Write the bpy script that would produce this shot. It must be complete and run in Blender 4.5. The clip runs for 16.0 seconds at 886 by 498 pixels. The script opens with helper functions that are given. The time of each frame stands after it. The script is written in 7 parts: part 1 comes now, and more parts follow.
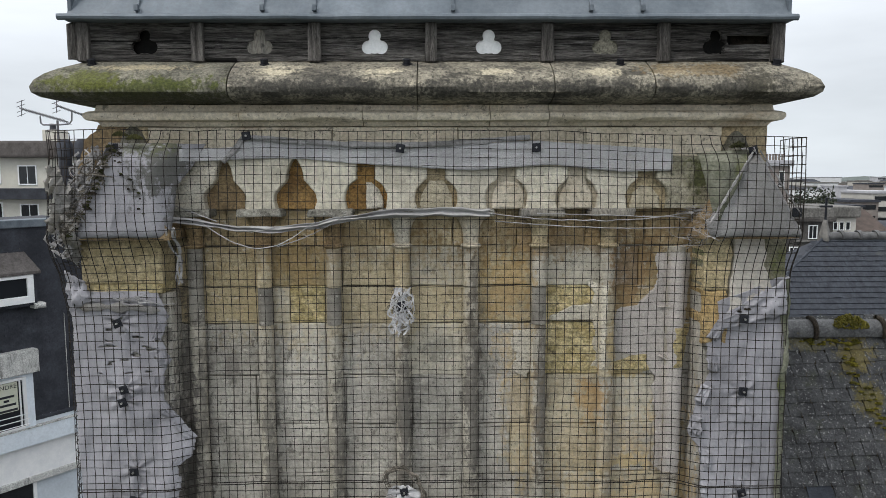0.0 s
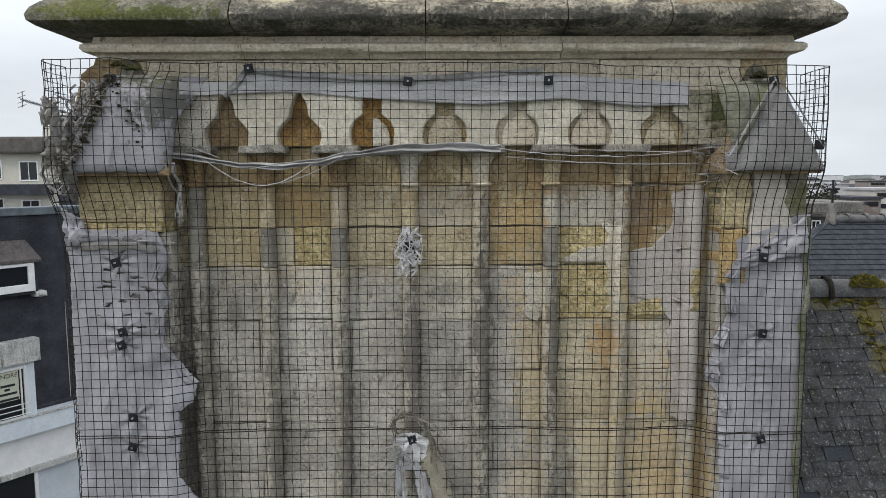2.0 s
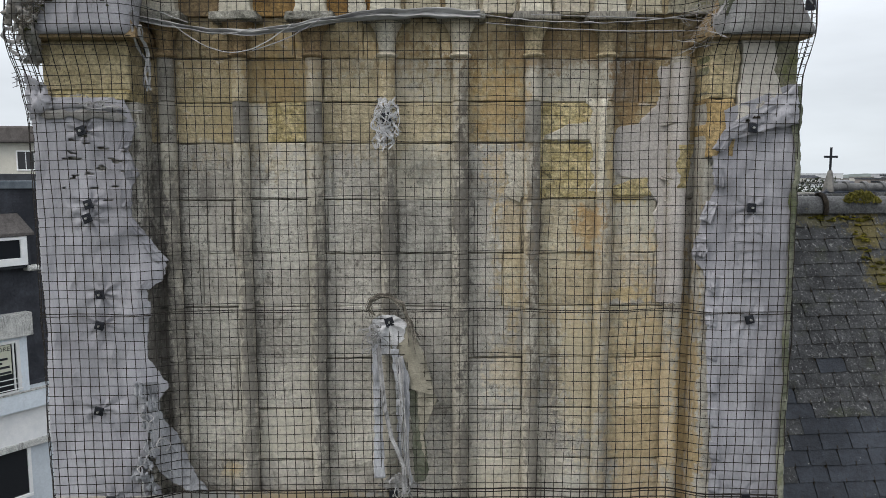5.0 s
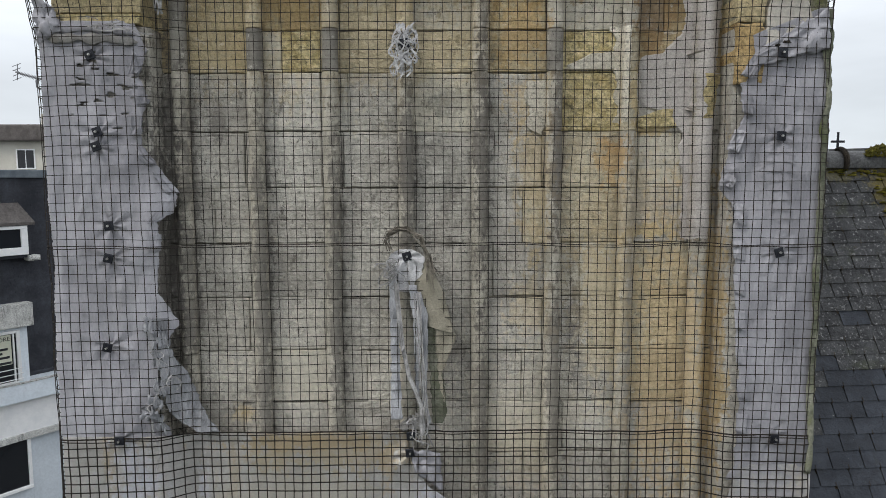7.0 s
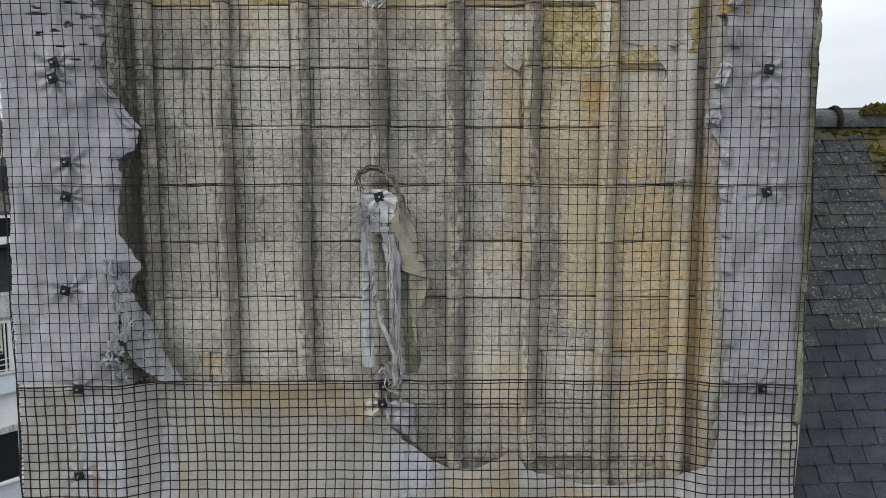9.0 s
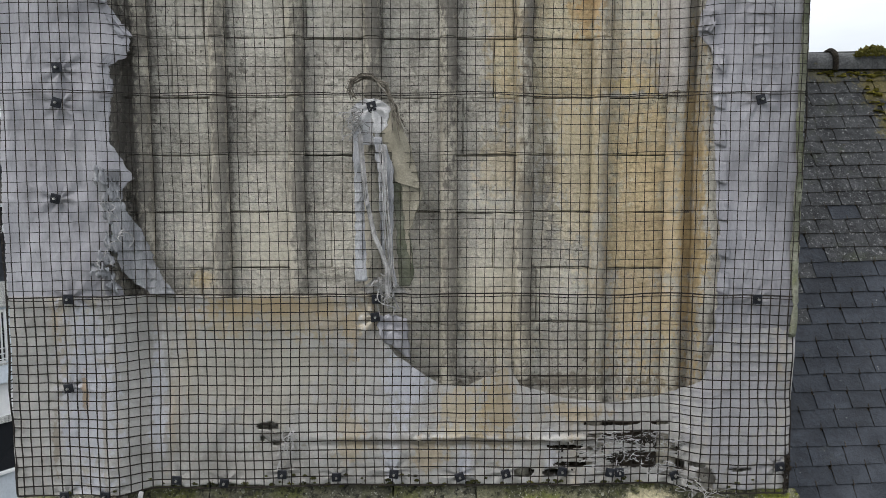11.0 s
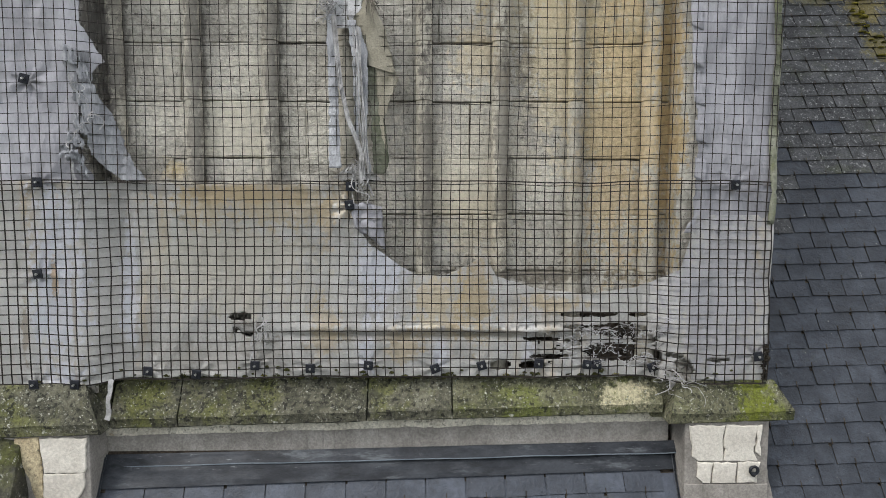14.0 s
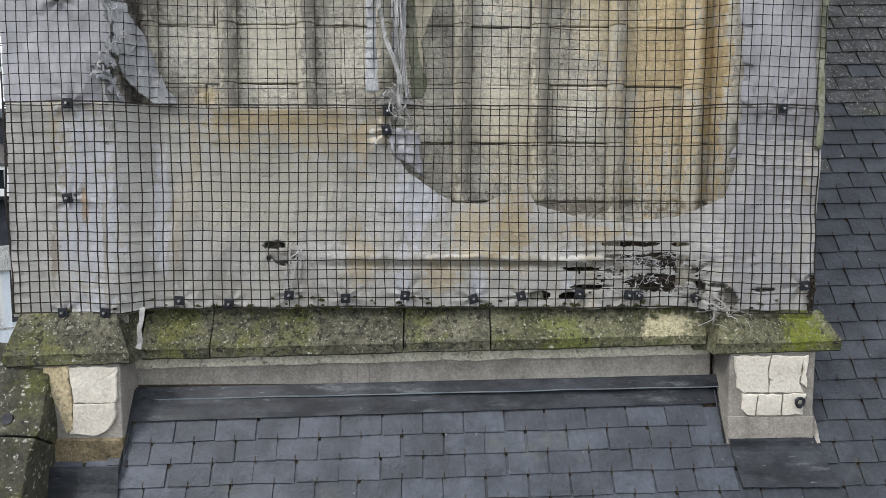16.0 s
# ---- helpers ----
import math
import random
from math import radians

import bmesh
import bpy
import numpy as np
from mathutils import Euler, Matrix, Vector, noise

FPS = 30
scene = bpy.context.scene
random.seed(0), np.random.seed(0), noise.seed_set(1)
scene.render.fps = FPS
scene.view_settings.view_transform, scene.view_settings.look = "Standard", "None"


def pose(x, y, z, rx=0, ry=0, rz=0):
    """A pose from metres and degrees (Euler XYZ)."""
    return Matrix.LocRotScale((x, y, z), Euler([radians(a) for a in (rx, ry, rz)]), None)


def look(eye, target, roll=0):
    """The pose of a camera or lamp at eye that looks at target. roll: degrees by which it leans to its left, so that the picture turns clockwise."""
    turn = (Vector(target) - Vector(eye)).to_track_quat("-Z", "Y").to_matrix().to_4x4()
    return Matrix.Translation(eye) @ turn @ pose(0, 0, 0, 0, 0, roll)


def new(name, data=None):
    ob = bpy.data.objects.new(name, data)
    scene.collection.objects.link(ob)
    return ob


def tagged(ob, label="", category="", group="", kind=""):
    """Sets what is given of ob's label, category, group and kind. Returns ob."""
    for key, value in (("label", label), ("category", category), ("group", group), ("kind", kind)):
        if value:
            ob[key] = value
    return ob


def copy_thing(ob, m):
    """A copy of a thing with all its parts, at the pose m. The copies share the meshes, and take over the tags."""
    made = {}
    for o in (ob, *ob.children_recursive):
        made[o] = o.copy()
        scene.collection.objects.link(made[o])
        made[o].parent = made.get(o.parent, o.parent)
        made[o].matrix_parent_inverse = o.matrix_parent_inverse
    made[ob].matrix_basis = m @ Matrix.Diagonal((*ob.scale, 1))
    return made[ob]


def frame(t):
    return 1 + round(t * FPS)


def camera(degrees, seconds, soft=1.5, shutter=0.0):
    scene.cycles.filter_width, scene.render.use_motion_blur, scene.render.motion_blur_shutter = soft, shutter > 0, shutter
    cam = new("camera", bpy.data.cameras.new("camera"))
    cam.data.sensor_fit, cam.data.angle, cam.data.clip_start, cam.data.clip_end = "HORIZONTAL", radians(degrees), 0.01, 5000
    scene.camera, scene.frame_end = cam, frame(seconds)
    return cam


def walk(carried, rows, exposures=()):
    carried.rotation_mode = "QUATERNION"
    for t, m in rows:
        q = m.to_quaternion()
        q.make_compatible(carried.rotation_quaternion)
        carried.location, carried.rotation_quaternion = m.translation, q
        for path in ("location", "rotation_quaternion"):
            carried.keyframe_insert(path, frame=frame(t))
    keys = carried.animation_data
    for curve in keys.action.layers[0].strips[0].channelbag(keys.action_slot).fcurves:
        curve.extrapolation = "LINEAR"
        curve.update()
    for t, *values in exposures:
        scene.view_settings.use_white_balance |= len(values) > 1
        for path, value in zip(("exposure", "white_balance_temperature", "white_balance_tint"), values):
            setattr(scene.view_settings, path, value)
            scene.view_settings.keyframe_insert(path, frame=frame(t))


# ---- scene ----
cam = camera(65.5, 16.0, soft=0.7)
PATH = [
    (0, (-0.002, -4.168, 4.162), (0.018, -2.179, 3.954), -0.1),
    (0.5, (-0.1, -4.137, 4.09), (-0.085, -2.148, 3.879), -0.2),
    (1, (-0.121, -4.113, 4.02), (-0.106, -2.124, 3.809), -0.2),
    (1.5, (-0.089, -4.094, 3.924), (-0.075, -2.105, 3.713), -0.2),
    (2, (-0.047, -4.071, 3.79), (-0.031, -2.083, 3.58), -0.2),
    (2.5, (0.01, -4.051, 3.674), (0.024, -2.062, 3.464), -0.2),
    (3, (0.043, -4.028, 3.556), (0.058, -2.039, 3.347), -0.2),
    (3.5, (0.077, -4.019, 3.416), (0.088, -2.03, 3.208), -0.1),
    (4, (0.079, -4.013, 3.287), (0.094, -2.024, 3.076), -0.1),
    (4.5, (0.08, -4.013, 3.168), (0.097, -2.024, 2.959), -0.1),
    (5, (0.076, -4.009, 3.062), (0.093, -2.021, 2.847), -0.1),
    (7.3, (-0.042, -3.908, 2.61), (-0.023, -1.919, 2.404), -0.1),
    (7.5, (-0.024, -3.892, 2.587), (-0.003, -1.904, 2.376), -0.0),
    (8, (0.03, -3.847, 2.504), (0.052, -1.858, 2.294), -0.0),
    (8.5, (0.075, -3.817, 2.408), (0.098, -1.828, 2.198), -0.0),
    (9, (0.105, -3.802, 2.305), (0.125, -1.812, 2.101), -0.0),
    (9.2, (0.103, -3.8, 2.261), (0.131, -1.811, 2.061), 0.1),
    (11.3, (0.138, -3.832, 1.74), (0.161, -1.84, 1.556), 0.0),
    (11.5, (0.128, -3.826, 1.723), (0.154, -1.836, 1.523), 0.1),
    (12, (0.151, -3.831, 1.623), (0.177, -1.841, 1.422), 0.1),
    (12.5, (0.194, -3.83, 1.524), (0.219, -1.84, 1.325), 0.1),
    (13, (0.22, -3.828, 1.412), (0.247, -1.838, 1.214), 0.2),
    (13.5, (0.24, -3.837, 1.283), (0.27, -1.846, 1.093), 0.2),
    (14, (0.263, -3.842, 1.153), (0.292, -1.851, 0.971), 0.1),
    (14.5, (0.278, -3.838, 1.051), (0.306, -1.846, 0.867), 0.2),
    (15, (0.288, -3.83, 0.942), (0.318, -1.838, 0.76), 0.2),
    (15.5, (0.22, -3.817, 0.841), (0.252, -1.826, 0.657), 0.2),
    (16, (0.045, -3.787, 0.752), (0.079, -1.796, 0.569), 0.2),
]
walk(cam, [(t, look(eye, target, roll)) for t, eye, target, roll in PATH], exposures=[(0.0, -0.04), (5.0, -0.03), (9.0, 0.01), (11.5, 0.14), (12.5, 0.22), (14.5, 0.42), (16.0, 0.47)])

# ---- sky and light ----
world = bpy.data.worlds.new("overcast_sky")
scene.world = world
world.use_nodes = True
wt = world.node_tree
wn, wl = wt.nodes, wt.links
wn.clear()
SUN_EL, SUN_ROT = radians(50), radians(232)
sky = wn.new("ShaderNodeTexSky")
sky.sky_type, sky.sun_disc = "NISHITA", False
sky.sun_elevation, sky.sun_rotation = SUN_EL, SUN_ROT
wbg, wout = wn.new("ShaderNodeBackground"), wn.new("ShaderNodeOutputWorld")
wtc, wsep = wn.new("ShaderNodeTexCoord"), wn.new("ShaderNodeSeparateXYZ")
wl.new(wtc.outputs["Generated"], wsep.inputs[0])
# cloud deck: brighter overhead than at the horizon, with soft banks
wramp = wn.new("ShaderNodeValToRGB")
wramp.color_ramp.elements[0].position, wramp.color_ramp.elements[0].color = 0.0, (0.86, 0.93, 1.0, 1)
wramp.color_ramp.elements[1].position, wramp.color_ramp.elements[1].color = 1.0, (2.1, 2.16, 2.24, 1)
mid = wramp.color_ramp.elements.new(0.12)
mid.color = (0.98, 1.04, 1.11, 1)
wl.new(wsep.outputs["Z"], wramp.inputs[0])
wmap, wnoise = wn.new("ShaderNodeMapping"), wn.new("ShaderNodeTexNoise")
wmap.inputs["Scale"].default_value = (1.6, 1.6, 7.0)
wl.new(wtc.outputs["Generated"], wmap.inputs[0])
wl.new(wmap.outputs[0], wnoise.inputs["Vector"])
wnoise.inputs["Scale"].default_value, wnoise.inputs["Detail"].default_value = 1.6, 5.0
wr2 = wn.new("ShaderNodeMapRange")
wr2.inputs["From Min"].default_value, wr2.inputs["From Max"].default_value = 0.3, 0.7
wr2.inputs["To Min"].default_value, wr2.inputs["To Max"].default_value = 0.86, 1.1
wl.new(wnoise.outputs["Fac"], wr2.inputs["Value"])
wmul = wn.new("ShaderNodeVectorMath")
wmul.operation = "SCALE"
wl.new(wramp.outputs[0], wmul.inputs[0])
wl.new(wr2.outputs[0], wmul.inputs["Scale"])
wsky = wn.new("ShaderNodeVectorMath")
wsky.operation = "SCALE"
wsky.inputs["Scale"].default_value = 0.08
wl.new(sky.outputs[0], wsky.inputs[0])
wmix = wn.new("ShaderNodeMix")
wmix.data_type = "RGBA"
wmix.inputs["Factor"].default_value = 0.9
wl.new(wsky.outputs[0], wmix.inputs["A"])
wl.new(wmul.outputs[0], wmix.inputs["B"])
wl.new(wmix.outputs["Result"], wbg.inputs["Color"])
wbg.inputs["Strength"].default_value = 0.92
wl.new(wbg.outputs[0], wout.inputs[0])

sun = new("sun", bpy.data.lights.new("sun", "SUN"))
sun.data.energy, sun.data.angle, sun.data.color = 1.8, radians(14), (1.0, 0.96, 0.9)
sun.matrix_world = look((0, 0, 40), (0 + 40 * math.cos(SUN_EL) / math.sin(SUN_EL) * 0.79, 40 * math.cos(SUN_EL) / math.sin(SUN_EL) * 0.62, 0))


# ---- materials ----
def surface(name, dark, light, scale=5.0, fine=70.0, rough=0.85, bump=0.35, vary=0.12, metal=0.0, layers=(), stretch=(1, 1, 1), grain=0.35, lumps=0.0, blobs=(), gloss=0.3, crease=0.0):
    """A rough procedural surface in world metres. layers: (colour, noise scale, stretch, from, to, amount).
    blobs: ragged patches (colour, x, z, half width, half height, amount)."""
    m = bpy.data.materials.new(name)
    m.use_nodes = True
    nt = m.node_tree
    n, l = nt.nodes, nt.links
    b = n["Principled BSDF"]
    geo = n.new("ShaderNodeNewGeometry")
    info = n.new("ShaderNodeObjectInfo")

    def tex(sc, st=(1, 1, 1), detail=6.0, offset=0.0):
        mp = n.new("ShaderNodeMapping")
        mp.inputs["Scale"].default_value = st
        mp.inputs["Location"].default_value = (offset, offset * 0.7, offset * 1.3)
        l.new(geo.outputs["Position"], mp.inputs[0])
        t = n.new("ShaderNodeTexNoise")
        t.inputs["Scale"].default_value, t.inputs["Detail"].default_value = sc, detail
        t.inputs["Roughness"].default_value = 0.7
        l.new(mp.outputs[0], t.inputs["Vector"])
        return t.outputs["Fac"]

    def remap(v, a, c, lo, hi):
        r = n.new("ShaderNodeMapRange")
        r.interpolation_type = "SMOOTHSTEP"
        for key, x in (("From Min", a), ("From Max", c), ("To Min", lo), ("To Max", hi)):
            r.inputs[key].default_value = x
        l.new(v, r.inputs["Value"])
        return r.outputs[0]

    def mix(f, a, c, kind="MIX"):
        x = n.new("ShaderNodeMix")
        x.data_type, x.blend_type = "RGBA", kind
        l.new(f, x.inputs["Factor"])
        for key, val in (("A", a), ("B", c)):
            if isinstance(val, tuple):
                x.inputs[key].default_value = (*val, 1)
            else:
                l.new(val, x.inputs[key])
        return x.outputs["Result"]

    broad, small = tex(scale, stretch), tex(fine, stretch, 4.0, 3.1)
    col = mix(remap(broad, 0.32, 0.68, 0, 1), dark, light)
    for k, (colour, sc, st, a, c, amount) in enumerate(layers):
        col = mix(remap(tex(sc, st, 7.0, 5.3 * (k + 1)), a, c, 0, amount), col, colour)
    if blobs:
        w1, w2 = remap(tex(5.0, (1, 1, 1), 8.0, 2.2), 0.25, 0.75, -0.45, 0.45), remap(tex(30.0, (1, 1, 0.7), 5.0, 7.7), 0.25, 0.75, -0.5, 0.5)
        wadd = n.new("ShaderNodeMath")
        l.new(w1, wadd.inputs[0])
        l.new(w2, wadd.inputs[1])
        warp = wadd.outputs[0]
    for colour, cx, cz, rx, rz, amount in blobs:
        vm = n.new("ShaderNodeVectorMath")
        vm.operation = "MULTIPLY_ADD"
        vm.inputs[1].default_value, vm.inputs[2].default_value = (1 / rx, 0, 1 / rz), (-cx / rx, 0, -cz / rz)
        l.new(geo.outputs["Position"], vm.inputs[0])
        ln = n.new("ShaderNodeVectorMath")
        ln.operation = "LENGTH"
        l.new(vm.outputs[0], ln.inputs[0])
        ad = n.new("ShaderNodeMath")
        l.new(ln.outputs["Value"], ad.inputs[0])
        l.new(warp, ad.inputs[1])
        col = mix(remap(ad.outputs[0], 0.42, 1.0, amount, 0), col, colour)
    hsv = n.new("ShaderNodeHueSaturation")
    l.new(col, hsv.inputs["Color"])
    v1 = remap(small, 0.33, 0.67, 1 - grain, 1 + grain)
    v2 = n.new("ShaderNodeMapRange")
    v2.inputs["To Min"].default_value, v2.inputs["To Max"].default_value = 1 - vary, 1 + vary
    l.new(info.outputs["Random"], v2.inputs["Value"])
    mul = n.new("ShaderNodeMath")
    mul.operation = "MULTIPLY"
    l.new(v1, mul.inputs[0])
    l.new(v2.outputs[0], mul.inputs[1])
    l.new(mul.outputs[0], hsv.inputs["Value"])
    l.new(hsv.outputs[0], b.inputs["Base Color"])
    b.inputs["Metallic"].default_value = metal
    b.inputs["Specular IOR Level"].default_value = gloss
    l.new(remap(small, 0.2, 0.8, max(rough - 0.12, 0.05), min(rough + 0.1, 1)), b.inputs["Roughness"])
    if bump:
        bp = n.new("ShaderNodeBump")
        bp.inputs["Strength"].default_value, bp.inputs["Distance"].default_value = bump, 0.016
        add = n.new("ShaderNodeMath")
        add.operation = "MULTIPLY_ADD"
        l.new(broad, add.inputs[0])
        add.inputs[1].default_value = 1.0 + lumps
        l.new(small, add.inputs[2])
        height = add.outputs[0]
        if crease:
            rid = n.new("ShaderNodeTexNoise")
            rid.inputs["Scale"].default_value, rid.inputs["Detail"].default_value, rid.inputs["Distortion"].default_value = 3.0, 2.0, 1.4
            mp = n.new("ShaderNodeMapping")
            mp.inputs["Scale"].default_value = (1.0, 1.0, 0.6)
            l.new(geo.outputs["Position"], mp.inputs[0])
            l.new(mp.outputs[0], rid.inputs["Vector"])
            sb = n.new("ShaderNodeMath")
            sb.operation = "SUBTRACT"
            sb.inputs[1].default_value = 0.5
            l.new(rid.outputs["Fac"], sb.inputs[0])
            ab = n.new("ShaderNodeMath")
            ab.operation = "ABSOLUTE"
            l.new(sb.outputs[0], ab.inputs[0])
            am = n.new("ShaderNodeMath")
            am.operation = "MULTIPLY_ADD"
            am.inputs[1].default_value = -crease
            l.new(ab.outputs[0], am.inputs[0])
            l.new(height, am.inputs[2])
            height = am.outputs[0]
        l.new(height, bp.inputs["Height"])
        l.new(bp.outputs[0], b.inputs["Normal"])
    return m


BLACK = (0.05, 0.047, 0.042)
STREAK = (BLACK, 2.2, (5.5, 1, 0.55), 0.55, 0.74, 0.62)
SPECK = (BLACK, 30, (1, 1, 1), 0.57, 0.64, 0.6)
OCHRE = (0.42, 0.26, 0.09)
MOSS, LICHEN = (0.1, 0.115, 0.02), (0.42, 0.42, 0.37)
BROWN, DARK_GREY, YEL = (0.26, 0.17, 0.08), (0.1, 0.092, 0.086), (0.52, 0.4, 0.2)
WALL_STAINS_SHADE = [(YEL, -0.5, 3.45, 1.25, 0.42, 0.3), (BROWN, -0.7, 3.74, 1.0, 0.17, 0.35), (BROWN, 0.75, 3.8, 0.9, 0.17, 0.6), ((0.5, 0.34, 0.15), 0.45, 3.45, 0.2, 0.3, 0.6), ((0.48, 0.33, 0.14), -0.85, 3.62, 0.2, 0.24, 0.5),
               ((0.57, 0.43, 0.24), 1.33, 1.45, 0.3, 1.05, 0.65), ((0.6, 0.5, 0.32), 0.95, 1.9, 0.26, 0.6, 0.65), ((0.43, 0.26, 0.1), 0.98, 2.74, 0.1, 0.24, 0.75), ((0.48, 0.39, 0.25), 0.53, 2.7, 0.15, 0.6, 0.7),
               # the tall strip at x -1.56 puts the inner corner's shade into the colour
               ((0.44, 0.34, 0.19), 0.52, 0.95, 0.28, 0.3, 0.35), ((0.25, 0.245, 0.22), -0.02, 2.75, 0.2, 0.3, 0.35), ((0.2, 0.195, 0.18), 0.02, 3.1, 0.16, 0.09, 0.45), (DARK_GREY, -1.56, 2.2, 0.1, 1.5, 0.8), ((0.47, 0.35, 0.18), 1.57, 1.6, 0.07, 1.2, 0.8),
               (DARK_GREY, 1.47, 2.35, 0.1, 0.16, 0.8), (BROWN, 1.22, 3.55, 0.16, 0.3, 0.8), (DARK_GREY, -1.3, 2.95, 0.06, 0.12, 0.5), ((0.5, 0.45, 0.36), -1.28, 3.24, 0.05, 0.035, 0.9), ((0.14, 0.12, 0.09), 0.8, 0.64, 0.8, 0.06, 0.7),
               ((0.13, 0.12, 0.1), -0.45, 1.26, 0.13, 0.06, 0.7), (YEL, -1.2, 1.25, 0.1, 0.07, 0.7), (DARK_GREY, 0.78, 1.6, 0.07, 0.9, 0.55), (YEL, 1.2, 2.33, 0.2, 0.06, 0.8)]
WALL_STAINS_SHADE += [((0.62, 0.58, 0.5), -0.7, 1.5, 0.9, 0.5, 0.55), ((0.62, 0.57, 0.47), 0.55, 1.25, 0.45, 0.6, 0.6), ((0.56, 0.46, 0.3), 0.52, 1.9, 0.15, 0.25, 0.5)]
WALL_STAINS_SHADE += [((0.6, 0.48, 0.3), 1.05, 2.45, 0.55, 0.4, 0.4), ((0.6, 0.46, 0.26), 0.5, 3.1, 0.16, 0.3, 0.45), (YEL, 1.2, 2.93, 0.16, 0.05, 0.8), (YEL, 1.1, 3.1, 0.05, 0.2, 0.6)]
# tall dark grey streaks, set just right of the shaft axes
WALL_STAINS_SHADE += [(DARK_GREY, (i - 3.5) * 0.425 + 0.014, zc, rx * 1.25, rz, am * 0.85) for i, zc, rx, rz, am in ((1, 1.9, 0.045, 1.4, 0.75), (2, 1.9, 0.045, 1.45, 0.75), (3, 2.6, 0.05, 0.75, 0.8), (4, 2.7, 0.055, 0.95, 0.85), (4, 1.3, 0.045, 0.9, 0.75), (4, 3.5, 0.03, 0.2, 0.7), (5, 2.75, 0.045, 0.7, 0.85), (5, 1.4, 0.05, 0.9, 0.75), (0, 2.2, 0.05, 1.3, 0.7), (6, 1.7, 0.035, 1.3, 0.5))]
WALL_LAYERS = (((0.22, 0.21, 0.18), 8, (1.3, 1, 0.9), 0.54, 0.68, 0.55), ((0.55, 0.48, 0.34), 5, (1, 1, 1), 0.6, 0.74, 0.35), ((0.74, 0.7, 0.62), 14, (1, 1, 1.4), 0.6, 0.66, 0.5),
               ((0.06, 0.055, 0.05), 48, (1, 1, 0.7), 0.6, 0.64, 0.7), ((0.09, 0.08, 0.07), 13, (1, 1, 0.6), 0.6, 0.66, 0.6), ((0.12, 0.11, 0.095), 3.5, (1.6, 1, 0.5), 0.6, 0.68, 0.45))
WALL_LAYERS += (((0.05, 0.047, 0.042), 70, (1, 1, 1), 0.655, 0.68, 0.75), ((0.3, 0.28, 0.235), 34, (0.5, 1, 2.4), 0.58, 0.66, 0.4))
M_WALL = surface("tower_ashlar", (0.375, 0.35, 0.308), (0.575, 0.548, 0.488), 3.2, 36, vary=0.1, grain=0.15, bump=1.1, lumps=1.4, blobs=WALL_STAINS_SHADE, layers=WALL_LAYERS)
M_WALL_OCHRE = surface("ochre_ashlar", (0.39, 0.315, 0.19), (0.56, 0.47, 0.305), 3.6, 36, vary=0.1, grain=0.15, bump=1.1, lumps=1.4, blobs=WALL_STAINS_SHADE, layers=WALL_LAYERS)
M_WALL_TAN = surface("tan_ashlar", (0.42, 0.365, 0.26), (0.59, 0.53, 0.395), 3.4, 36, vary=0.1, grain=0.15, bump=1.1, lumps=1.4, blobs=WALL_STAINS_SHADE, layers=WALL_LAYERS)
M_WALL_PALE = surface("pale_ashlar", (0.45, 0.412, 0.33), (0.61, 0.57, 0.475), 3.2, 36, vary=0.06, grain=0.12, bump=0.7, lumps=1.0, blobs=WALL_STAINS_SHADE, layers=WALL_LAYERS)
M_WALL_BROWN = surface("brown_ashlar", (0.3, 0.23, 0.125), (0.47, 0.38, 0.235), 4.5, 36, vary=0.1, grain=0.15, bump=0.9, lumps=1.5, blobs=WALL_STAINS_SHADE, layers=WALL_LAYERS)
M_SHAFT = surface("shaft_stone", (0.36, 0.332, 0.275), (0.53, 0.495, 0.42), 3.2, 36, vary=0.05, grain=0.13, bump=0.7, lumps=1.0, blobs=WALL_STAINS_SHADE, layers=WALL_LAYERS)
M_SHAFT_DARK = surface("dark_grey_shaft_stone", (0.19, 0.177, 0.155), (0.32, 0.3, 0.262), 3.2, 36, vary=0.08, grain=0.13, bump=0.7, lumps=1.0, layers=WALL_LAYERS)
M_CREAM = surface("cream_limestone", (0.46, 0.4, 0.3), (0.63, 0.57, 0.46), 4, 50, grain=0.2, layers=(SPECK, ((0.34, 0.22, 0.1), 2.4, (0.6, 1, 2), 0.56, 0.72, 0.6), ((0.1, 0.09, 0.075), 6, (0.6, 1, 2), 0.6, 0.72, 0.5)))
M_TAN = surface("stone_tan", (0.33, 0.265, 0.165), (0.47, 0.40, 0.265), 4, 55, layers=((OCHRE, 1.6, (1, 1, 0.5), 0.5, 0.78, 0.5), SPECK, STREAK))
M_OCHRE = surface("stone_ochre", (0.34, 0.23, 0.095), (0.50, 0.37, 0.19), 4, 55, layers=(((0.42, 0.2, 0.045), 2.3, (1, 1, 0.6), 0.55, 0.75, 0.6), SPECK, STREAK))
M_RUST = surface("stone_rusty", (0.29, 0.16, 0.05), (0.46, 0.29, 0.11), 6, 60, layers=((BLACK, 3, (1, 1, 0.7), 0.55, 0.75, 0.5), SPECK))
M_PALE = surface("stone_pale", (0.48, 0.44, 0.36), (0.64, 0.6, 0.51), 5, 70, layers=(SPECK, ((0.3, 0.22, 0.12), 6, (1, 1, 1), 0.62, 0.7, 0.55), (BLACK, 9, (1, 1, 1), 0.66, 0.72, 0.5)), grain=0.25)
M_DARK = surface("stone_blackened", (0.13, 0.125, 0.115), (0.27, 0.25, 0.21), 4, 60, stretch=(2, 2, 0.5), layers=(SPECK,))
M_BROWN = surface("stone_brown", (0.2, 0.14, 0.075), (0.34, 0.25, 0.14), 5, 60, layers=(STREAK, SPECK))
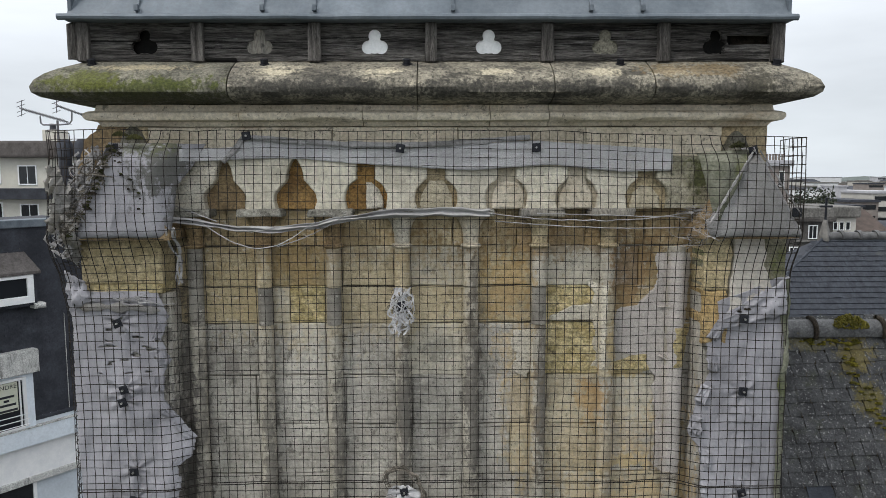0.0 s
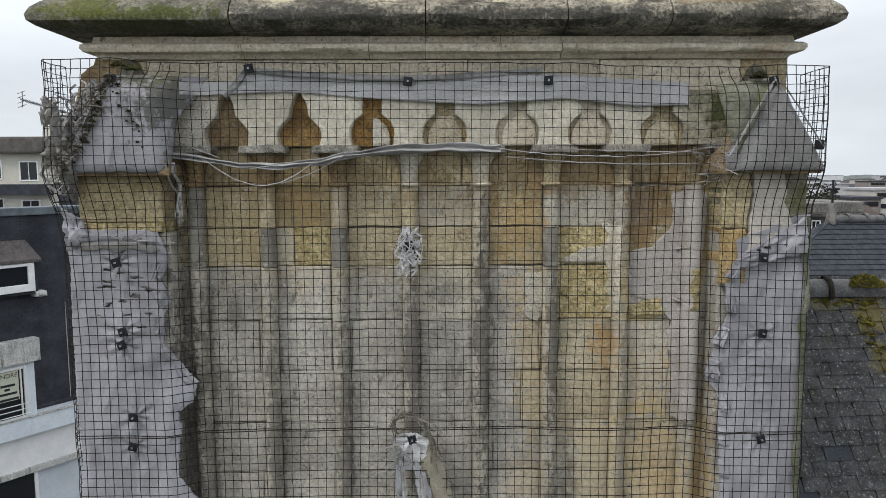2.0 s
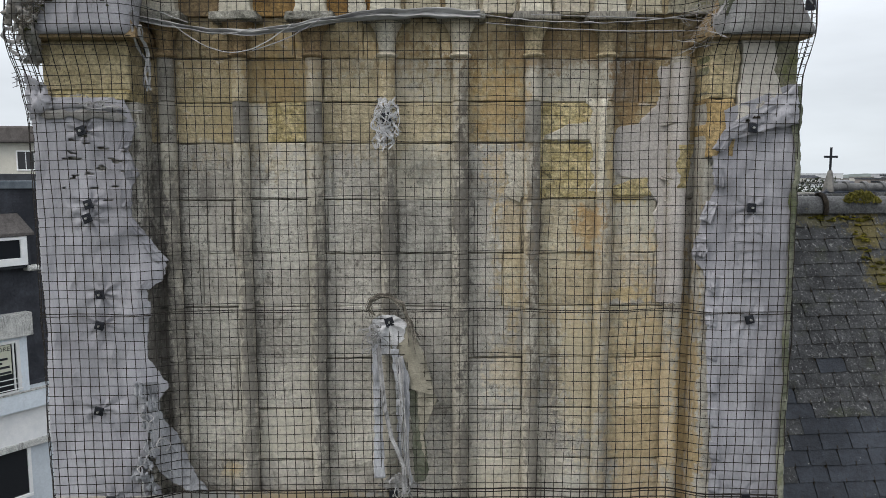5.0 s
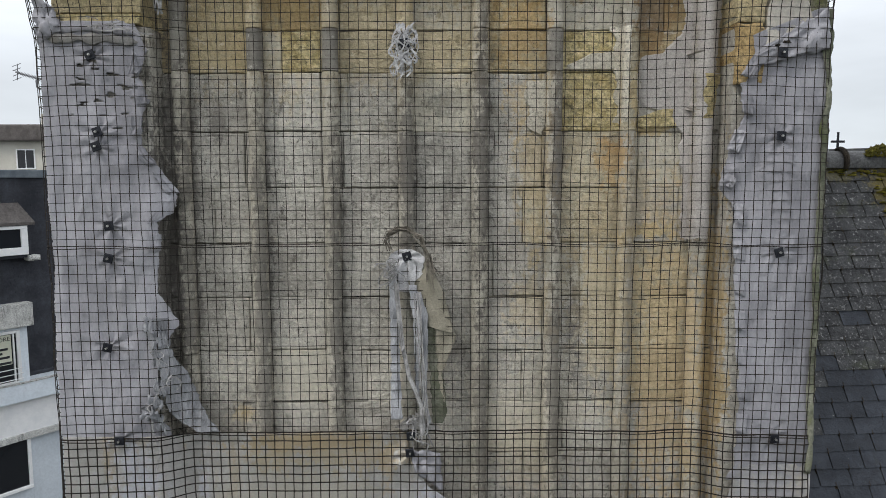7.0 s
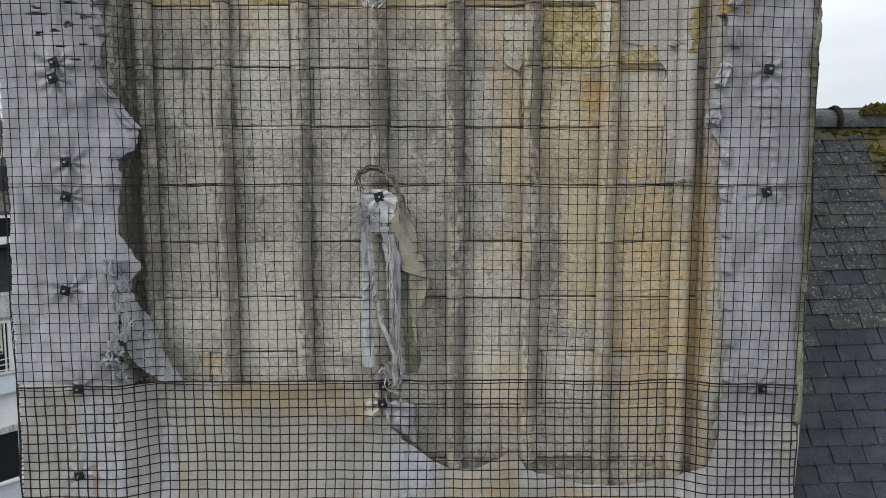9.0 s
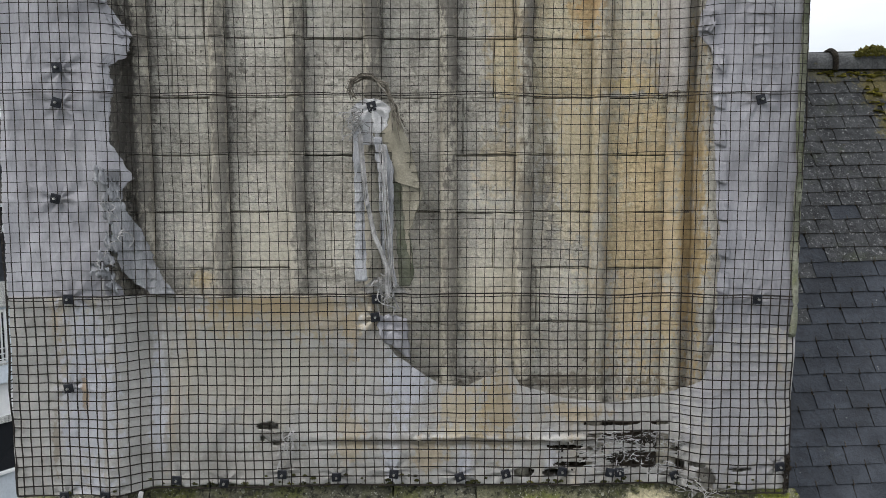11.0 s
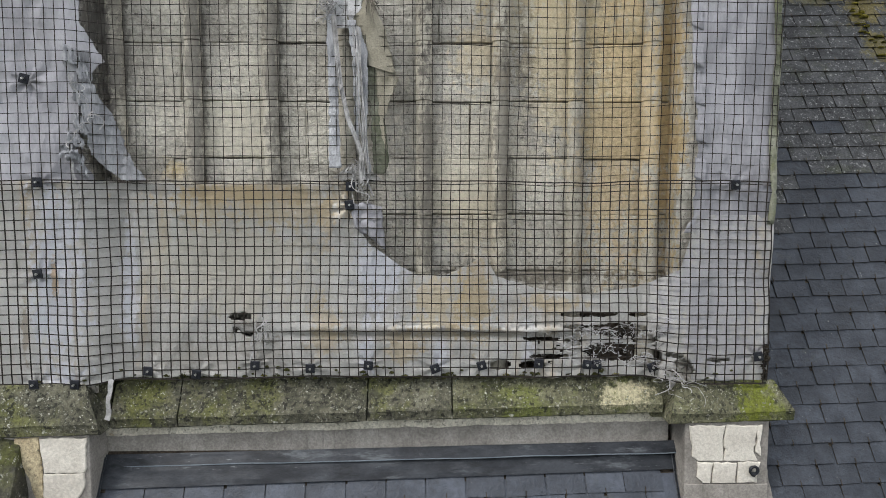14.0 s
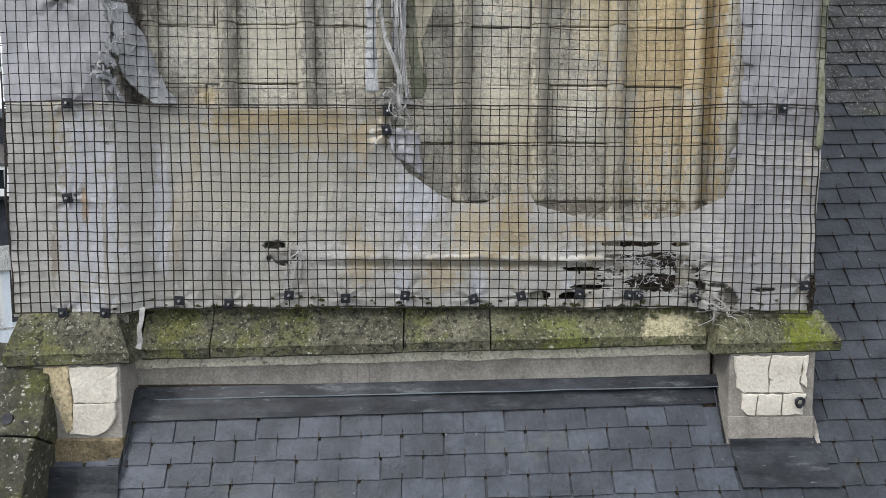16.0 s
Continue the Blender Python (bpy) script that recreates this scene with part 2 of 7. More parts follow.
M_YROUGH = surface("stone_eroded_yellow", (0.4, 0.315, 0.145), (0.63, 0.54, 0.32), 12, 40, bump=1.0, lumps=2.0, layers=(SPECK,))
M_RENDER = surface("lime_patch", (0.4, 0.37, 0.345), (0.53, 0.495, 0.465), 4, 90, bump=0.2, grain=0.18, layers=((BLACK, 9, (1, 1, 1), 0.66, 0.78, 0.35),))
M_WHITE = surface("stone_new_white", (0.44, 0.405, 0.358), (0.58, 0.545, 0.485), 5, 60, bump=0.4, grain=0.12, layers=(((0.4, 0.3, 0.16), 3, (1, 1, 1), 0.62, 0.78, 0.5),))
M_CEMENT = surface("cement_render", (0.2, 0.183, 0.165), (0.3, 0.278, 0.255), 5, 80, bump=0.25, grain=0.2, layers=(STREAK,))
M_MORTAR = surface("mortar", (0.05, 0.045, 0.036), (0.36, 0.33, 0.27), 4.0, 40)
M_LEDGE = surface("mossy_stone", (0.05, 0.049, 0.034), (0.155, 0.148, 0.108), 6, 60, bump=0.8, lumps=1.0, layers=(
    ((0.115, 0.122, 0.026), 2.6, (1, 1, 1), 0.46, 0.62, 0.7), ((0.035, 0.035, 0.024), 7, (1, 1, 1), 0.5, 0.66, 0.75), ((0.42, 0.41, 0.36), 62, (1, 1, 1), 0.6, 0.64, 0.9), ((0.012, 0.012, 0.009), 32, (1, 1, 1), 0.53, 0.6, 0.85), (LICHEN, 15, (1, 1, 1), 0.68, 0.71, 0.9)))
M_LEDGE_GREEN = surface("green_mossy_stone", (0.048, 0.048, 0.028), (0.14, 0.136, 0.085), 4, 60, bump=0.8, lumps=1.0, blobs=[((0.38, 0.345, 0.23), 1.35, 0.0, 0.17, 0.1, 0.85), ((0.11, 0.125, 0.012), 2.05, -0.02, 0.13, 0.16, 0.85)], layers=(
    ((0.1, 0.115, 0.02), 2.6, (1, 1, 1), 0.5, 0.64, 0.75), ((0.03, 0.035, 0.015), 8, (1, 1, 1), 0.54, 0.68, 0.7), ((0.015, 0.016, 0.01), 30, (1, 1, 1), 0.53, 0.6, 0.8), ((0.4, 0.39, 0.34), 52, (1, 1, 1), 0.6, 0.64, 0.75), (LICHEN, 14, (1, 1, 1), 0.67, 0.7, 0.9)))
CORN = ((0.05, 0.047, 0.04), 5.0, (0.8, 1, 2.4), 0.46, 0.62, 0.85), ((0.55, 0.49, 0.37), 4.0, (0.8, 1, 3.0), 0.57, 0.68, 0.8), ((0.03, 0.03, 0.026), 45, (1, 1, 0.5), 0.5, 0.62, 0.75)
# dark patches along the lower half of the torus
CORN_LOW = [((0.055, 0.052, 0.045), x, 4.66, 0.3, 0.055, 0.75) for x in (-1.0, -0.75, -0.5, -0.25, 0.1, 0.4, 0.7, 1.0, 1.35, 1.7)]
M_COPING = surface("dark_lichened_stone", (0.02, 0.02, 0.015), (0.07, 0.067, 0.05), 5, 50, bump=1.0, lumps=1.0, layers=(((0.075, 0.08, 0.018), 3, (1, 1, 1), 0.5, 0.66, 0.7), ((0.36, 0.36, 0.32), 34, (1, 1, 1), 0.57, 0.63, 0.85), ((0.012, 0.012, 0.01), 22, (1, 1, 1), 0.56, 0.66, 0.7), ((0.24, 0.17, 0.01), 4, (1, 1, 1), 0.7, 0.75, 0.9)))
# dark low down, with pale patches towards the top
M_CORNICE = surface("cornice_stone", (0.17, 0.155, 0.125), (0.35, 0.32, 0.25), 3.5, 60, bump=0.7, layers=CORN, blobs=CORN_LOW + [((0.55, 0.49, 0.36), x, 4.76, 0.13, 0.03, 0.8) for x in (-0.9, -0.3, 0.35, 0.95, 1.4)] + [((0.16, 0.11, 0.05), 1.5, 4.78, 0.35, 0.06, 0.7), ((0.06, 0.055, 0.04), 1.85, 4.7, 0.12, 0.12, 0.8)])
M_CORNICE_MOSS = surface("cornice_stone_mossy", (0.11, 0.105, 0.085), (0.25, 0.235, 0.185), 3.5, 60, bump=0.7, blobs=[((0.07, 0.085, 0.014), -1.55, 4.67, 0.55, 0.06, 0.85), ((0.1, 0.11, 0.02), -2.0, 4.7, 0.3, 0.09, 0.8), ((0.07, 0.07, 0.035), -1.6, 4.62, 0.8, 0.04, 0.8), ((0.42, 0.36, 0.24), -1.7, 4.79, 0.3, 0.03, 0.7)],
                         layers=(((0.045, 0.045, 0.03), 7.0, (1.0, 1, 1.0), 0.5, 0.66, 0.8), ((0.03, 0.03, 0.02), 45, (1, 1, 0.5), 0.52, 0.64, 0.7)))
PALE_F, TAN_F = (0.47, 0.475, 0.52), (0.37, 0.29, 0.17)
# besides stains: pale column at x -1.78 is the cloth's highlight, painted in
BAND_STAINS_LIGHT = [((0.4, 0.375, 0.32), -0.85, 0.75, 0.55, 0.45, 0.7), ((0.42, 0.31, 0.17), -0.33, 0.98, 0.06, 0.22, 0.4), ((0.45, 0.37, 0.24), 0.28, 0.5, 0.2, 0.25, 0.65), (PALE_F, -1.42, 0.55, 0.06, 0.5, 0.8), ((0.42, 0.3, 0.15), -0.75, 1.1, 0.5, 0.05, 0.5), (PALE_F, -1.78, 0.6, 0.2, 0.7, 0.9), ((0.34, 0.22, 0.1), -1.78, 0.64, 0.02, 0.16, 0.7), ((0.26, 0.22, 0.17), -1.95, 0.35, 0.03, 0.3, 0.75), ((0.3, 0.25, 0.18), -1.68, 0.4, 0.015, 0.35, 0.6), (PALE_F, -0.02, 0.66, 0.16, 0.3, 0.9), ((0.335, 0.33, 0.352), 1.85, 0.6, 0.35, 0.7, 0.85), (TAN_F, -0.6, 1.08, 0.7, 0.2, 0.5), (TAN_F, 0.5, 0.5, 0.13, 0.3, 0.7), (TAN_F, 0.12, 0.26, 0.11, 0.14, 0.6),
               # dark strip at z 0.33 follows the underside of the fold
               (PALE_F, 0.3, 0.22, 0.05, 0.16, 0.8), (PALE_F, -0.11, 0.25, 0.05, 0.2, 0.8), (PALE_F, 0.8, 0.25, 0.06, 0.15, 0.7), ((0.2, 0.17, 0.12), 0.3, 0.33, 0.9, 0.05, 0.5), ((0.2, 0.18, 0.15), -0.9, 0.2, 0.5, 0.14, 0.35), (TAN_F, -0.35, 0.35, 0.1, 0.2, 0.5), (TAN_F, 0.95, 0.5, 0.2, 0.06, 0.6)]
M_FABRIC = surface("weathered_geotextile", (0.27, 0.266, 0.287), (0.425, 0.42, 0.452), 2.5, 90, rough=0.95, bump=0.5, lumps=1.0, grain=0.07, crease=4.0, stretch=(1, 1, 0.4), layers=(
    ((0.25, 0.235, 0.21), 2.5, (1.5, 1, 0.5), 0.56, 0.75, 0.5), ((0.36, 0.31, 0.22), 1.3, (2, 1, 0.4), 0.6, 0.74, 0.18), ((0.12, 0.11, 0.1), 22, (0.6, 1, 2.4), 0.69, 0.73, 0.8)))
M_FABRIC_TAN = surface("stained_geotextile", (0.32, 0.31, 0.293), (0.455, 0.445, 0.43), 3, 90, rough=0.95, bump=0.5, lumps=1.0, grain=0.07, crease=4.0, blobs=BAND_STAINS_LIGHT, layers=(
    ((0.36, 0.25, 0.1), 1.5, (2.5, 1, 0.5), 0.53, 0.72, 0.55), ((0.46, 0.46, 0.475), 1.7, (2.0, 1, 0.2), 0.55, 0.7, 0.35), ((0.1, 0.09, 0.08), 24, (0.6, 1, 2.4), 0.7, 0.74, 0.8)))
M_FABRIC_GREEN = surface("algae_geotextile", (0.09, 0.1, 0.065), (0.25, 0.25, 0.2), 5, 50, rough=0.95, bump=0.5, grain=0.2, layers=((MOSS, 5, (1, 1, 0.6), 0.52, 0.7, 0.6),))
M_RAG = surface("frayed_cloth", (0.22, 0.215, 0.21), (0.44, 0.43, 0.43), 8, 90, rough=0.95, bump=0.5, grain=0.15, vary=0.25, crease=14.0)
M_ROOT = surface("dry_debris", (0.055, 0.047, 0.037), (0.2, 0.18, 0.15), 9, 90, rough=0.95, bump=0.4, vary=0.4)
M_WIRE = surface("rusty_wire", (0.011, 0.01, 0.009), (0.034, 0.027, 0.022), 12, 90, rough=0.7, bump=0.0, metal=0.3)
M_PLATE = surface("black_steel", (0.012, 0.013, 0.017), (0.028, 0.03, 0.037), 30, 200, rough=0.5, bump=0.1, metal=0.4)
M_BOLT = surface("zinc_bolt", (0.3, 0.29, 0.27), (0.5, 0.49, 0.47), 60, 300, rough=0.4, metal=0.8, bump=0.1)
M_ZINC = surface("zinc_sheet", (0.095, 0.115, 0.135), (0.17, 0.195, 0.22), 2.5, 40, rough=0.62, metal=0.2, bump=0.08, grain=0.1, layers=(((0.12, 0.14, 0.17), 3, (3, 3, 0.6), 0.55, 0.72, 0.6),))
M_LEAD = surface("lead_sheet", (0.01, 0.0115, 0.015), (0.034, 0.038, 0.045), 4, 40, rough=0.5, metal=0.3, bump=0.15, grain=0.15, stretch=(1, 1, 2.5), layers=(((0.11, 0.12, 0.13), 5, (0.5, 1, 2.5), 0.55, 0.72, 0.7), ((0.24, 0.25, 0.26), 22, (0.35, 1, 4), 0.63, 0.7, 0.6), ((0.006, 0.007, 0.008), 9, (0.6, 1, 2), 0.56, 0.68, 0.7)))
M_WOOD = surface("weathered_oak", (0.04, 0.037, 0.035), (0.24, 0.228, 0.215), 5, 40, rough=0.9, bump=1.6, stretch=(0.3, 1, 4), grain=0.6, lumps=2.5, layers=(((0.36, 0.345, 0.325), 7, (0.4, 1, 4), 0.56, 0.66, 0.6), ((0.012, 0.011, 0.01), 8, (0.12, 1, 5), 0.56, 0.6, 0.95), ((0.01, 0.009, 0.008), 30, (0.12, 1, 3), 0.6, 0.65, 0.8)))
M_WOOD_V = surface("weathered_oak_post", (0.045, 0.041, 0.038), (0.23, 0.215, 0.2), 7, 90, rough=0.9, bump=1.0, stretch=(6, 6, 0.4), grain=0.5, lumps=1.5, layers=(((0.018, 0.016, 0.015), 16, (5, 5, 0.2), 0.58, 0.66, 0.9),))
M_SLATE = surface("slate", (0.016, 0.0195, 0.0265), (0.038, 0.0435, 0.055), 6, 40, rough=0.6, bump=0.5, vary=0.16, grain=0.18, gloss=0.28, layers=(
    (LICHEN, 24, (1, 1, 1), 0.665, 0.7, 0.6), ((0.085, 0.085, 0.05), 3, (1, 1, 1), 0.6, 0.76, 0.4), ((0.014, 0.016, 0.02), 5, (1, 1, 0.5), 0.55, 0.66, 0.5)))
M_SLATE_FRONT = surface("front_slate", (0.023, 0.028, 0.038), (0.053, 0.061, 0.079), 5, 40, rough=0.5, bump=0.5, vary=0.2, grain=0.14, gloss=0.35, layers=(((0.42, 0.43, 0.42), 26, (1, 1, 1), 0.69, 0.715, 0.7), ((0.075, 0.08, 0.05), 3, (1, 1, 1), 0.6, 0.74, 0.4), ((0.017, 0.019, 0.024), 4, (1, 1, 0.5), 0.56, 0.68, 0.45)))
M_SLATE_OLD = surface("slate_weathered", (0.023, 0.0235, 0.025), (0.064, 0.065, 0.067), 8, 45, rough=0.75, bump=0.7, vary=0.16, grain=0.2, blobs=[((0.17, 0.13, 0.02), 3.72, 2.58, 0.2, 0.22, 0.5), ((0.15, 0.12, 0.02), 3.75, 2.25, 0.14, 0.2, 0.5), ((0.16, 0.12, 0.02), 3.9, 1.95, 0.13, 0.2, 0.4), ((0.13, 0.11, 0.03), 3.35, 2.66, 0.3, 0.07, 0.4)], layers=(
    ((0.12, 0.1, 0.03), 9, (1, 1, 1), 0.66, 0.72, 0.6), ((0.06, 0.068, 0.03), 4, (1, 1, 1), 0.54, 0.7, 0.4), ((0.3, 0.3, 0.29), 46, (1, 1, 1), 0.57, 0.63, 0.6), ((0.012, 0.012, 0.013), 30, (1, 1, 1), 0.58, 0.64, 0.6)))
M_RIDGE = surface("ridge_tile", (0.07, 0.07, 0.072), (0.14, 0.14, 0.14), 6, 60, rough=0.7, layers=(((0.2, 0.17, 0.04), 5, (1, 1, 1), 0.62, 0.72, 0.7),))
M_MOSS = surface("moss", (0.1, 0.095, 0.012), (0.28, 0.24, 0.03), 18, 140, rough=1, bump=1.0, lumps=2, vary=0.25)
M_VOID = surface("opening_shade_black", (0.004, 0.004, 0.004), (0.012, 0.011, 0.01), 20, 120, rough=1)
M_NEST_SHADE = surface("dark_debris_edge_shade", (0.02, 0.016, 0.012), (0.07, 0.055, 0.04), 20, 120, rough=1, bump=1.0)


M_ABACUS = surface("lichened_abacus", (0.13, 0.125, 0.105), (0.36, 0.345, 0.3), 9, 70, bump=1.0, lumps=1.0, layers=(((0.5, 0.49, 0.45), 26, (1, 1, 1), 0.58, 0.64, 0.8), ((0.04, 0.04, 0.03), 18, (1, 1, 1), 0.58, 0.66, 0.7)))
M_CLOTH = surface("torn_geotextile", (0.27, 0.275, 0.295), (0.5, 0.505, 0.53), 7, 120, rough=0.95, bump=0.7, lumps=1.0, grain=0.12, crease=10.0, vary=0.2, stretch=(2, 1, 0.4))
M_TANCLOTH = surface("tan_stained_cloth", (0.24, 0.22, 0.17), (0.38, 0.35, 0.28), 6, 120, rough=0.95, bump=0.4, grain=0.12, crease=6.0)
M_DIRTY = surface("dirty_geotextile", (0.2, 0.19, 0.175), (0.36, 0.35, 0.335), 4, 120, rough=0.95, bump=0.5, grain=0.12, crease=8.0, layers=(((0.2, 0.16, 0.09), 3, (1, 1, 0.5), 0.55, 0.7, 0.5),))


M_STRIP = surface("pale_geotextile", (0.45, 0.445, 0.455), (0.62, 0.615, 0.625), 4, 150, rough=0.95, bump=0.7, lumps=1.0, grain=0.13, crease=7.0, stretch=(0.5, 1, 1.5), layers=(((0.4, 0.36, 0.28), 2.0, (1, 1, 1), 0.58, 0.72, 0.5), ((0.15, 0.14, 0.12), 30, (1, 1, 1), 0.66, 0.7, 0.5)))
M_STRAP = surface("grey_strap_cloth", (0.27, 0.265, 0.265), (0.43, 0.425, 0.425), 6, 90, rough=0.95, bump=0.6, grain=0.1, crease=7.0, stretch=(0.3, 1, 2.5))
M_HOOD = surface("weathered_hood_cloth", (0.25, 0.245, 0.24), (0.41, 0.405, 0.4), 4, 150, rough=0.95, bump=0.9, lumps=1.0, grain=0.13, crease=10.0, layers=(((0.15, 0.14, 0.12), 24, (1, 1, 1), 0.64, 0.68, 0.6),))


# ---- mesh helpers ----
def mesh_of(name, verts, faces, material, smooth=False):
    me = bpy.data.meshes.new(name)
    me.from_pydata([tuple(v) for v in verts], [], faces)
    me.materials.append(material)
    if smooth:
        me.polygons.foreach_set("use_smooth", [True] * len(me.polygons))
    me.update()
    return me


def part(name, data, material, parent, label=""):
    """Links a mesh, a (verts, faces) pair or a bmesh as one object under parent."""
    if isinstance(data, bmesh.types.BMesh):
        me = bpy.data.meshes.new(name)
        data.to_mesh(me)
        data.free()
        me.materials.append(material)
    elif isinstance(data, tuple):
        me = mesh_of(name, data[0], data[1], material)
    else:
        me = data
    ob = new(name, me)
    if parent:
        ob.parent = parent
    if label:
        tagged(ob, label)
    return ob


def thing(name, label, category, group="", kind=""):
    return tagged(new(name), label, category, group, kind)


def shade(ob):
    ob.data.polygons.foreach_set("use_smooth", [True] * len(ob.data.polygons))
    ob.data.set_sharp_from_angle(angle=radians(40))
    return ob


def rnd(a):
    return random.uniform(-a, a)


def block(x0, x1, y0, y1, z0, z1, ch=0.006, jit=0.002):
    """A squared block with a chamfered, slightly uneven front (the side of low y)."""
    v = []
    for y, c in ((y1, 0), (y0 + ch, 0), (y0, ch)):
        for x, z in ((x0 + c, z0 + c), (x1 - c, z0 + c), (x1 - c, z1 - c), (x0 + c, z1 - c)):
            v.append((x + rnd(jit), y + (rnd(jit) if y != y1 else 0), z + rnd(jit)))
    f = [(3, 2, 1, 0), (8, 9, 10, 11)]
    for b in (0, 4):
        for k in range(4):
            f.append((b + k, b + (k + 1) % 4, b + 4 + (k + 1) % 4, b + 4 + k))
    return v, f


def box(x0, x1, y0, y1, z0, z1, bevel=0.0, segs=2):
    bm = bmesh.new()
    bmesh.ops.create_cube(bm, size=1)
    for q in bm.verts:
        q.co = Vector(((x0 + x1) / 2 + q.co.x * (x1 - x0), (y0 + y1) / 2 + q.co.y * (y1 - y0), (z0 + z1) / 2 + q.co.z * (z1 - z0)))
    if bevel:
        bmesh.ops.bevel(bm, geom=bm.edges[:], offset=bevel, segments=segs, affect="EDGES", profile=0.6)
    return bm


def grid(nu, nv, fn, skip=None):
    v = [fn(i / nu, j / nv) for j in range(nv + 1) for i in range(nu + 1)]
    f = []
    for j in range(nv):
        for i in range(nu):
            a = j * (nu + 1) + i
            if skip is None or not skip((i + 0.5) / nu, (j + 0.5) / nv):
                f.append((a, a + 1, a + nu + 2, a + nu + 1))
    return v, f


def sweep(points, radius, sides=4, flat=1.0):
    """A tube along points; flat < 1 makes a strip. radius may be a list."""
    pts = [Vector(p) for p in points]
    v, f = [], []
    for k, p in enumerate(pts):
        d = (pts[min(k + 1, len(pts) - 1)] - pts[max(k - 1, 0)]).normalized()
        a = d.cross(Vector((0, 1, 0)))
        a = a.normalized() if a.length > 1e-3 else Vector((1, 0, 0))
        b = d.cross(a).normalized()
        r = radius[k] if isinstance(radius, list) else radius
        for s in range(sides):
            t = 2 * math.pi * s / sides + math.pi / 4
            v.append(p + a * (r * math.cos(t)) + b * (r * flat * math.sin(t)))
    for k in range(len(pts) - 1):
        for s in range(sides):
            f.append((k * sides + s, k * sides + (s + 1) % sides, (k + 1) * sides + (s + 1) % sides, (k + 1) * sides + s))
    f.append(tuple(range(sides - 1, -1, -1)))
    f.append(tuple((len(pts) - 1) * sides + s for s in range(sides)))
    return v, f


def merge(parts):
    v, f = [], []
    for pv, pf in parts:
        o = len(v)
        v += [tuple(q) for q in pv]
        f += [tuple(i + o for i in q) for q in pf]
    return v, f


def lathe(cx, cy, profile, sides=16, a0=0.0, a1=2 * math.pi):
    """Turned piece about the upright through (cx, cy); profile: (radius, z)."""
    v, f = [], []
    full = abs(a1 - a0 - 2 * math.pi) < 1e-6
    cols = sides if full else sides + 1
    for r, z in profile:
        for s in range(cols):
            t = a0 + (a1 - a0) * s / sides
            v.append((cx + r * math.cos(t), cy + r * math.sin(t), z))
    for k in range(len(profile) - 1):
        for s in range(sides):
            e = (s + 1) % cols
            f.append((k * cols + s, k * cols + e, (k + 1) * cols + e, (k + 1) * cols + s))
    f.append(tuple(range(cols - 1, -1, -1)))
    f.append(tuple((len(profile) - 1) * cols + s for s in range(cols)))
    return v, f


def poly_stone(points, y0, y1, jit=0.003, seg=0.03, ease=0.012):
    """An irregular stone: a ragged outline (x, z) extruded from y1 forward to y0, its front edge rounded off."""
    ring = []
    for (ax, az), (bx, bz) in zip(points, points[1:] + points[:1]):
        n_seg = max(int(math.hypot(bx - ax, bz - az) / seg), 1)
        ring += [(ax + (bx - ax) * k / n_seg + rnd(jit), az + (bz - az) * k / n_seg + rnd(jit)) for k in range(n_seg)]
    cx, cz = sum(p[0] for p in ring) / len(ring), sum(p[1] for p in ring) / len(ring)
    n_r = len(ring)
    v = [(x, y1, z) for x, z in ring] + [(x, y0 + 0.005, z) for x, z in ring]
    for x, z in ring:
        e = min(ease * random.uniform(0.5, 1.2) / max(math.hypot(cx - x, cz - z), 0.01), 0.4)
        v.append((x + (cx - x) * e, y0 + rnd(0.0012), z + (cz - z) * e))
    v.append((cx, y0 - 0.001, cz))
    f = []
    for a in (0, n_r):
        f += [(a + k, a + (k + 1) % n_r, a + n_r + (k + 1) % n_r, a + n_r + k) for k in range(n_r)]
    f += [(2 * n_r + k, 2 * n_r + (k + 1) % n_r, 3 * n_r) for k in range(n_r)]
    return v, f


def curve_at(pts, t):
    """Straight interpolation in a short table of (key, value)."""
    if t <= pts[0][0]:
        return pts[0][1]
    for (a, p), (b, q) in zip(pts, pts[1:]):
        if t <= b:
            return p + (q - p) * (t - a) / (b - a)
    return pts[-1][1]


def sstep(a, b, x):
    t = min(max((x - a) / (b - a), 0), 1)
    return t * t * (3 - 2 * t)


def nz(x, y, z=0.0):
    return noise.noise(Vector((x, y, z)))


# ---- the tower ----
COLS = [(i - 3.5) * 0.425 for i in range(8)]
COURSES = [0.02, 0.345, 0.667, 0.99, 1.308, 1.626, 1.948, 2.268, 2.592, 2.915, 3.247, 3.483, 3.735, 3.97]
WALL_Y, COL_Y, SIDE_Y = 0.105, 0.062, -0.1
ROOF_K, RIDGE_Y, RIDGE_Z = 1.62, 1.95, 2.80
ROOF_A = math.atan(ROOF_K)


def roof_z(y):
    return RIDGE_Z + (y - RIDGE_Y) * ROOF_K


tower = thing("wall_tower", "weathered limestone ashlar tower face with an engaged blind arcade", "wall", kind="structure")
part("core", box(-1.95, 1.95, WALL_Y + 0.02, 3.0, -2.2, 4.9), M_MORTAR, tower)


# upright joints of each course between the shafts, from the foot up
JOINTS = {2: (0.49,), 3: (-1.2, -1.03, 0.72, 1.04), 4: (-0.455, 0.47), 5: (-1.145, -0.69, 0.59), 6: (0.295, 1.29), 7: (-1.33, 0.467, 1.38), 8: (-1.29, -1.145, -0.7, -0.575, -0.155, 0.3, 0.577, 1.14, 1.39),
          9: (-0.97, -0.7, -0.545, 0.57), 10: (-0.92, -0.695), 11: (-0.93, -0.587, 0.59, 1.265), 12: (-1.3, -0.75, -0.35, 0.1, 0.5, 0.93, 1.3)}
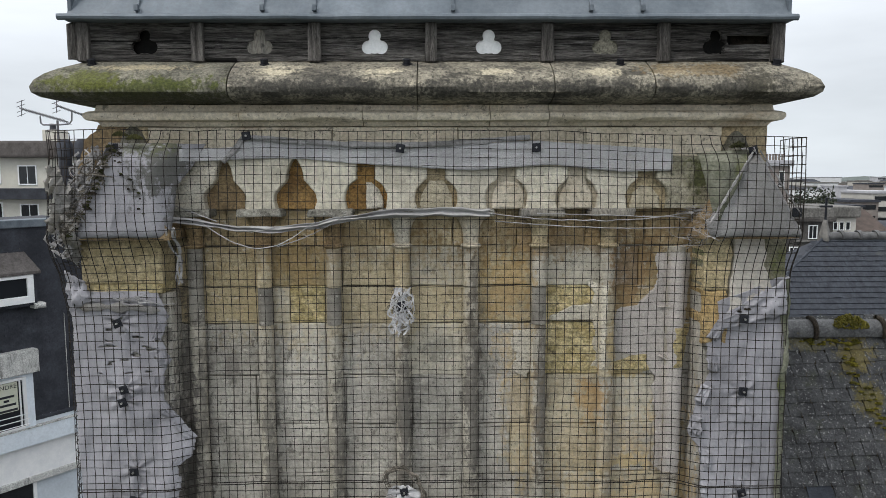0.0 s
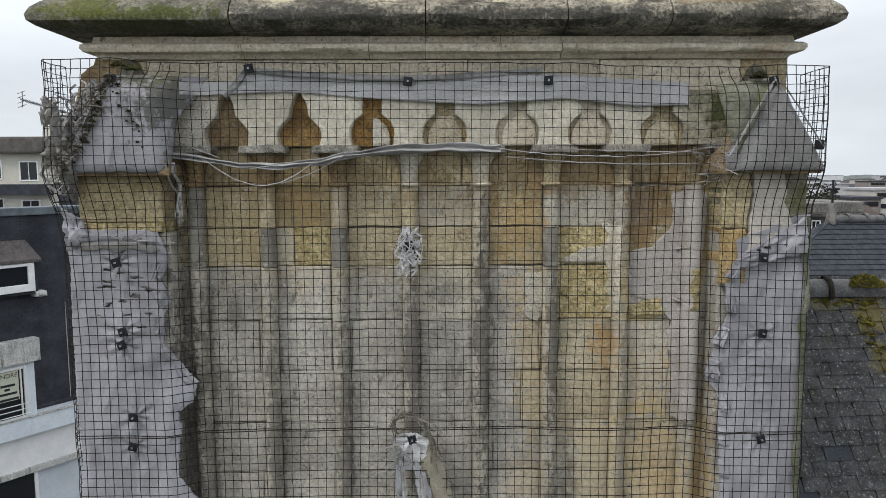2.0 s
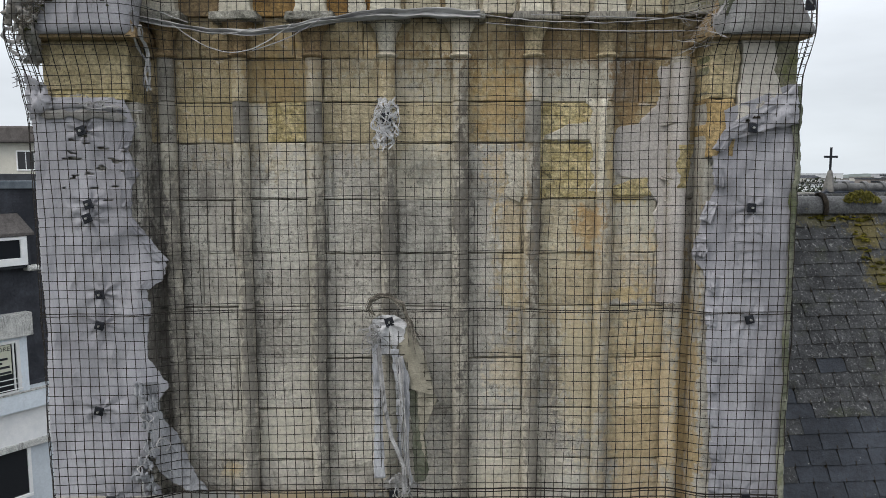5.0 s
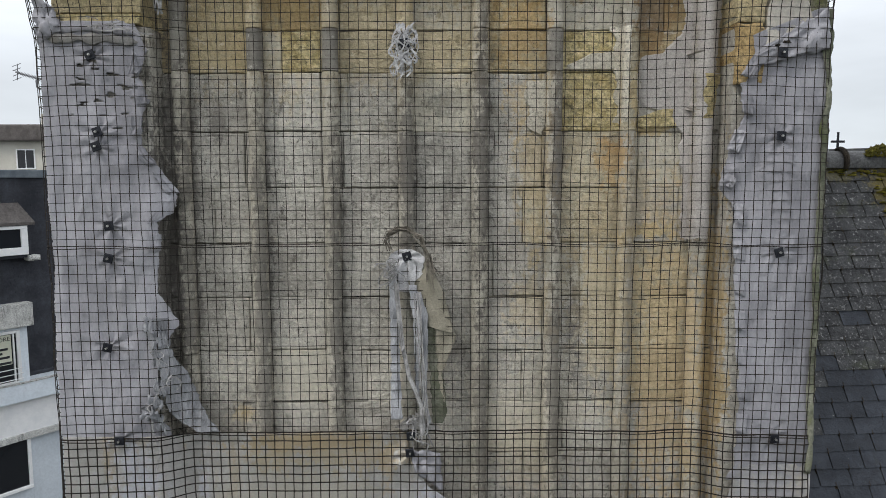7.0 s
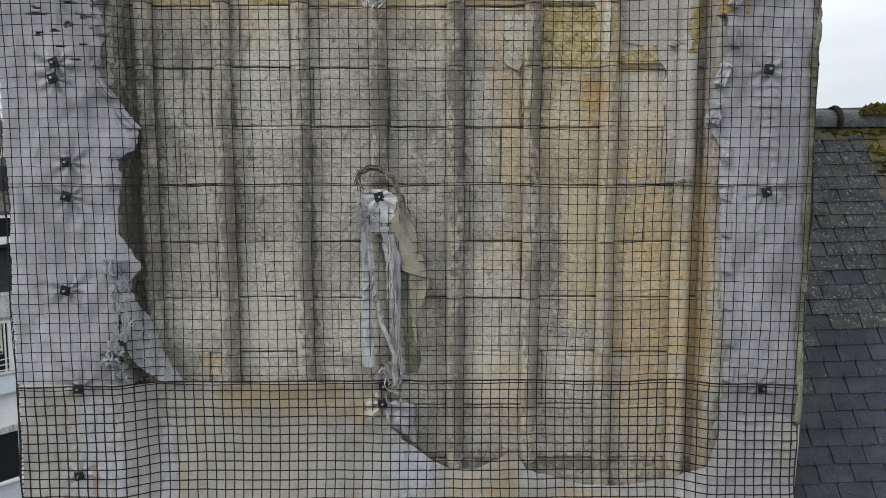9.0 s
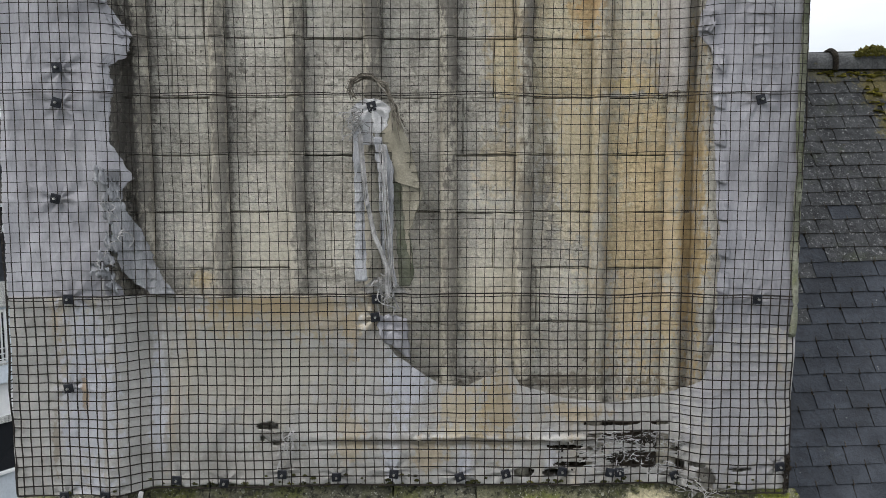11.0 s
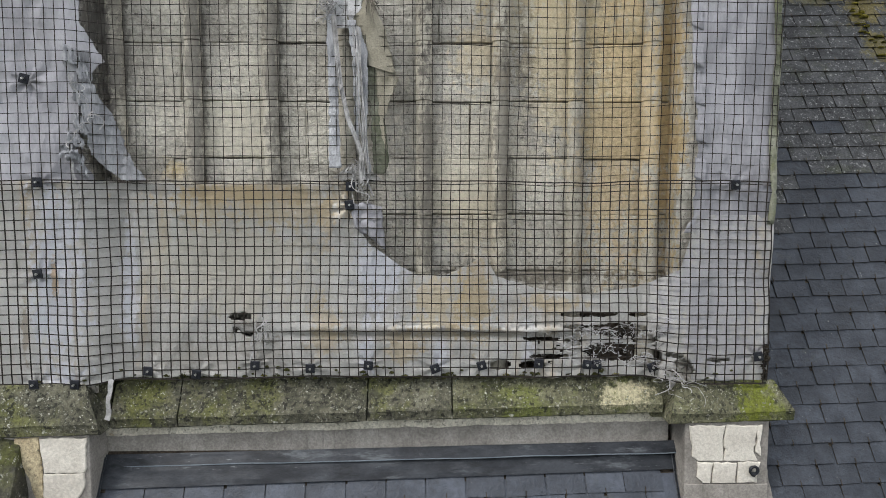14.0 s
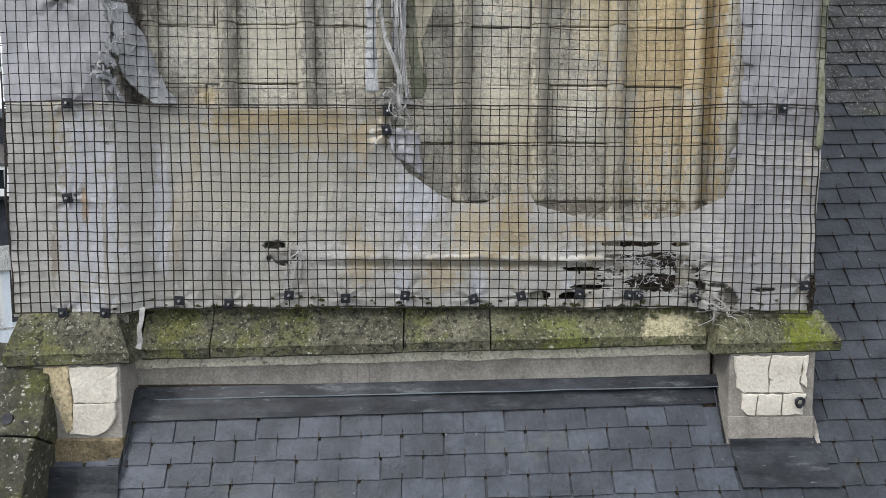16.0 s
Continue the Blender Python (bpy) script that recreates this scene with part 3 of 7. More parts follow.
# stones that differ from the grey of the rest: course, from, to
TINTS = ((12, -1.7, -0.6, M_WALL_BROWN), (12, -0.6, 0.25, M_WALL_OCHRE), (12, 0.25, 0.64, M_WALL_OCHRE), (12, 0.64, 1.7, M_WALL_BROWN), (11, -1.7, -0.65, M_WALL_OCHRE), (11, -0.65, -0.22, M_WALL_TAN), (11, -0.22, 0.2, M_WALL_PALE), (11, 0.2, 0.64, M_WALL_OCHRE),
         (11, 0.64, 1.07, M_WALL_PALE), (11, 1.26, 1.7, M_WALL_BROWN), (10, -1.7, -1.07, M_WALL_OCHRE), (10, -1.07, -0.91, M_WALL_PALE), (10, -0.93, -0.68, M_YROUGH), (10, -0.68, 0.2, M_WALL_TAN), (10, 0.2, 0.64, M_WALL_OCHRE), (10, 0.64, 1.07, M_YROUGH), (10, 1.07, 1.7, M_WALL_BROWN),
         (9, 0.64, 1.07, M_YROUGH), (9, -0.22, 0.2, M_WALL_PALE), (8, 0.64, 1.07, M_WALL_TAN), (8, 1.1, 1.4, M_WALL_PALE), (7, 0.46, 0.64, M_WALL_TAN), (7, 0.64, 1.07, M_WALL_TAN), (6, 0.64, 1.07, M_WALL_PALE), (6, 1.07, 1.7, M_WALL_TAN), (5, 1.07, 1.7, M_WALL_TAN), (4, 1.07, 1.7, M_WALL_TAN), (4, -1.07, -0.64, M_WALL_PALE), (3, 0.2, 0.64, M_WALL_PALE))
for row in range(len(COURSES) - 1):
    z0, z1 = COURSES[row], COURSES[row + 1]
    cuts = sorted([-1.62] + COLS + [1.62] + list(JOINTS.get(row, ())))
    step = 0.0
    for c0, c1 in zip(cuts, cuts[1:]):
        if c1 - c0 < 0.03:
            continue
        xc = (c0 + c1) / 2
        mat = M_WALL
        for k, a, b, m in TINTS:
            if k == row and a < xc < b:
                mat = m
        if c0 in COLS:
            step = rnd(0.004)
        g, h, tip = 0.001 + abs(rnd(0.0012)), 0.0016 + abs(rnd(0.0022)), rnd(0.003)
        outline = [(c0 + g, z0 + h + step), (c1 - g, z0 + h + step + tip), (c1 - g, z1 - h + step + tip), (c0 + g, z1 - h + step)]
        part("stone", poly_stone(outline, WALL_Y + rnd(0.005), WALL_Y + 0.06, 0.0022, 0.055, 0.006), mat, tower)

# engaged shafts, drum by drum, with capitals
for i, cx in enumerate(COLS):
    shaft = thing("colonnette", "slender engaged limestone colonnette with a moulded capital, dark-streaked", "column", "colonnettes of the arcade")
    r0 = 0.046 if i != 7 else 0.055
    for row in range(len(COURSES) - 2):
        z0, z1 = COURSES[row], COURSES[row + 1]
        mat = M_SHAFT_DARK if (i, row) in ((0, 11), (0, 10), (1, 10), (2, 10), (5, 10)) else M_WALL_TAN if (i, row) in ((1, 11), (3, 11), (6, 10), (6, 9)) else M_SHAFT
        o = rnd(0.0015)
        v, f = lathe(cx + o, COL_Y, [(r0 - 0.006, z0 + 0.0005), (r0, z0 + 0.0035), (r0, (z0 + z1) / 2), (r0, z1 - 0.0035), (r0 - 0.006, z1 - 0.0005)], 18, math.pi * 0.92, math.pi * 2.08)
        shade(part("drum", (v, f), mat, shaft))
    if i < 7:
        mat = M_BROWN if i in (0, 1, 2) else M_CREAM if i in (3, 4) else M_TAN
        shade(part("necking", lathe(cx, COL_Y, [(0.05, 3.728), (0.062, 3.734), (0.066, 3.742), (0.062, 3.75), (0.05, 3.757)], 16), mat, shaft))
        bell = [(0.046, 3.757), (0.048, 3.80), (0.054, 3.84), (0.068, 3.88), (0.088, 3.912), (0.092, 3.925)]
        shade(part("bell", lathe(cx, COL_Y + 0.01, bell, 16), mat if i not in (3,) else M_PALE, shaft))
        bm = box(cx - 0.135, cx + 0.135, -0.05, 0.1, 3.925, 3.972, 0.012)
        bmesh.ops.subdivide_edges(bm, edges=bm.edges[:], cuts=2, use_grid_fill=True)
        for q in bm.verts:
            q.co += Vector((nz(q.co.x * 17, q.co.z * 23, i), nz(q.co.x * 19, q.co.z * 13, i + 7), nz(q.co.x * 31, q.co.y * 20, i + 3))) * 0.009
        part("abacus", bm, M_ABACUS if i not in (5, 6) else M_DARK, shaft, "chipped abacus grown with lichen")


def face_y(x):
    """The wall's face with its engaged shafts."""
    y = WALL_Y
    for i, cx in enumerate(COLS):
        r0 = 0.046 if i != 7 else 0.055
        if abs(x - cx) < r0:
            y = min(y, COL_Y - math.sqrt(r0 * r0 - (x - cx) ** 2))
    return y


def lime_patch(label, left, right, z0, z1, mat=None, out=0.013):
    def at(u, w):
        z = z0 + (z1 - z0) * w
        a, b = curve_at(left, z) + 0.034 * nz(z * 13, 3) + 0.014 * nz(z * 45, 5), curve_at(right, z) + 0.02 * nz(z * 17, 8) + 0.008 * nz(z * 50, 6)
        x = a + (b - a) * u
        edge = min(u, 1 - u, w, 1 - w)
        return (x, face_y(x) - out * sstep(-0.02, 0.06, edge) - 0.002 * nz(x * 9, z * 9), z + (0.022 * nz(x * 13, w * 2) + 0.01 * nz(x * 40, w)) * (1 if w in (0, 1) else 0))
    ob = shade(part("lime_patch", grid(36, 110, at), mat or M_RENDER, None))
    return tagged(ob, label, "mortar patch", "mortar patches")


lime_patch("smooth grey lime mortar patch over wall and shaft", [(2.28, 1.4), (2.63, 1.4), (2.88, 1.37), (2.945, 1.36), (2.955, 1.32), (3.03, 1.3), (3.045, 1.14), (3.33, 1.13), (3.345, 1.16), (3.355, 1.26), (3.44, 1.32), (3.47, 1.38), (3.5, 1.4), (3.56, 1.375), (3.7, 1.38)], [(2.28, 1.53), (2.9, 1.55), (3.72, 1.6)], 2.3, 3.7)
lime_patch("pale lime mortar strip beside a shaft", [(2.95, 1.0), (3.25, 0.99), (3.5, 0.97)], [(2.95, 1.045), (3.5, 1.06)], 2.96, 3.5, M_PALE)
lime_patch("pale lime mortar patch across a course", [(3.25, 0.71), (3.29, 0.72), (3.36, 0.86)], [(3.25, 1.0), (3.36, 1.0)], 3.262, 3.36, M_PALE)

lime_patch("bare ochre stone showing through the lime mortar", [(2.97, 1.475), (3.24, 1.465)], [(2.97, 1.56), (3.24, 1.6)], 2.97, 3.24, M_YROUGH, 0.016)
lime_patch("crumbled mossy stone at the edge of the mortar patch", [(2.93, 1.14), (2.99, 1.12), (3.03, 1.22), (3.05, 1.3)], [(2.93, 1.36), (3.0, 1.33), (3.05, 1.335)], 2.935, 3.045, M_YROUGH, 0.02)
lime_patch("pale lime mortar tongue running into a joint", [(2.88, 0.56), (2.93, 0.5), (3.2, 0.47)], [(2.88, 0.575), (2.95, 0.6), (3.2, 0.6)], 2.88, 3.2, M_PALE, 0.008)

# arcade: spandrel stones between trefoil-headed niches
def niche_half(z, pointed):
    """Half the niche's width at height z: a broad lobe, a neck and a small head."""
    if z < 4.04:
        return 0.128 - 0.012 * ((4.04 - z) / 0.07) ** 2
    if pointed:
        if z < 4.155:
            return 0.05 + 0.078 * (0.5 + 0.5 * math.cos(math.pi * (z - 4.04) / 0.115)) ** 0.8
        return max(0.052 * (1 - ((z - 4.155) / 0.13) ** 2.0), 0.004)
    shoulder = 0.128 * math.sqrt(max(1 - ((z - 4.04) / 0.118) ** 2, 0))
    head = 0.056 if z < 4.25 else 0.056 * math.sqrt(max(1 - ((z - 4.25) / 0.035) ** 2, 0.01))
    return max(shoulder, head)


M_SPANDREL = surface("worn_spandrel_stone", (0.52, 0.48, 0.39), (0.72, 0.68, 0.57), 6, 40, bump=0.7, lumps=1.0, grain=0.14, layers=(((0.36, 0.28, 0.16), 3, (1, 1, 1), 0.58, 0.72, 0.5), ((0.07, 0.065, 0.055), 60, (1, 1, 1), 0.64, 0.68, 0.7), ((0.25, 0.23, 0.19), 11, (1, 1, 1), 0.6, 0.68, 0.5)))
# the dark green moss blob also paints the shaded hole beside the hood
M_CORNER = surface("green_stained_limestone", (0.2, 0.19, 0.13), (0.42, 0.39, 0.31), 5, 50, layers=((MOSS, 4, (1, 1, 1), 0.5, 0.64, 0.7), SPECK), blobs=[((0.06, 0.07, 0.02), 1.62, 4.15, 0.12, 0.14, 0.85)])
NICHES = [(a + b) / 2 for a, b in zip(COLS, COLS[1:])]
ZS = [3.972 + k * 0.012 for k in range(27)]
arcade = thing("wall_arcade", "carved limestone band of trefoil niches over the colonnettes, stained ochre", "wall", kind="structure")
for i in range(8):
    v, f = [], []
    for z in ZS:
        lx = NICHES[i - 1] + niche_half(z, i - 1 < 2) + 0.005 * nz(z * 30, i) if i > 0 else -1.72
        rx = NICHES[i] - niche_half(z, i < 2) + 0.005 * nz(z * 30, i + 9) if i < 7 else 1.72
        yf = 0.0 + 0.004 * nz(z * 9, i * 3.3)
        v += [(lx, 0.11, z), (lx, yf + 0.006, z), (lx + 0.007, yf, z), (rx - 0.007, yf, z), (rx, yf + 0.006, z), (rx, 0.11, z)]
    for k in range(len(ZS) - 1):
        for s in range(5):
            a = k * 6 + s
            f.append((a, a + 1, a + 7, a + 6))
    f += [(5, 4, 3, 2, 1, 0), tuple((len(ZS) - 1) * 6 + s for s in range(6))]
    part("spandrel_stone", (v, f), (M_PALE, M_SPANDREL, M_SPANDREL, M_SPANDREL, M_SPANDREL, M_SPANDREL, M_SPANDREL, M_CORNER)[i], arcade)
for i in range(7):
    part("niche_back", block(NICHES[i] - 0.2, NICHES[i] + 0.2, 0.075 if i < 3 else 0.045, 0.2, 3.968, 4.30, 0.002), (M_BROWN, M_RUST, M_RUST, M_TAN, M_CREAM, M_CREAM, M_TAN)[i], arcade)
# lime fillings left in the niches, short of the carved lobes
for i, mat, outline in ((2, M_PALE, [(0.0, 3.97), (0.1, 3.97), (0.098, 4.04), (0.075, 4.09), (0.03, 4.13), (0.0, 4.13)]),
                        (3, M_WALL_TAN, [(-0.1, 3.97), (0.1, 3.97), (0.095, 4.05), (0.06, 4.11), (0.045, 4.14), (-0.045, 4.14), (-0.06, 4.11), (-0.095, 4.05)]),
                        (4, M_CREAM, [(-0.09, 3.97), (0.115, 3.97), (0.11, 4.05), (0.08, 4.12), (0.0, 4.14), (-0.06, 4.12), (-0.085, 4.05)]),
                        (5, M_CREAM, [(-0.11, 3.97), (0.1, 3.97), (0.1, 4.05), (0.06, 4.12), (0.055, 4.28), (-0.055, 4.28), (-0.06, 4.12), (-0.105, 4.05)]),
                        (6, M_WALL_TAN, [(-0.105, 3.97), (0.09, 3.97), (0.08, 4.04), (0.03, 4.1), (-0.02, 4.11), (-0.08, 4.06)])):
    part("niche_filling", poly_stone([(NICHES[i] + x, z) for x, z in outline], 0.02 if i != 2 else 0.035, 0.1), mat, arcade)
for i, (x0, x1) in enumerate(((-1.72, -0.62), (-0.62, 0.13), (0.13, 0.9), (0.9, 1.72))):
    part("lintel_stone", block(x0 + 0.002, x1 - 0.002, 0.002 + rnd(0.004), 0.2, 4.288, 4.46, 0.004), M_CREAM, arcade)
for i, (x0, x1, mat) in enumerate(((-2.0, -1.722, M_TAN), (1.722, 2.0, M_TAN))):
    part("corner_stone", block(x0, x1, 0.02, 0.4, 3.6, 4.47, 0.006), mat, arcade)

# ---- cornice ----
cornice = thing("cornice", "moss-grown limestone torus cornice with cracked joints", "cornice", kind="structure")


def moulding(name, profile, x0, x1, mat, endl=False, endr=False, body=2.0):
    """A run of moulding along x; its profile is (out, z), mitred round the tower's sides at the ends."""
    nx = max(int((x1 - x0) / 0.05), 2)
    v, f = [], []
    m = len(profile)
    for k in range(nx + 1):
        t = k / nx
        for j, (out, z) in enumerate(profile):
            wob = 0.006 * nz((x0 + t * (x1 - x0)) * 5, z * 9, j) + 0.003 * nz((x0 + t * (x1 - x0)) * 26, z * 40, j)
            xa = -body - out if endl else x0
            xb = body + out if endr else x1
            v.append((xa + (xb - xa) * t, -out + wob, z + wob * 0.7))
    for k in range(nx):
        for j in range(m - 1):
            a = k * m + j
            f.append((a, a + m, a + m + 1, a + 1))
    for end, k in ((endl, 0), (endr, nx)):
        if end:
            o = len(v)
            for j, (out, z) in enumerate(profile):
                p = v[k * m + j]
                v.append((p[0], 3.0, z))
            for j in range(m - 1):
                q = (k * m + j, k * m + j + 1, o + j + 1, o + j)
                f.append(q if k == 0 else q[::-1])
        else:
            o = len(v)
            for j, (out, z) in enumerate(profile):
                v.append((x0 if k == 0 else x1, 0.15, z))
            for j in range(m - 1):
                q = (k * m + j, k * m + j + 1, o + j + 1, o + j)
                f.append(q if k == 0 else q[::-1])
    return shade(part(name, (v, f), mat, cornice))


torus = [(-0.1, 4.588), (0.06, 4.594), (0.13, 4.604), (0.185, 4.616), (0.217, 4.64), (0.224, 4.668), (0.207, 4.708), (0.168, 4.748), (0.115, 4.784), (0.05, 4.818), (0.0, 4.843), (-0.1, 4.848)]
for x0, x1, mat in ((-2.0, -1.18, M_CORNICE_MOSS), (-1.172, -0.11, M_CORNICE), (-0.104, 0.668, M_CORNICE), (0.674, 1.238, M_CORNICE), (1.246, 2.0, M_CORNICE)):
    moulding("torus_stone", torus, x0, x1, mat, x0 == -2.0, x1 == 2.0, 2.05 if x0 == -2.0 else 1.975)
under = [(-0.1, 4.46), (0.005, 4.464), (0.02, 4.488), (0.068, 4.496), (0.08, 4.514), (0.078, 4.534), (0.06, 4.546), (0.03, 4.553), (0.022, 4.588), (-0.1, 4.59)]
for k, x0 in enumerate((-2.0, -1.15, -0.43, -0.11, 0.32, 0.668)):
    x1 = (-1.154, -0.434, -0.114, 0.316, 0.664, 2.0)[k]
    moulding("roll_stone", under, x0, x1, M_CREAM, k == 0, k == 5, 1.98)

# plain white, for the backing of the two middle trefoils
M_WHITE_BACK = surface("white_backing", (0.72, 0.74, 0.74), (0.82, 0.83, 0.83), 12, 60, bump=0.1, grain=0.05)
# ---- timber frieze and zinc roof over the cornice ----
frieze = thing("timber_frieze", "dark weathered oak frieze boards pierced with trefoils under a zinc roof", "frieze")
TREF = [-1.709, -1.036, -0.36, 0.311, 0.998, 1.655]
POSTS = [-2.055, -1.39, -0.71, -0.028, 0.655, 1.341, 2.01]


def trefoil_board(x0, x1, cx, cz):
    """A board with a three-lobed hole, filled by rings between outline and hole."""
    n_ring = 48
    inner, outer = [], []
    for k in range(n_ring):
        t = 2 * math.pi * k / n_ring
        d = Vector((math.cos(t), math.sin(t)))
        best = 0.02
        for lx, lz, lr in ((-0.037, -0.03, 0.04), (0.037, -0.03, 0.04), (0.0, 0.036, 0.037), (0.0, -0.02, 0.047)):
            c = Vector((lx, lz))
            b = d.dot(c)
            disc = b * b - c.dot(c) + lr * lr
            if disc > 0:
                best = max(best, b + math.sqrt(disc))
        inner.append((cx + d.x * best, cz + d.y * best))
        sx = ((x1 - cx) if d.x > 0 else (cx - x0)) / max(abs(d.x), 1e-6)
        sz = 0.107 / max(abs(d.y), 1e-6)
        s = min(sx, sz)
        outer.append((cx + d.x * s, cz + d.y * s))
    for xc in (x0, x1):
        for zc in (cz - 0.107, cz + 0.107):
            k = min(range(n_ring), key=lambda q: (outer[q][0] - xc) ** 2 + (outer[q][1] - zc) ** 2)
            outer[k] = (xc, zc)
    v = [(x, -0.012, z) for x, z in outer] + [(x, -0.012, z) for x, z in inner] + [(x, 0.022, z) for x, z in inner] + [(x, 0.022, z) for x, z in outer]
    f = []
    for a in range(3):
        for k in range(n_ring):
            e = (k + 1) % n_ring
            f.append((a * n_ring + k, (a + 1) * n_ring + k, (a + 1) * n_ring + e, a * n_ring + e))
    f += [(3 * n_ring + k, k, (k + 1) % n_ring, 3 * n_ring + (k + 1) % n_ring) for k in range(n_ring)]
    return v, f


for k, cx in enumerate(TREF):
    end = POSTS[k + 1] - 0.002 if k < 5 else 1.72
    part("board", trefoil_board(POSTS[k] + 0.002, end, cx, 4.952), M_WOOD, frieze)
    # near-black backing paints the darkness inside the two end trefoils
    mat = (M_VOID, M_DARK, M_WHITE_BACK, M_WHITE_BACK, M_CORNICE_MOSS, M_VOID)[k]
    yb = 0.05 if k in (0, 5) else 0.0
    part("backing", box(cx - 0.11, cx + 0.11, yb, yb + 0.012, 4.86, 5.05), mat, frieze)
# black block put in for the shaded gap below the board
part("rotten_notch", block(-1.35, -1.17, -0.03, 0.02, 4.838, 4.862, 0.006, 0.006), M_VOID, frieze, "black block standing in for the dark gap under a board")
part("split_board", block(1.70, 2.0, -0.014, 0.02, 4.846, 4.935, 0.004, 0.008), M_WOOD, frieze, "split end of the last board")
part("split_board", block(1.71, 2.0, -0.012, 0.02, 4.992, 5.058, 0.004, 0.008), M_WOOD, frieze)
for x in POSTS:
    w = 0.036
    bm = box(x - w, x + w, -0.045, 0.02, 4.835, 5.058, 0.006)
    bmesh.ops.subdivide_edges(bm, edges=bm.edges[:], cuts=2, use_grid_fill=True)
    for q in bm.verts:
        q.co += Vector((nz(q.co.x * 40, q.co.z * 8, x), nz(q.co.x * 60, q.co.z * 6, x + 5), 0)) * 0.006
    part("post", bm, M_WOOD_V, frieze)
for s in (-1, 1):
    part("side_board", box(-0.03 + s * 2.05, 0.03 + s * 2.05, 0.02, 3.0, 4.84, 5.06), M_WOOD, frieze)
part("end_board", block(-2.15, -2.1, -0.03, 0.03, 4.85, 5.06, 0.01, 0.008), M_WOOD_V, frieze, "warped end plank")
part("core", box(-2.0, 2.0, 0.08, 2.9, 4.7, 5.1), M_NEST_SHADE, frieze)

zinc = thing("zinc_roof", "grey zinc-clad roof skirt with a folded drip edge", "roof", kind="structure")
SEAMS = [-2.12, -1.72, -1.0, -0.7, 0.1, 0.9, 1.2, 2.07]
for a, b in zip(SEAMS, SEAMS[1:]):
    v, f = grid(6, 8, lambda u, w: (a + (b - a) * u + 0.002 * rnd(1), -0.075 + 0.02 * sstep(0, 0.12, w) + w * 0.28 + 0.004 * nz(u * 3, w * 4, a), 5.09 + w * 0.75))
    part("zinc_sheet", (v, f), M_ZINC, zinc)
for x in SEAMS[1:-1]:
    part("standing_seam", sweep([(x, -0.062, 5.1), (x, 0.05, 5.42), (x, 0.2, 5.84)], 0.008), M_ZINC, zinc)
    part("clip", box(x - 0.012, x + 0.012, -0.085, -0.06, 5.115, 5.15, 0.003), M_ZINC, zinc)
shade(part("drip_edge", sweep([(-2.165 + 4.26 * k / 60, -0.09 + 0.004 * nz(k * 0.4, 1), 5.078 + 0.006 * nz(k * 0.25, 3)) for k in range(61)], 0.019, 8), M_ZINC, zinc))
for s in (-1, 1):
    xs = -2.11 if s < 0 else 2.06
    part("side_sheet", box(xs - 0.01, xs + 0.01, -0.06, 3.0, 5.08, 5.84), M_ZINC, zinc)
part("soffit", box(-2.13, 2.07, -0.08, 3.0, 5.06, 5.075), M_ZINC, zinc)
part("roof_deck", box(-2.0, 2.0, 0.25, 3.0, 5.1, 5.8), M_NEST_SHADE, zinc)

M_STRAW = surface("straw_limestone", (0.36, 0.29, 0.16), (0.52, 0.44, 0.28), 5, 50, bump=0.8, layers=(SPECK, ((0.2, 0.14, 0.07), 3, (1, 1, 1), 0.58, 0.72, 0.6)))
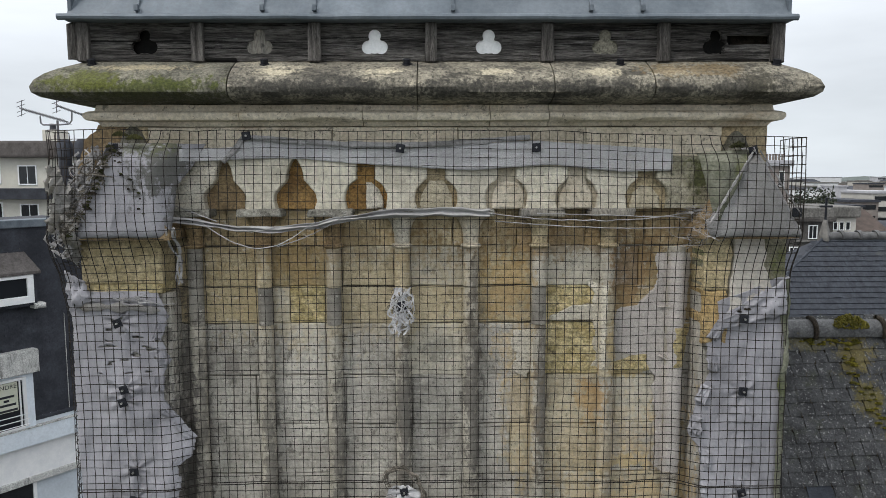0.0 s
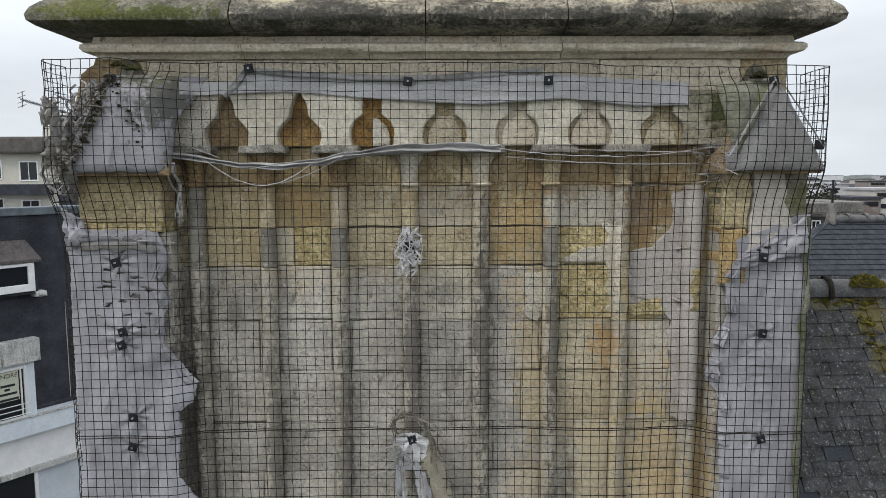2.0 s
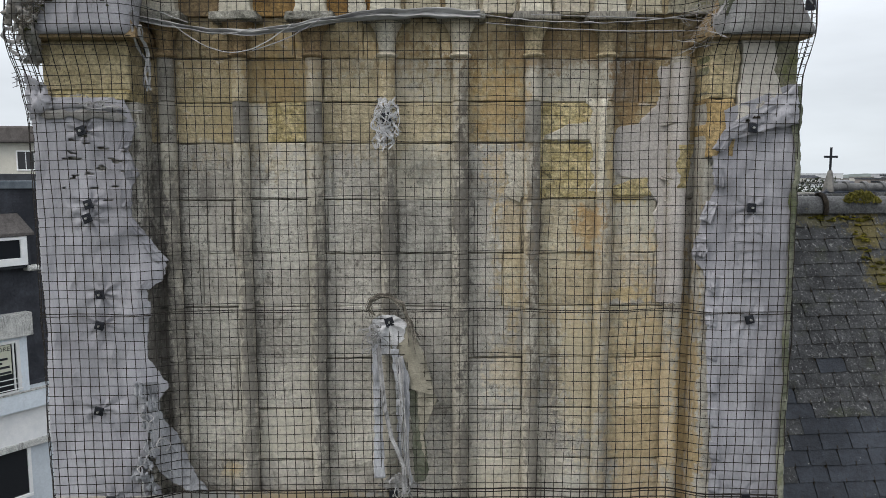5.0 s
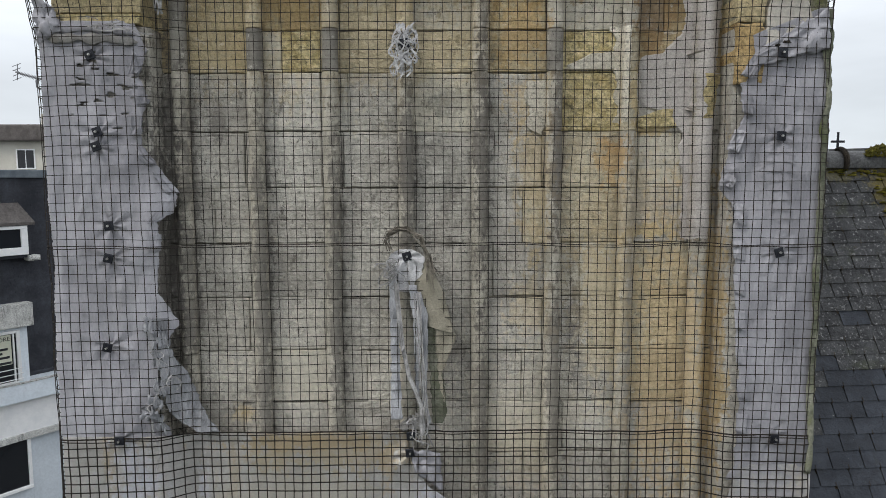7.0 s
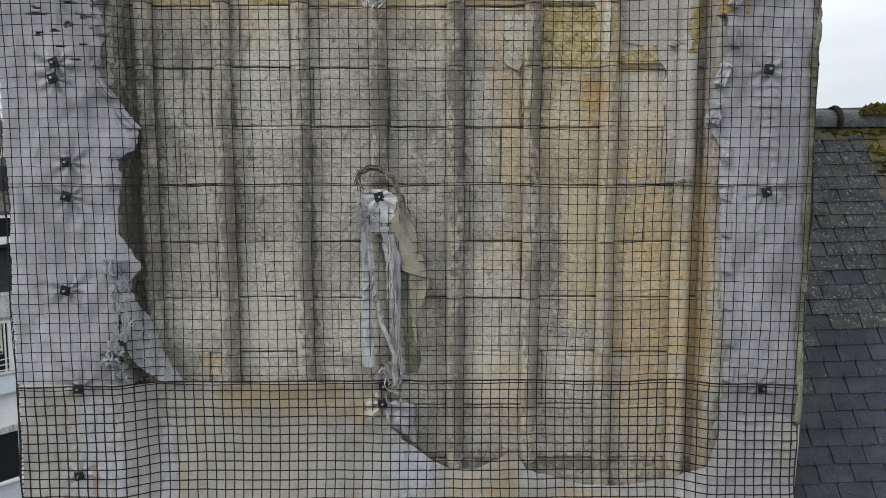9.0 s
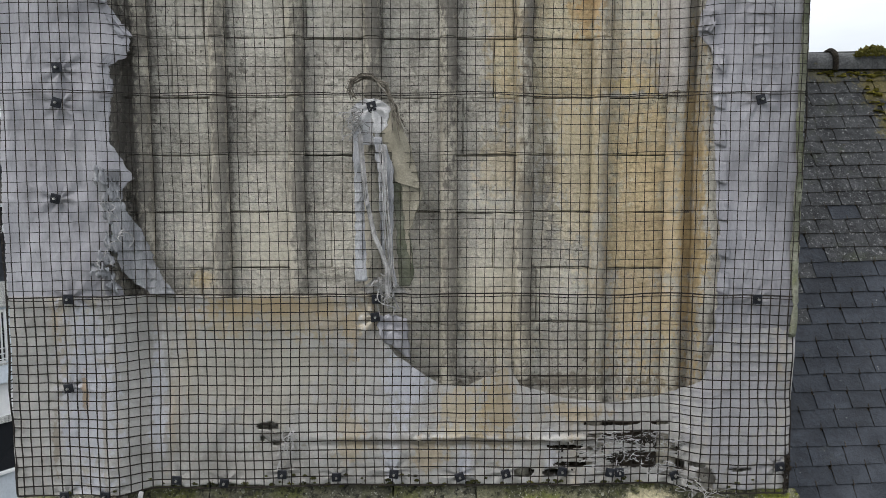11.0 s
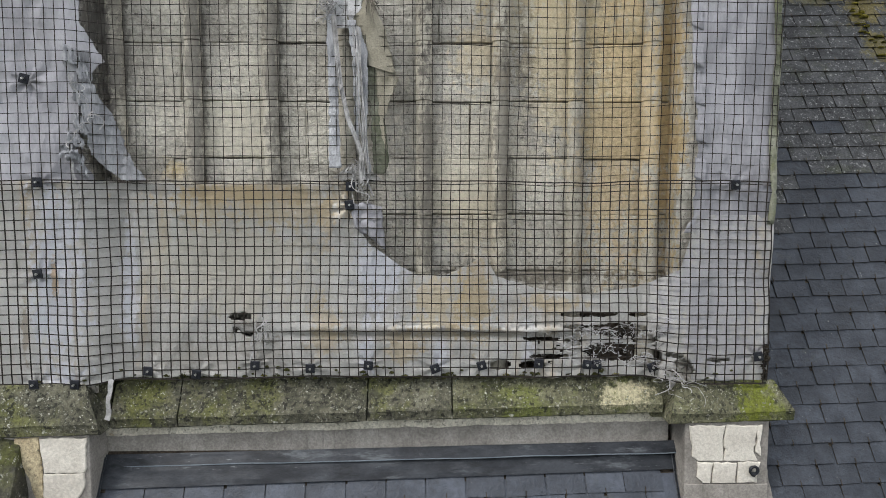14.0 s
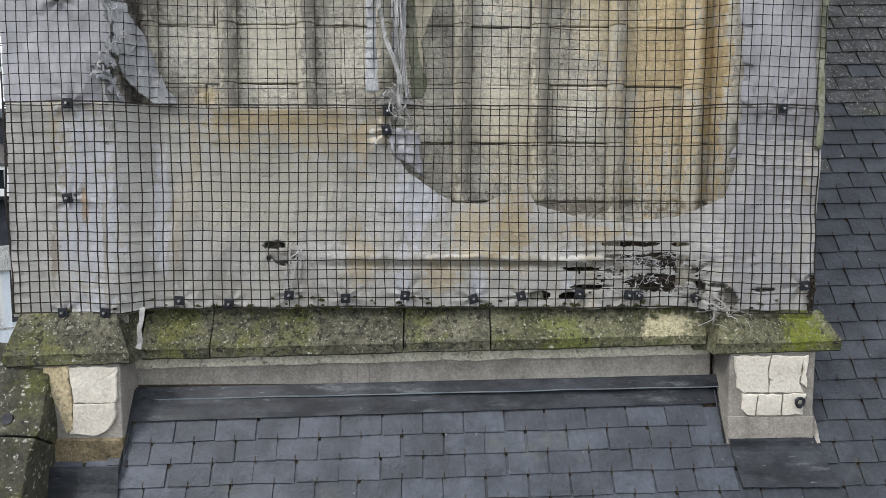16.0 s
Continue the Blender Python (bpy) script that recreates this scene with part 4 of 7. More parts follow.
# ---- corner buttresses ----
for s, name in ((-1, "left"), (1, "right")):
    bx = 1.83 * s
    but = thing("buttress", "limestone corner buttress, gabled cap, " + ("yellow stone bare" if s < 0 else "pale broken stone bare"), "buttress", "corner buttresses")
    inner, outer_x = 1.60 * s, (2.12 if s < 0 else 2.07) * s
    lo, hi = min(inner, outer_x), max(inner, outer_x)
    part("shaft", box(lo, hi, SIDE_Y + 0.034, 0.6, 0.0, 3.47, 0.01), M_WALL, but)
    # bare blocks under the cap
    if s > 0:
        part("rear_stone", box(1.6, 2.1, SIDE_Y + 0.02, 0.3, 3.47, 3.83, 0.01), M_CORNER, but, "dark green-stained stone at the corner")
        for outline, mat, fy in (([(1.6, 3.16), (1.74, 3.16), (1.755, 3.3), (1.74, 3.48), (1.6, 3.48)], M_OCHRE, -0.006), ([(1.6, 3.486), (1.745, 3.486), (1.75, 3.6), (1.765, 3.7), (1.745, 3.8), (1.6, 3.8)], M_STRAW, -0.01),
                                 ([(1.76, 3.3), (2.03, 3.4), (1.99, 3.58), (1.955, 3.64), (1.97, 3.7), (1.94, 3.8), (1.77, 3.8), (1.775, 3.65), (1.755, 3.5)], M_WHITE, -0.016)):
            part("stone", poly_stone(outline, SIDE_Y + fy, 0.3, 0.006), mat, but)
    else:
        part("cap_shoulder", poly_stone([(-2.17, 4.0), (-1.86, 4.0), (-1.84, 4.49), (-2.02, 4.47), (-2.1, 4.38), (-2.17, 4.2)], 0.02, 0.3, 0.012), M_BROWN, but, "brown weathered stone behind the hood")
    for k, (z0, z1, o) in enumerate(((3.475, 3.53, 0.005), (3.533, 3.80, 0.01)) if s < 0 else ()):
        xa, xb = (lo + 0.06, hi - 0.03) if s < 0 else (lo + 0.02, hi - 0.05)
        part("stone", block(xa, xb, SIDE_Y - 0.005 + o * 0.5, 0.3, z0, z1, 0.006), (M_YROUGH if k == 0 else M_STRAW) if s < 0 else M_PALE, but)
        part("stone", block(lo, xa - 0.004, SIDE_Y + 0.03, 0.3, z0, z1, 0.006), M_STRAW, but)
    # gabled cap
    ax, ew, z_e, z_a = bx, 0.285, 3.83, 4.345 if s < 0 else 4.31
    v, f = [], []
    for y in (-0.19, 0.3):
        v += [(ax - ew, y, z_e - 0.03), (ax + ew, y, z_e - 0.03), (ax + ew, y, z_e + 0.02), (ax, y + (0.05 if y < 0 else 0), z_a), (ax - ew, y, z_e + 0.02)]
    f = [(0, 1, 2, 3, 4), (9, 8, 7, 6, 5), (0, 5, 6, 1), (1, 6, 7, 2), (2, 7, 8, 3), (3, 8, 9, 4), (4, 9, 5, 0)]
    part("gabled_cap", (v, f), M_BROWN, but)
    shade(part("finial", lathe(ax - 0.02 * s, 0.02, [(0.13, z_a - 0.16), (0.11, z_a - 0.06), (0.08, z_a + 0.02), (0.05, z_a + 0.09), (0.012, z_a + 0.125)], 10), M_CORNICE_MOSS, but, "lichen-grown broken finial stub"))
    part("bed_stone", block(lo - 0.01, hi + 0.01, SIDE_Y - 0.03, 0.3, 3.80, 3.828, 0.004), M_BROWN, but)

# ---- mossy weathering ledge at the foot ----
ledge = thing("stone_ledge", "sloping moss and lichen covered limestone weathering ledge", "ledge", kind="structure")


def ledge_stone(x0, x1, yb, yf, zt, zb, drop, mat, skew0=0.0, skew1=0.0):
    nx, ny = max(int((x1 - x0) / 0.04), 3), 7
    rows = [(yb + (yf - yb) * t, zt + (zb - zt) * t) for t in [k / ny for k in range(ny + 1)]]
    rows += [(yf + 0.004, zb - 0.01), (yf + 0.006, zb - drop), (yf + 0.03, zb - drop - 0.012), (yb + 0.2, zb - drop - 0.012)]
    v, f = [], []
    m = len(rows)
    for k in range(nx + 1):
        t = k / nx
        for j, (y, z) in enumerate(rows):
            w = min(j / ny, 1)
            x = x0 - skew0 * w + (x1 - x0 + (skew0 + skew1) * w) * t
            o = 0.006 * nz(x * 9, y * 12, z * 9) + 0.004 * nz(x * 40, y * 50, z * 40)
            v.append((x, y - o * 0.5, z + o + x * (0.013 + 0.014 * w)))
    for k in range(nx):
        for j in range(m - 1):
            a = k * m + j
            f.append((a, a + 1, a + m + 1, a + m))
    f.append(tuple(range(m)))
    f.append(tuple(nx * m + j for j in range(m))[::-1])
    return shade(part("ledge_stone", (v, f), mat, ledge))


LX = [-1.53, -1.155, -0.105, 0.37, 1.555]
for k, (x0, x1) in enumerate(zip(LX, LX[1:])):
    ledge_stone(x0 + 0.004, x1 - 0.004, 0.01, -0.105, 0.09, -0.098, 0.05, M_LEDGE_GREEN if k == 3 else M_LEDGE)
ledge_stone(-2.13, -1.63, -0.15, -0.24, 0.1, -0.078, 0.055, M_LEDGE, 0.05, 0.1)
ledge_stone(1.62, 2.15, -0.13, -0.215, 0.06, -0.125, 0.05, M_LEDGE_GREEN, 0.06, 0.085)
part("gutter_stone", box(-1.63, -1.555, -0.06, 0.15, -0.15, 0.06, 0.01), M_LEDGE, ledge)
part("gutter_stone", box(1.5, 1.61, -0.06, 0.15, -0.15, 0.07, 0.01), M_LEDGE_GREEN, ledge)
M_LICHEN = surface("pale_lichen", (0.14, 0.145, 0.105), (0.36, 0.36, 0.295), 30, 160, rough=1, bump=0.6, vary=0.25)


def ledge_lichen(n):
    """Thin scalloped crusts scattered over the sloping stones."""
    parts = []
    for _ in range(n):
        run = random.random()
        if run < 0.7:
            x, yb, yf, zt, zb = random.uniform(-1.5, 1.52), 0.01, -0.105, 0.09, -0.098
        elif run < 0.88:
            x, yb, yf, zt, zb = random.uniform(-2.1, -1.66), -0.15, -0.24, 0.1, -0.078
        else:
            x, yb, yf, zt, zb = random.uniform(1.65, 2.14), -0.13, -0.215, 0.06, -0.125
        w, rad = random.uniform(0.08, 0.97), 0.0016 + 0.003 * random.random() + (0.008 * random.random() if random.random() < 0.035 else 0)
        ux = Vector((1, 0, 0))
        uw = Vector((0, yf - yb, zb - zt)).normalized()
        nn = uw.cross(ux) if uw.cross(ux).y < 0 else ux.cross(uw)

        def at(dx, dw, lift):
            q = Vector((x, yb + (yf - yb) * w, zt + (zb - zt) * w)) + ux * dx + uw * dw
            o = 0.006 * nz(q.x * 9, q.y * 12, q.z * 9) + 0.004 * nz(q.x * 40, q.y * 50, q.z * 40)
            return Vector((q.x, q.y - o * 0.5, q.z + o + q.x * (0.013 + 0.014 * w))) + nn * (lift * min(1, rad * 250))
        ring = [rad * random.uniform(0.75, 1.15) for _ in range(9)]
        v = [at(0, 0, 0.004)] + [at(a * math.cos(i * 0.698), a * math.sin(i * 0.698), 0.0035) for i, a in enumerate(ring)] + [at(a * 1.1 * math.cos(i * 0.698), a * 1.1 * math.sin(i * 0.698), -0.003) for i, a in enumerate(ring)]
        parts.append((v, [(0, 1 + i, 1 + (i + 1) % 9) for i in range(9)] + [(1 + i, 10 + i, 10 + (i + 1) % 9, 1 + (i + 1) % 9) for i in range(9)]))
    return merge(parts)


tagged(part("lichen_crusts", ledge_lichen(650), M_LICHEN, ledge, "pale grey-green lichen crusts"), kind="stuff")
low = thing("wall_below_ledge", "narrow rendered strip of wall between ledge and roof", "wall", kind="structure")
for x0, x1 in ((-1.62, -0.3), (-0.3, 0.55), (0.55, 1.62)):
    part("stone", block(x0 + 0.001, x1 - 0.001, 0.0, 0.12, -0.6, -0.135, 0.002), M_CEMENT, low)
def chipped(u, w):
    x = -1.6 + 3.2 * u
    lo = -0.222 + 0.025 * x + 0.012 * nz(x * 5, 1) + 0.007 * nz(x * 22, 4)
    return (x, -0.022 - 0.006 * nz(x * 8, w * 3), lo + (-0.14 + 0.028 * x - lo) * w)


ob = part("chipped_edge", grid(160, 3, chipped), M_PALE, low, "ragged pale mortar edge under the ledge")
ob.modifiers.new("thickness", "SOLIDIFY").thickness = 0.012
M_EARTHY = surface("earthy_render", (0.085, 0.065, 0.037), (0.2, 0.16, 0.1), 7, 50, bump=0.8, layers=(SPECK,))
PIERS = (
    ("corner_pier", -2.05, -1.59, -0.222, -0.74, M_EARTHY, -0.585,
     ([(-1.985, -0.2), (-1.86, -0.2), (-1.845, -0.4), (-1.84, -0.54), (-1.88, -0.56), (-1.92, -0.42), (-1.97, -0.3)], M_TAN),
     ([(-1.855, -0.2), (-1.6, -0.2), (-1.607, -0.3), (-1.612, -0.396), (-1.838, -0.396)], M_WHITE),
     ([(-1.836, -0.4), (-1.616, -0.4), (-1.62, -0.48), (-1.66, -0.54), (-1.73, -0.572), (-1.86, -0.565)], M_WHITE)),
    ("corner_pier", 1.648, 2.11, -0.2, -0.61, M_CEMENT, -0.478,
     ([(1.66, -0.15), (1.868, -0.15), (1.85, -0.24), (1.862, -0.29), (1.852, -0.352), (1.72, -0.352), (1.69, -0.33), (1.685, -0.27)], M_WHITE),
     ([(1.873, -0.15), (2.04, -0.15), (2.03, -0.3), (2.05, -0.35), (1.858, -0.352), (1.868, -0.29), (1.856, -0.24)], M_WHITE),
     ([(2.045, -0.15), (2.072, -0.15), (2.06, -0.26), (2.068, -0.33), (2.036, -0.3)], M_WHITE),
     ([(1.715, -0.36), (1.8, -0.36), (1.797, -0.474), (1.75, -0.474), (1.722, -0.44)], M_WHITE),
     ([(1.806, -0.36), (1.932, -0.36), (1.93, -0.474), (1.804, -0.474)], M_WHITE),
     ([(1.945, -0.356), (2.07, -0.354), (2.06, -0.4), (2.05, -0.474), (1.942, -0.474)], M_WHITE)))
for name, lo, hi, yf, zf, base_mat, zs, *stones in PIERS:
    pier = thing(name, "pale limestone corner pier " + ("with eroded ochre edge and mossy base" if lo < 0 else "patched with grey cement over the slates"), "pier", "corner piers")
    part("pier_core", box(lo, hi, yf + 0.01, 0.35, -1.1, -0.1, 0.008), M_CEMENT, pier)
    for outline, mat in stones:
        part("stone", poly_stone(outline, yf - 0.002, yf + 0.05, 0.005, 0.025, 0.006), mat, pier)
    part("base_stone", block(lo, hi, yf - 0.002, 0.2, zf, zs, 0.008, 0.006), base_mat, pier)

# ---- slate roof out of which the tower rises ----
roof = thing("slate_roof", "steep grey slate roof with lichen, paler slates below the tower", "roof", kind="structure")
X0R, X1R, LOW_Y = -2.1, 7.5, -2.2
v = [(X0R, LOW_Y, roof_z(LOW_Y)), (X1R, LOW_Y, roof_z(LOW_Y)), (X1R, RIDGE_Y, RIDGE_Z), (X0R, RIDGE_Y, RIDGE_Z)]
v += [(x, y, z - 0.1) for x, y, z in v]
part("roof_deck", (v, [(0, 1, 2, 3), (7, 6, 5, 4), (0, 4, 5, 1), (1, 5, 6, 2), (2, 6, 7, 3), (3, 7, 4, 0)]), M_NEST_SHADE, roof)
v = [(X0R, RIDGE_Y, RIDGE_Z - 0.02), (X1R, RIDGE_Y, RIDGE_Z - 0.02), (X1R, RIDGE_Y + 4, RIDGE_Z - 6.5), (X0R, RIDGE_Y + 4, RIDGE_Z - 6.5)]
part("rear_slope", (v, [(0, 1, 2, 3)]), M_SLATE_OLD, roof)


def slate(w, length):
    """One slate on the slope: local x across, y up the slope, z out of it; a wire hook holds its tail."""
    top = [(-w / 2 + rnd(0.003), rnd(0.004), 0.015), (w / 2 + rnd(0.003), rnd(0.004), 0.015), (w / 2, length, 0.001), (-w / 2, length, 0.001)]
    v = top + [(x, y, z - 0.006) for x, y, z in top]
    f = [(0, 1, 2, 3), (4, 0, 3, 7), (1, 5, 6, 2), (4, 5, 1, 0)]
    hx = rnd(0.008)
    v += [(hx - 0.0022, -0.008, 0.006), (hx + 0.0022, -0.008, 0.006), (hx + 0.0022, 0.026, 0.016), (hx - 0.0022, 0.026, 0.016), (hx - 0.0022, -0.008, 0.017), (hx + 0.0022, -0.008, 0.017), (hx, 0.03, 0.011)]
    f += [(8, 9, 13, 12), (12, 13, 10, 11), (8, 12, 11), (9, 10, 13), (11, 10, 14)]
    return v, f


SW, SE, SLANT = 0.2235, 0.1145, 0.03
SLOPE = Matrix.Rotation(ROOF_A, 4, "X")


def on_roof(x, d, lift=0.0):
    """A place on the slope: d metres up from the ridge (negative: below it), lifted off the roof."""
    return Vector((x, RIDGE_Y + d * math.cos(ROOF_A) - lift * math.sin(ROOF_A), RIDGE_Z + d * math.sin(ROOF_A) + lift * math.cos(ROOF_A)))


far = {0: [], 1: [], 2: []}
SLATES = {}
for kind_k, mat in ((0, M_SLATE), (1, M_SLATE_OLD), (2, M_SLATE_FRONT)):
    SLATES[kind_k] = [mesh_of("slate", *slate(SW - 0.009, SE * 1.85), mat) for _ in range(11)]
    for me in SLATES[kind_k]:
        # side and tail faces painted dark: the shade at the joints as colour
        me.materials.append(M_NEST_SHADE)
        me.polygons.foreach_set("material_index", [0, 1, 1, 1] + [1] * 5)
picked = []
for row in range(-32, 36):
    for col in range(-4, 42):
        x = -1.338 + (col + 0.5 + 0.5 * (row % 2)) * SW + rnd(0.006)
        d = -3.99 + SLANT * x + row * SE
        if d > -0.08 or d < -7.9 or not X0R + 0.1 < x < X1R:
            continue
        p = on_roof(x, d)
        if abs(x) < 1.62 and row >= 1 or -2.05 < x < -1.6 and d > -4.2 or 1.6 < x < 2.1 and d > -4.07 or abs(x) < 2.06 and p.y > 0.0:
            continue
        old = 1 if p.z > 1.2 + 0.5 * nz(x * 1.3, p.z) + rnd(0.35) else 0
        # slates below the tower face take a paler, bluer tone
        if x < 1.66:
            old = 2
        m = Matrix.Translation(p) @ SLOPE @ Matrix.Rotation(SLANT + rnd(0.012), 4, "Z") @ Matrix.Rotation(rnd(0.008), 4, "X") @ Matrix.Rotation(rnd(0.012), 4, "Y")
        picked.append((abs(x - 2.4) + abs(p.z - 0.2) * 0.7 if x > 1.6 else 0.35 + abs(p.z + 0.6), m, old))
picked.sort(key=lambda q: q[0])
for k, (_, m, old) in enumerate(picked):
    me = SLATES[old][k % 11]
    if k < 300:
        ob = new("slate", me)
        ob.matrix_world = m
        ob.parent = roof
    else:
        far[old].append(([m @ q.co for q in me.vertices], [tuple(p.vertices) for p in me.polygons]))
for lst, mat in ((far[0], M_SLATE), (far[1], M_SLATE_OLD), (far[2], M_SLATE_FRONT)):
    ob = tagged(part("slates", merge(lst), mat, roof), kind="stuff")
    # same painted edge shade on the merged slates
    ob.data.materials.append(M_NEST_SHADE)
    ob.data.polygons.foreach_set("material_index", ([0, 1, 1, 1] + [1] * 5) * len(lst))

M_MOSS_DARK = surface("dark_moss", (0.03, 0.033, 0.01), (0.1, 0.1, 0.03), 18, 140, rough=1, bump=1.0, lumps=2, vary=0.3)
# ridge of half-round tiles
ridge = thing("ridge_capping", "half-round grey ridge tiles with raised collars and moss", "roof ridge", kind="structure")
x = 2.0
while x < 7.4:
    v, f = grid(8, 10, lambda u, w: (x + u * 0.62, RIDGE_Y + 0.1 * math.cos(math.pi * (w * 1.3 - 0.15)), RIDGE_Z - 0.03 + 0.1 * math.sin(math.pi * (w * 1.3 - 0.15))))
    shade(part("ridge_tile", (v, f), M_RIDGE, ridge))
    ring = [(x + 0.155, RIDGE_Y + 0.115 * math.cos(math.pi * (k / 14 * 1.3 - 0.15)), RIDGE_Z - 0.03 + 0.115 * math.sin(math.pi * (k / 14 * 1.3 - 0.15))) for k in range(15)]
    shade(part("collar", sweep(ring, 0.022, 8), M_NEST_SHADE, ridge))
    x += 0.62


def moss_clump(x, y, z, r, mat=M_MOSS, squash=0.6):
    """A cushion of many small tufts."""
    parts = []
    for _ in range(int(60 + 2600 * r)):
        a, q = random.uniform(0, 2 * math.pi), math.sqrt(random.random())
        h = (1 - q * q) * squash * r
        c = Vector((x + r * q * math.cos(a), y + r * q * 0.7 * math.sin(a), z + h * random.uniform(0.5, 1)))
        s = r * random.uniform(0.03, 0.07) + 0.0035
        vv = [c + Vector((s * math.cos(t) + rnd(s * 0.3), s * math.sin(t) + rnd(s * 0.3), rnd(s * 0.3))) for t in (0, 2.1, 4.2)] + [c + Vector((rnd(s), rnd(s), s * 1.3)), c - Vector((0, 0, s))]
        parts.append((vv, [(0, 1, 3), (1, 2, 3), (2, 0, 3), (1, 0, 4), (2, 1, 4), (0, 2, 4)]))
    return merge(parts)


tagged(part("moss_cushion", moss_clump(3.72, RIDGE_Y - 0.05, RIDGE_Z + 0.02, 0.17), M_MOSS, None), "yellow-green moss cushion growing on the ridge tiles", "moss", "moss cushions")
tagged(part("moss_cushion", moss_clump(5.1, RIDGE_Y - 0.06, RIDGE_Z + 0.02, 0.14), M_MOSS, None), "yellow-green moss cushion growing on the ridge tiles", "moss", "moss cushions")

# moss spreading down the slates from the ridge
for k in range(64):
    t = random.random()
    x, d = (3.3 + 0.5 * t + rnd(0.05), -0.12 - 0.06 * random.random()) if k < 22 else (3.66 + 0.3 * t * t + rnd(0.06), -0.14 - 0.95 * t + rnd(0.05))
    tagged(part("moss_growth", [moss_clump(p.x, p.y, p.z, random.uniform(0.012, 0.038), M_MOSS, 0.35) for p in (on_roof(x, d, 0.014),)][0], M_MOSS, None), "brownish yellow moss spreading over the slates", "moss", "moss cushions")

# lead flashings
flash = thing("lead_flashing", "dull lead flashing dressed over the top slates", "flashing", kind="structure")
def apron_at(u, w):
    x = -1.64 + 3.29 * u
    d = -3.735 + (-3.876 + SLANT * x + 3.735) * w + 0.003 * nz(x * 7, w) * w
    return on_roof(x, d, 0.016 + 0.004 * nz(x * 4, w * 3))


def cover_at(u, w):
    x = -1.64 + 3.29 * u
    return (x, -0.016 - 0.042 * w - 0.003 * nz(x * 11, w * 2), -0.339 + 0.0225 * x - (0.054 + 0.006 * nz(x * 3, 2)) * w)


for name, fn in (("apron", apron_at), ("cover_strip", cover_at)):
    ob = part(name, grid(90, 6, fn), M_LEAD, flash)
    ob.modifiers.new("thickness", "SOLIDIFY").thickness = 0.004
shade(part("lip", sweep([(lambda p: (p[0], p[1] - 0.004, p[2]))(cover_at(k / 60, 1)) for k in range(61)], 0.0035, 5), M_ZINC, flash, "bright lower edge of the lead strip"))
for x in (-1.28, -0.42, 0.31, 1.2):
    part("clip", box(x - 0.012, x + 0.012, -0.047, -0.03, -0.415 + 0.0225 * x, -0.385 + 0.0225 * x, 0.003), M_LEAD, flash)
for lo, hi, dt, db, flare in ((1.66, 2.12, -4.01, -4.275, 0.06), (-2.0, -1.59, -4.16, -4.6, 0.03)):
    ob = part("pier_apron", grid(16, 10, lambda u, w: on_roof(lo + (hi - lo) * u + flare * w * (0.5 + u), dt + (db - dt) * w + 0.004 * nz(u * 5, w), 0.04 - 0.02 * sstep(0, 0.3, w) + 0.004 * nz(u * 5, w * 4, lo))), M_LEAD, flash)
    ob.modifiers.new("thickness", "SOLIDIFY").thickness = 0.004
for x, d0, d1, sx in ((-1.585, -3.75, -4.2, 0.02), (1.63, -3.72, -4.05, 0.012), (2.13, -3.62, -4.05, 0.05)):
    ob = part("step_flashing", grid(4, 14, lambda u, w: on_roof(x + sx * (u - 0.5) * (1 + 0.4 * nz(w * 9, x)), d0 + (d1 - d0) * w, 0.024 + 0.02 * abs(u - 0.5))), M_CEMENT if x > 2 else M_LEAD, flash)
    ob.modifiers.new("thickness", "SOLIDIFY").thickness = 0.004
# raking gable coping beyond the left pier
coping = thing("gable_coping", "thick mossy stone coping running down the gable edge", "coping", kind="structure")
k = 0
d0 = 0.0
while d0 < 1.9:
    d1 = d0 + 0.5
    bm = box(-2.62, -1.94, -d1 + 0.003, -d0 - 0.003, -0.2, 0.14, 0.015)
    bmesh.ops.subdivide_edges(bm, edges=bm.edges[:], cuts=4, use_grid_fill=True)
    for q in bm.verts:
        q.co += Vector((nz(q.co.x * 7, q.co.y * 7, 1), nz(q.co.x * 7, q.co.y * 7, 5), nz(q.co.x * 9, q.co.y * 9, 9))) * 0.02
    bmesh.ops.transform(bm, matrix=Matrix.Translation((0, -0.02, -0.16)) @ SLOPE, verts=bm.verts[:])
    part("coping_stone", bm, M_COPING, coping)
    d0 = d1
part("gable_wall", box(-2.5, -2.06, -0.9, 3.0, -9.0, -0.8), M_CEMENT, coping)

# stub bolts along the top of the cornice
bolt0 = None
for x in (-2.0, -1.0, -0.17, 1.08, 2.0):
    if bolt0 is None:
        bolt0 = thing("stub_bolt", "short black bolt set in the top of the cornice", "bolt", "cornice bolts")
        shade(part("head", sweep([(0, 0, 0), (0, -0.012, 0.03)], 0.022, 8), M_PLATE, bolt0))
        shade(part("collar", sweep([(0, 0.002, -0.006), (0, -0.002, 0.006)], 0.03, 8), M_PLATE, bolt0))
        bolt0.matrix_basis = Matrix.Translation((x, -0.05, 4.815))
    else:
        copy_thing(bolt0, Matrix.Translation((x, -0.05, 4.815)))
spout = thing("stub_bolt", "black ring bolt in the white corner pier", "bolt", "cornice bolts")
shade(part("ring", sweep([(2.021 + 0.022 * math.cos(a * 0.7), -0.222, -0.395 + 0.022 * math.sin(a * 0.7)) for a in range(10)], 0.009, 6), M_PLATE, spout))
shade(part("stem", sweep([(2.021, -0.17, -0.42), (2.021, -0.224, -0.42)], 0.012, 6), M_PLATE, spout))
spout2 = thing("stub_bolt", "black bolt set in the mossy coping", "bolt", "cornice bolts")
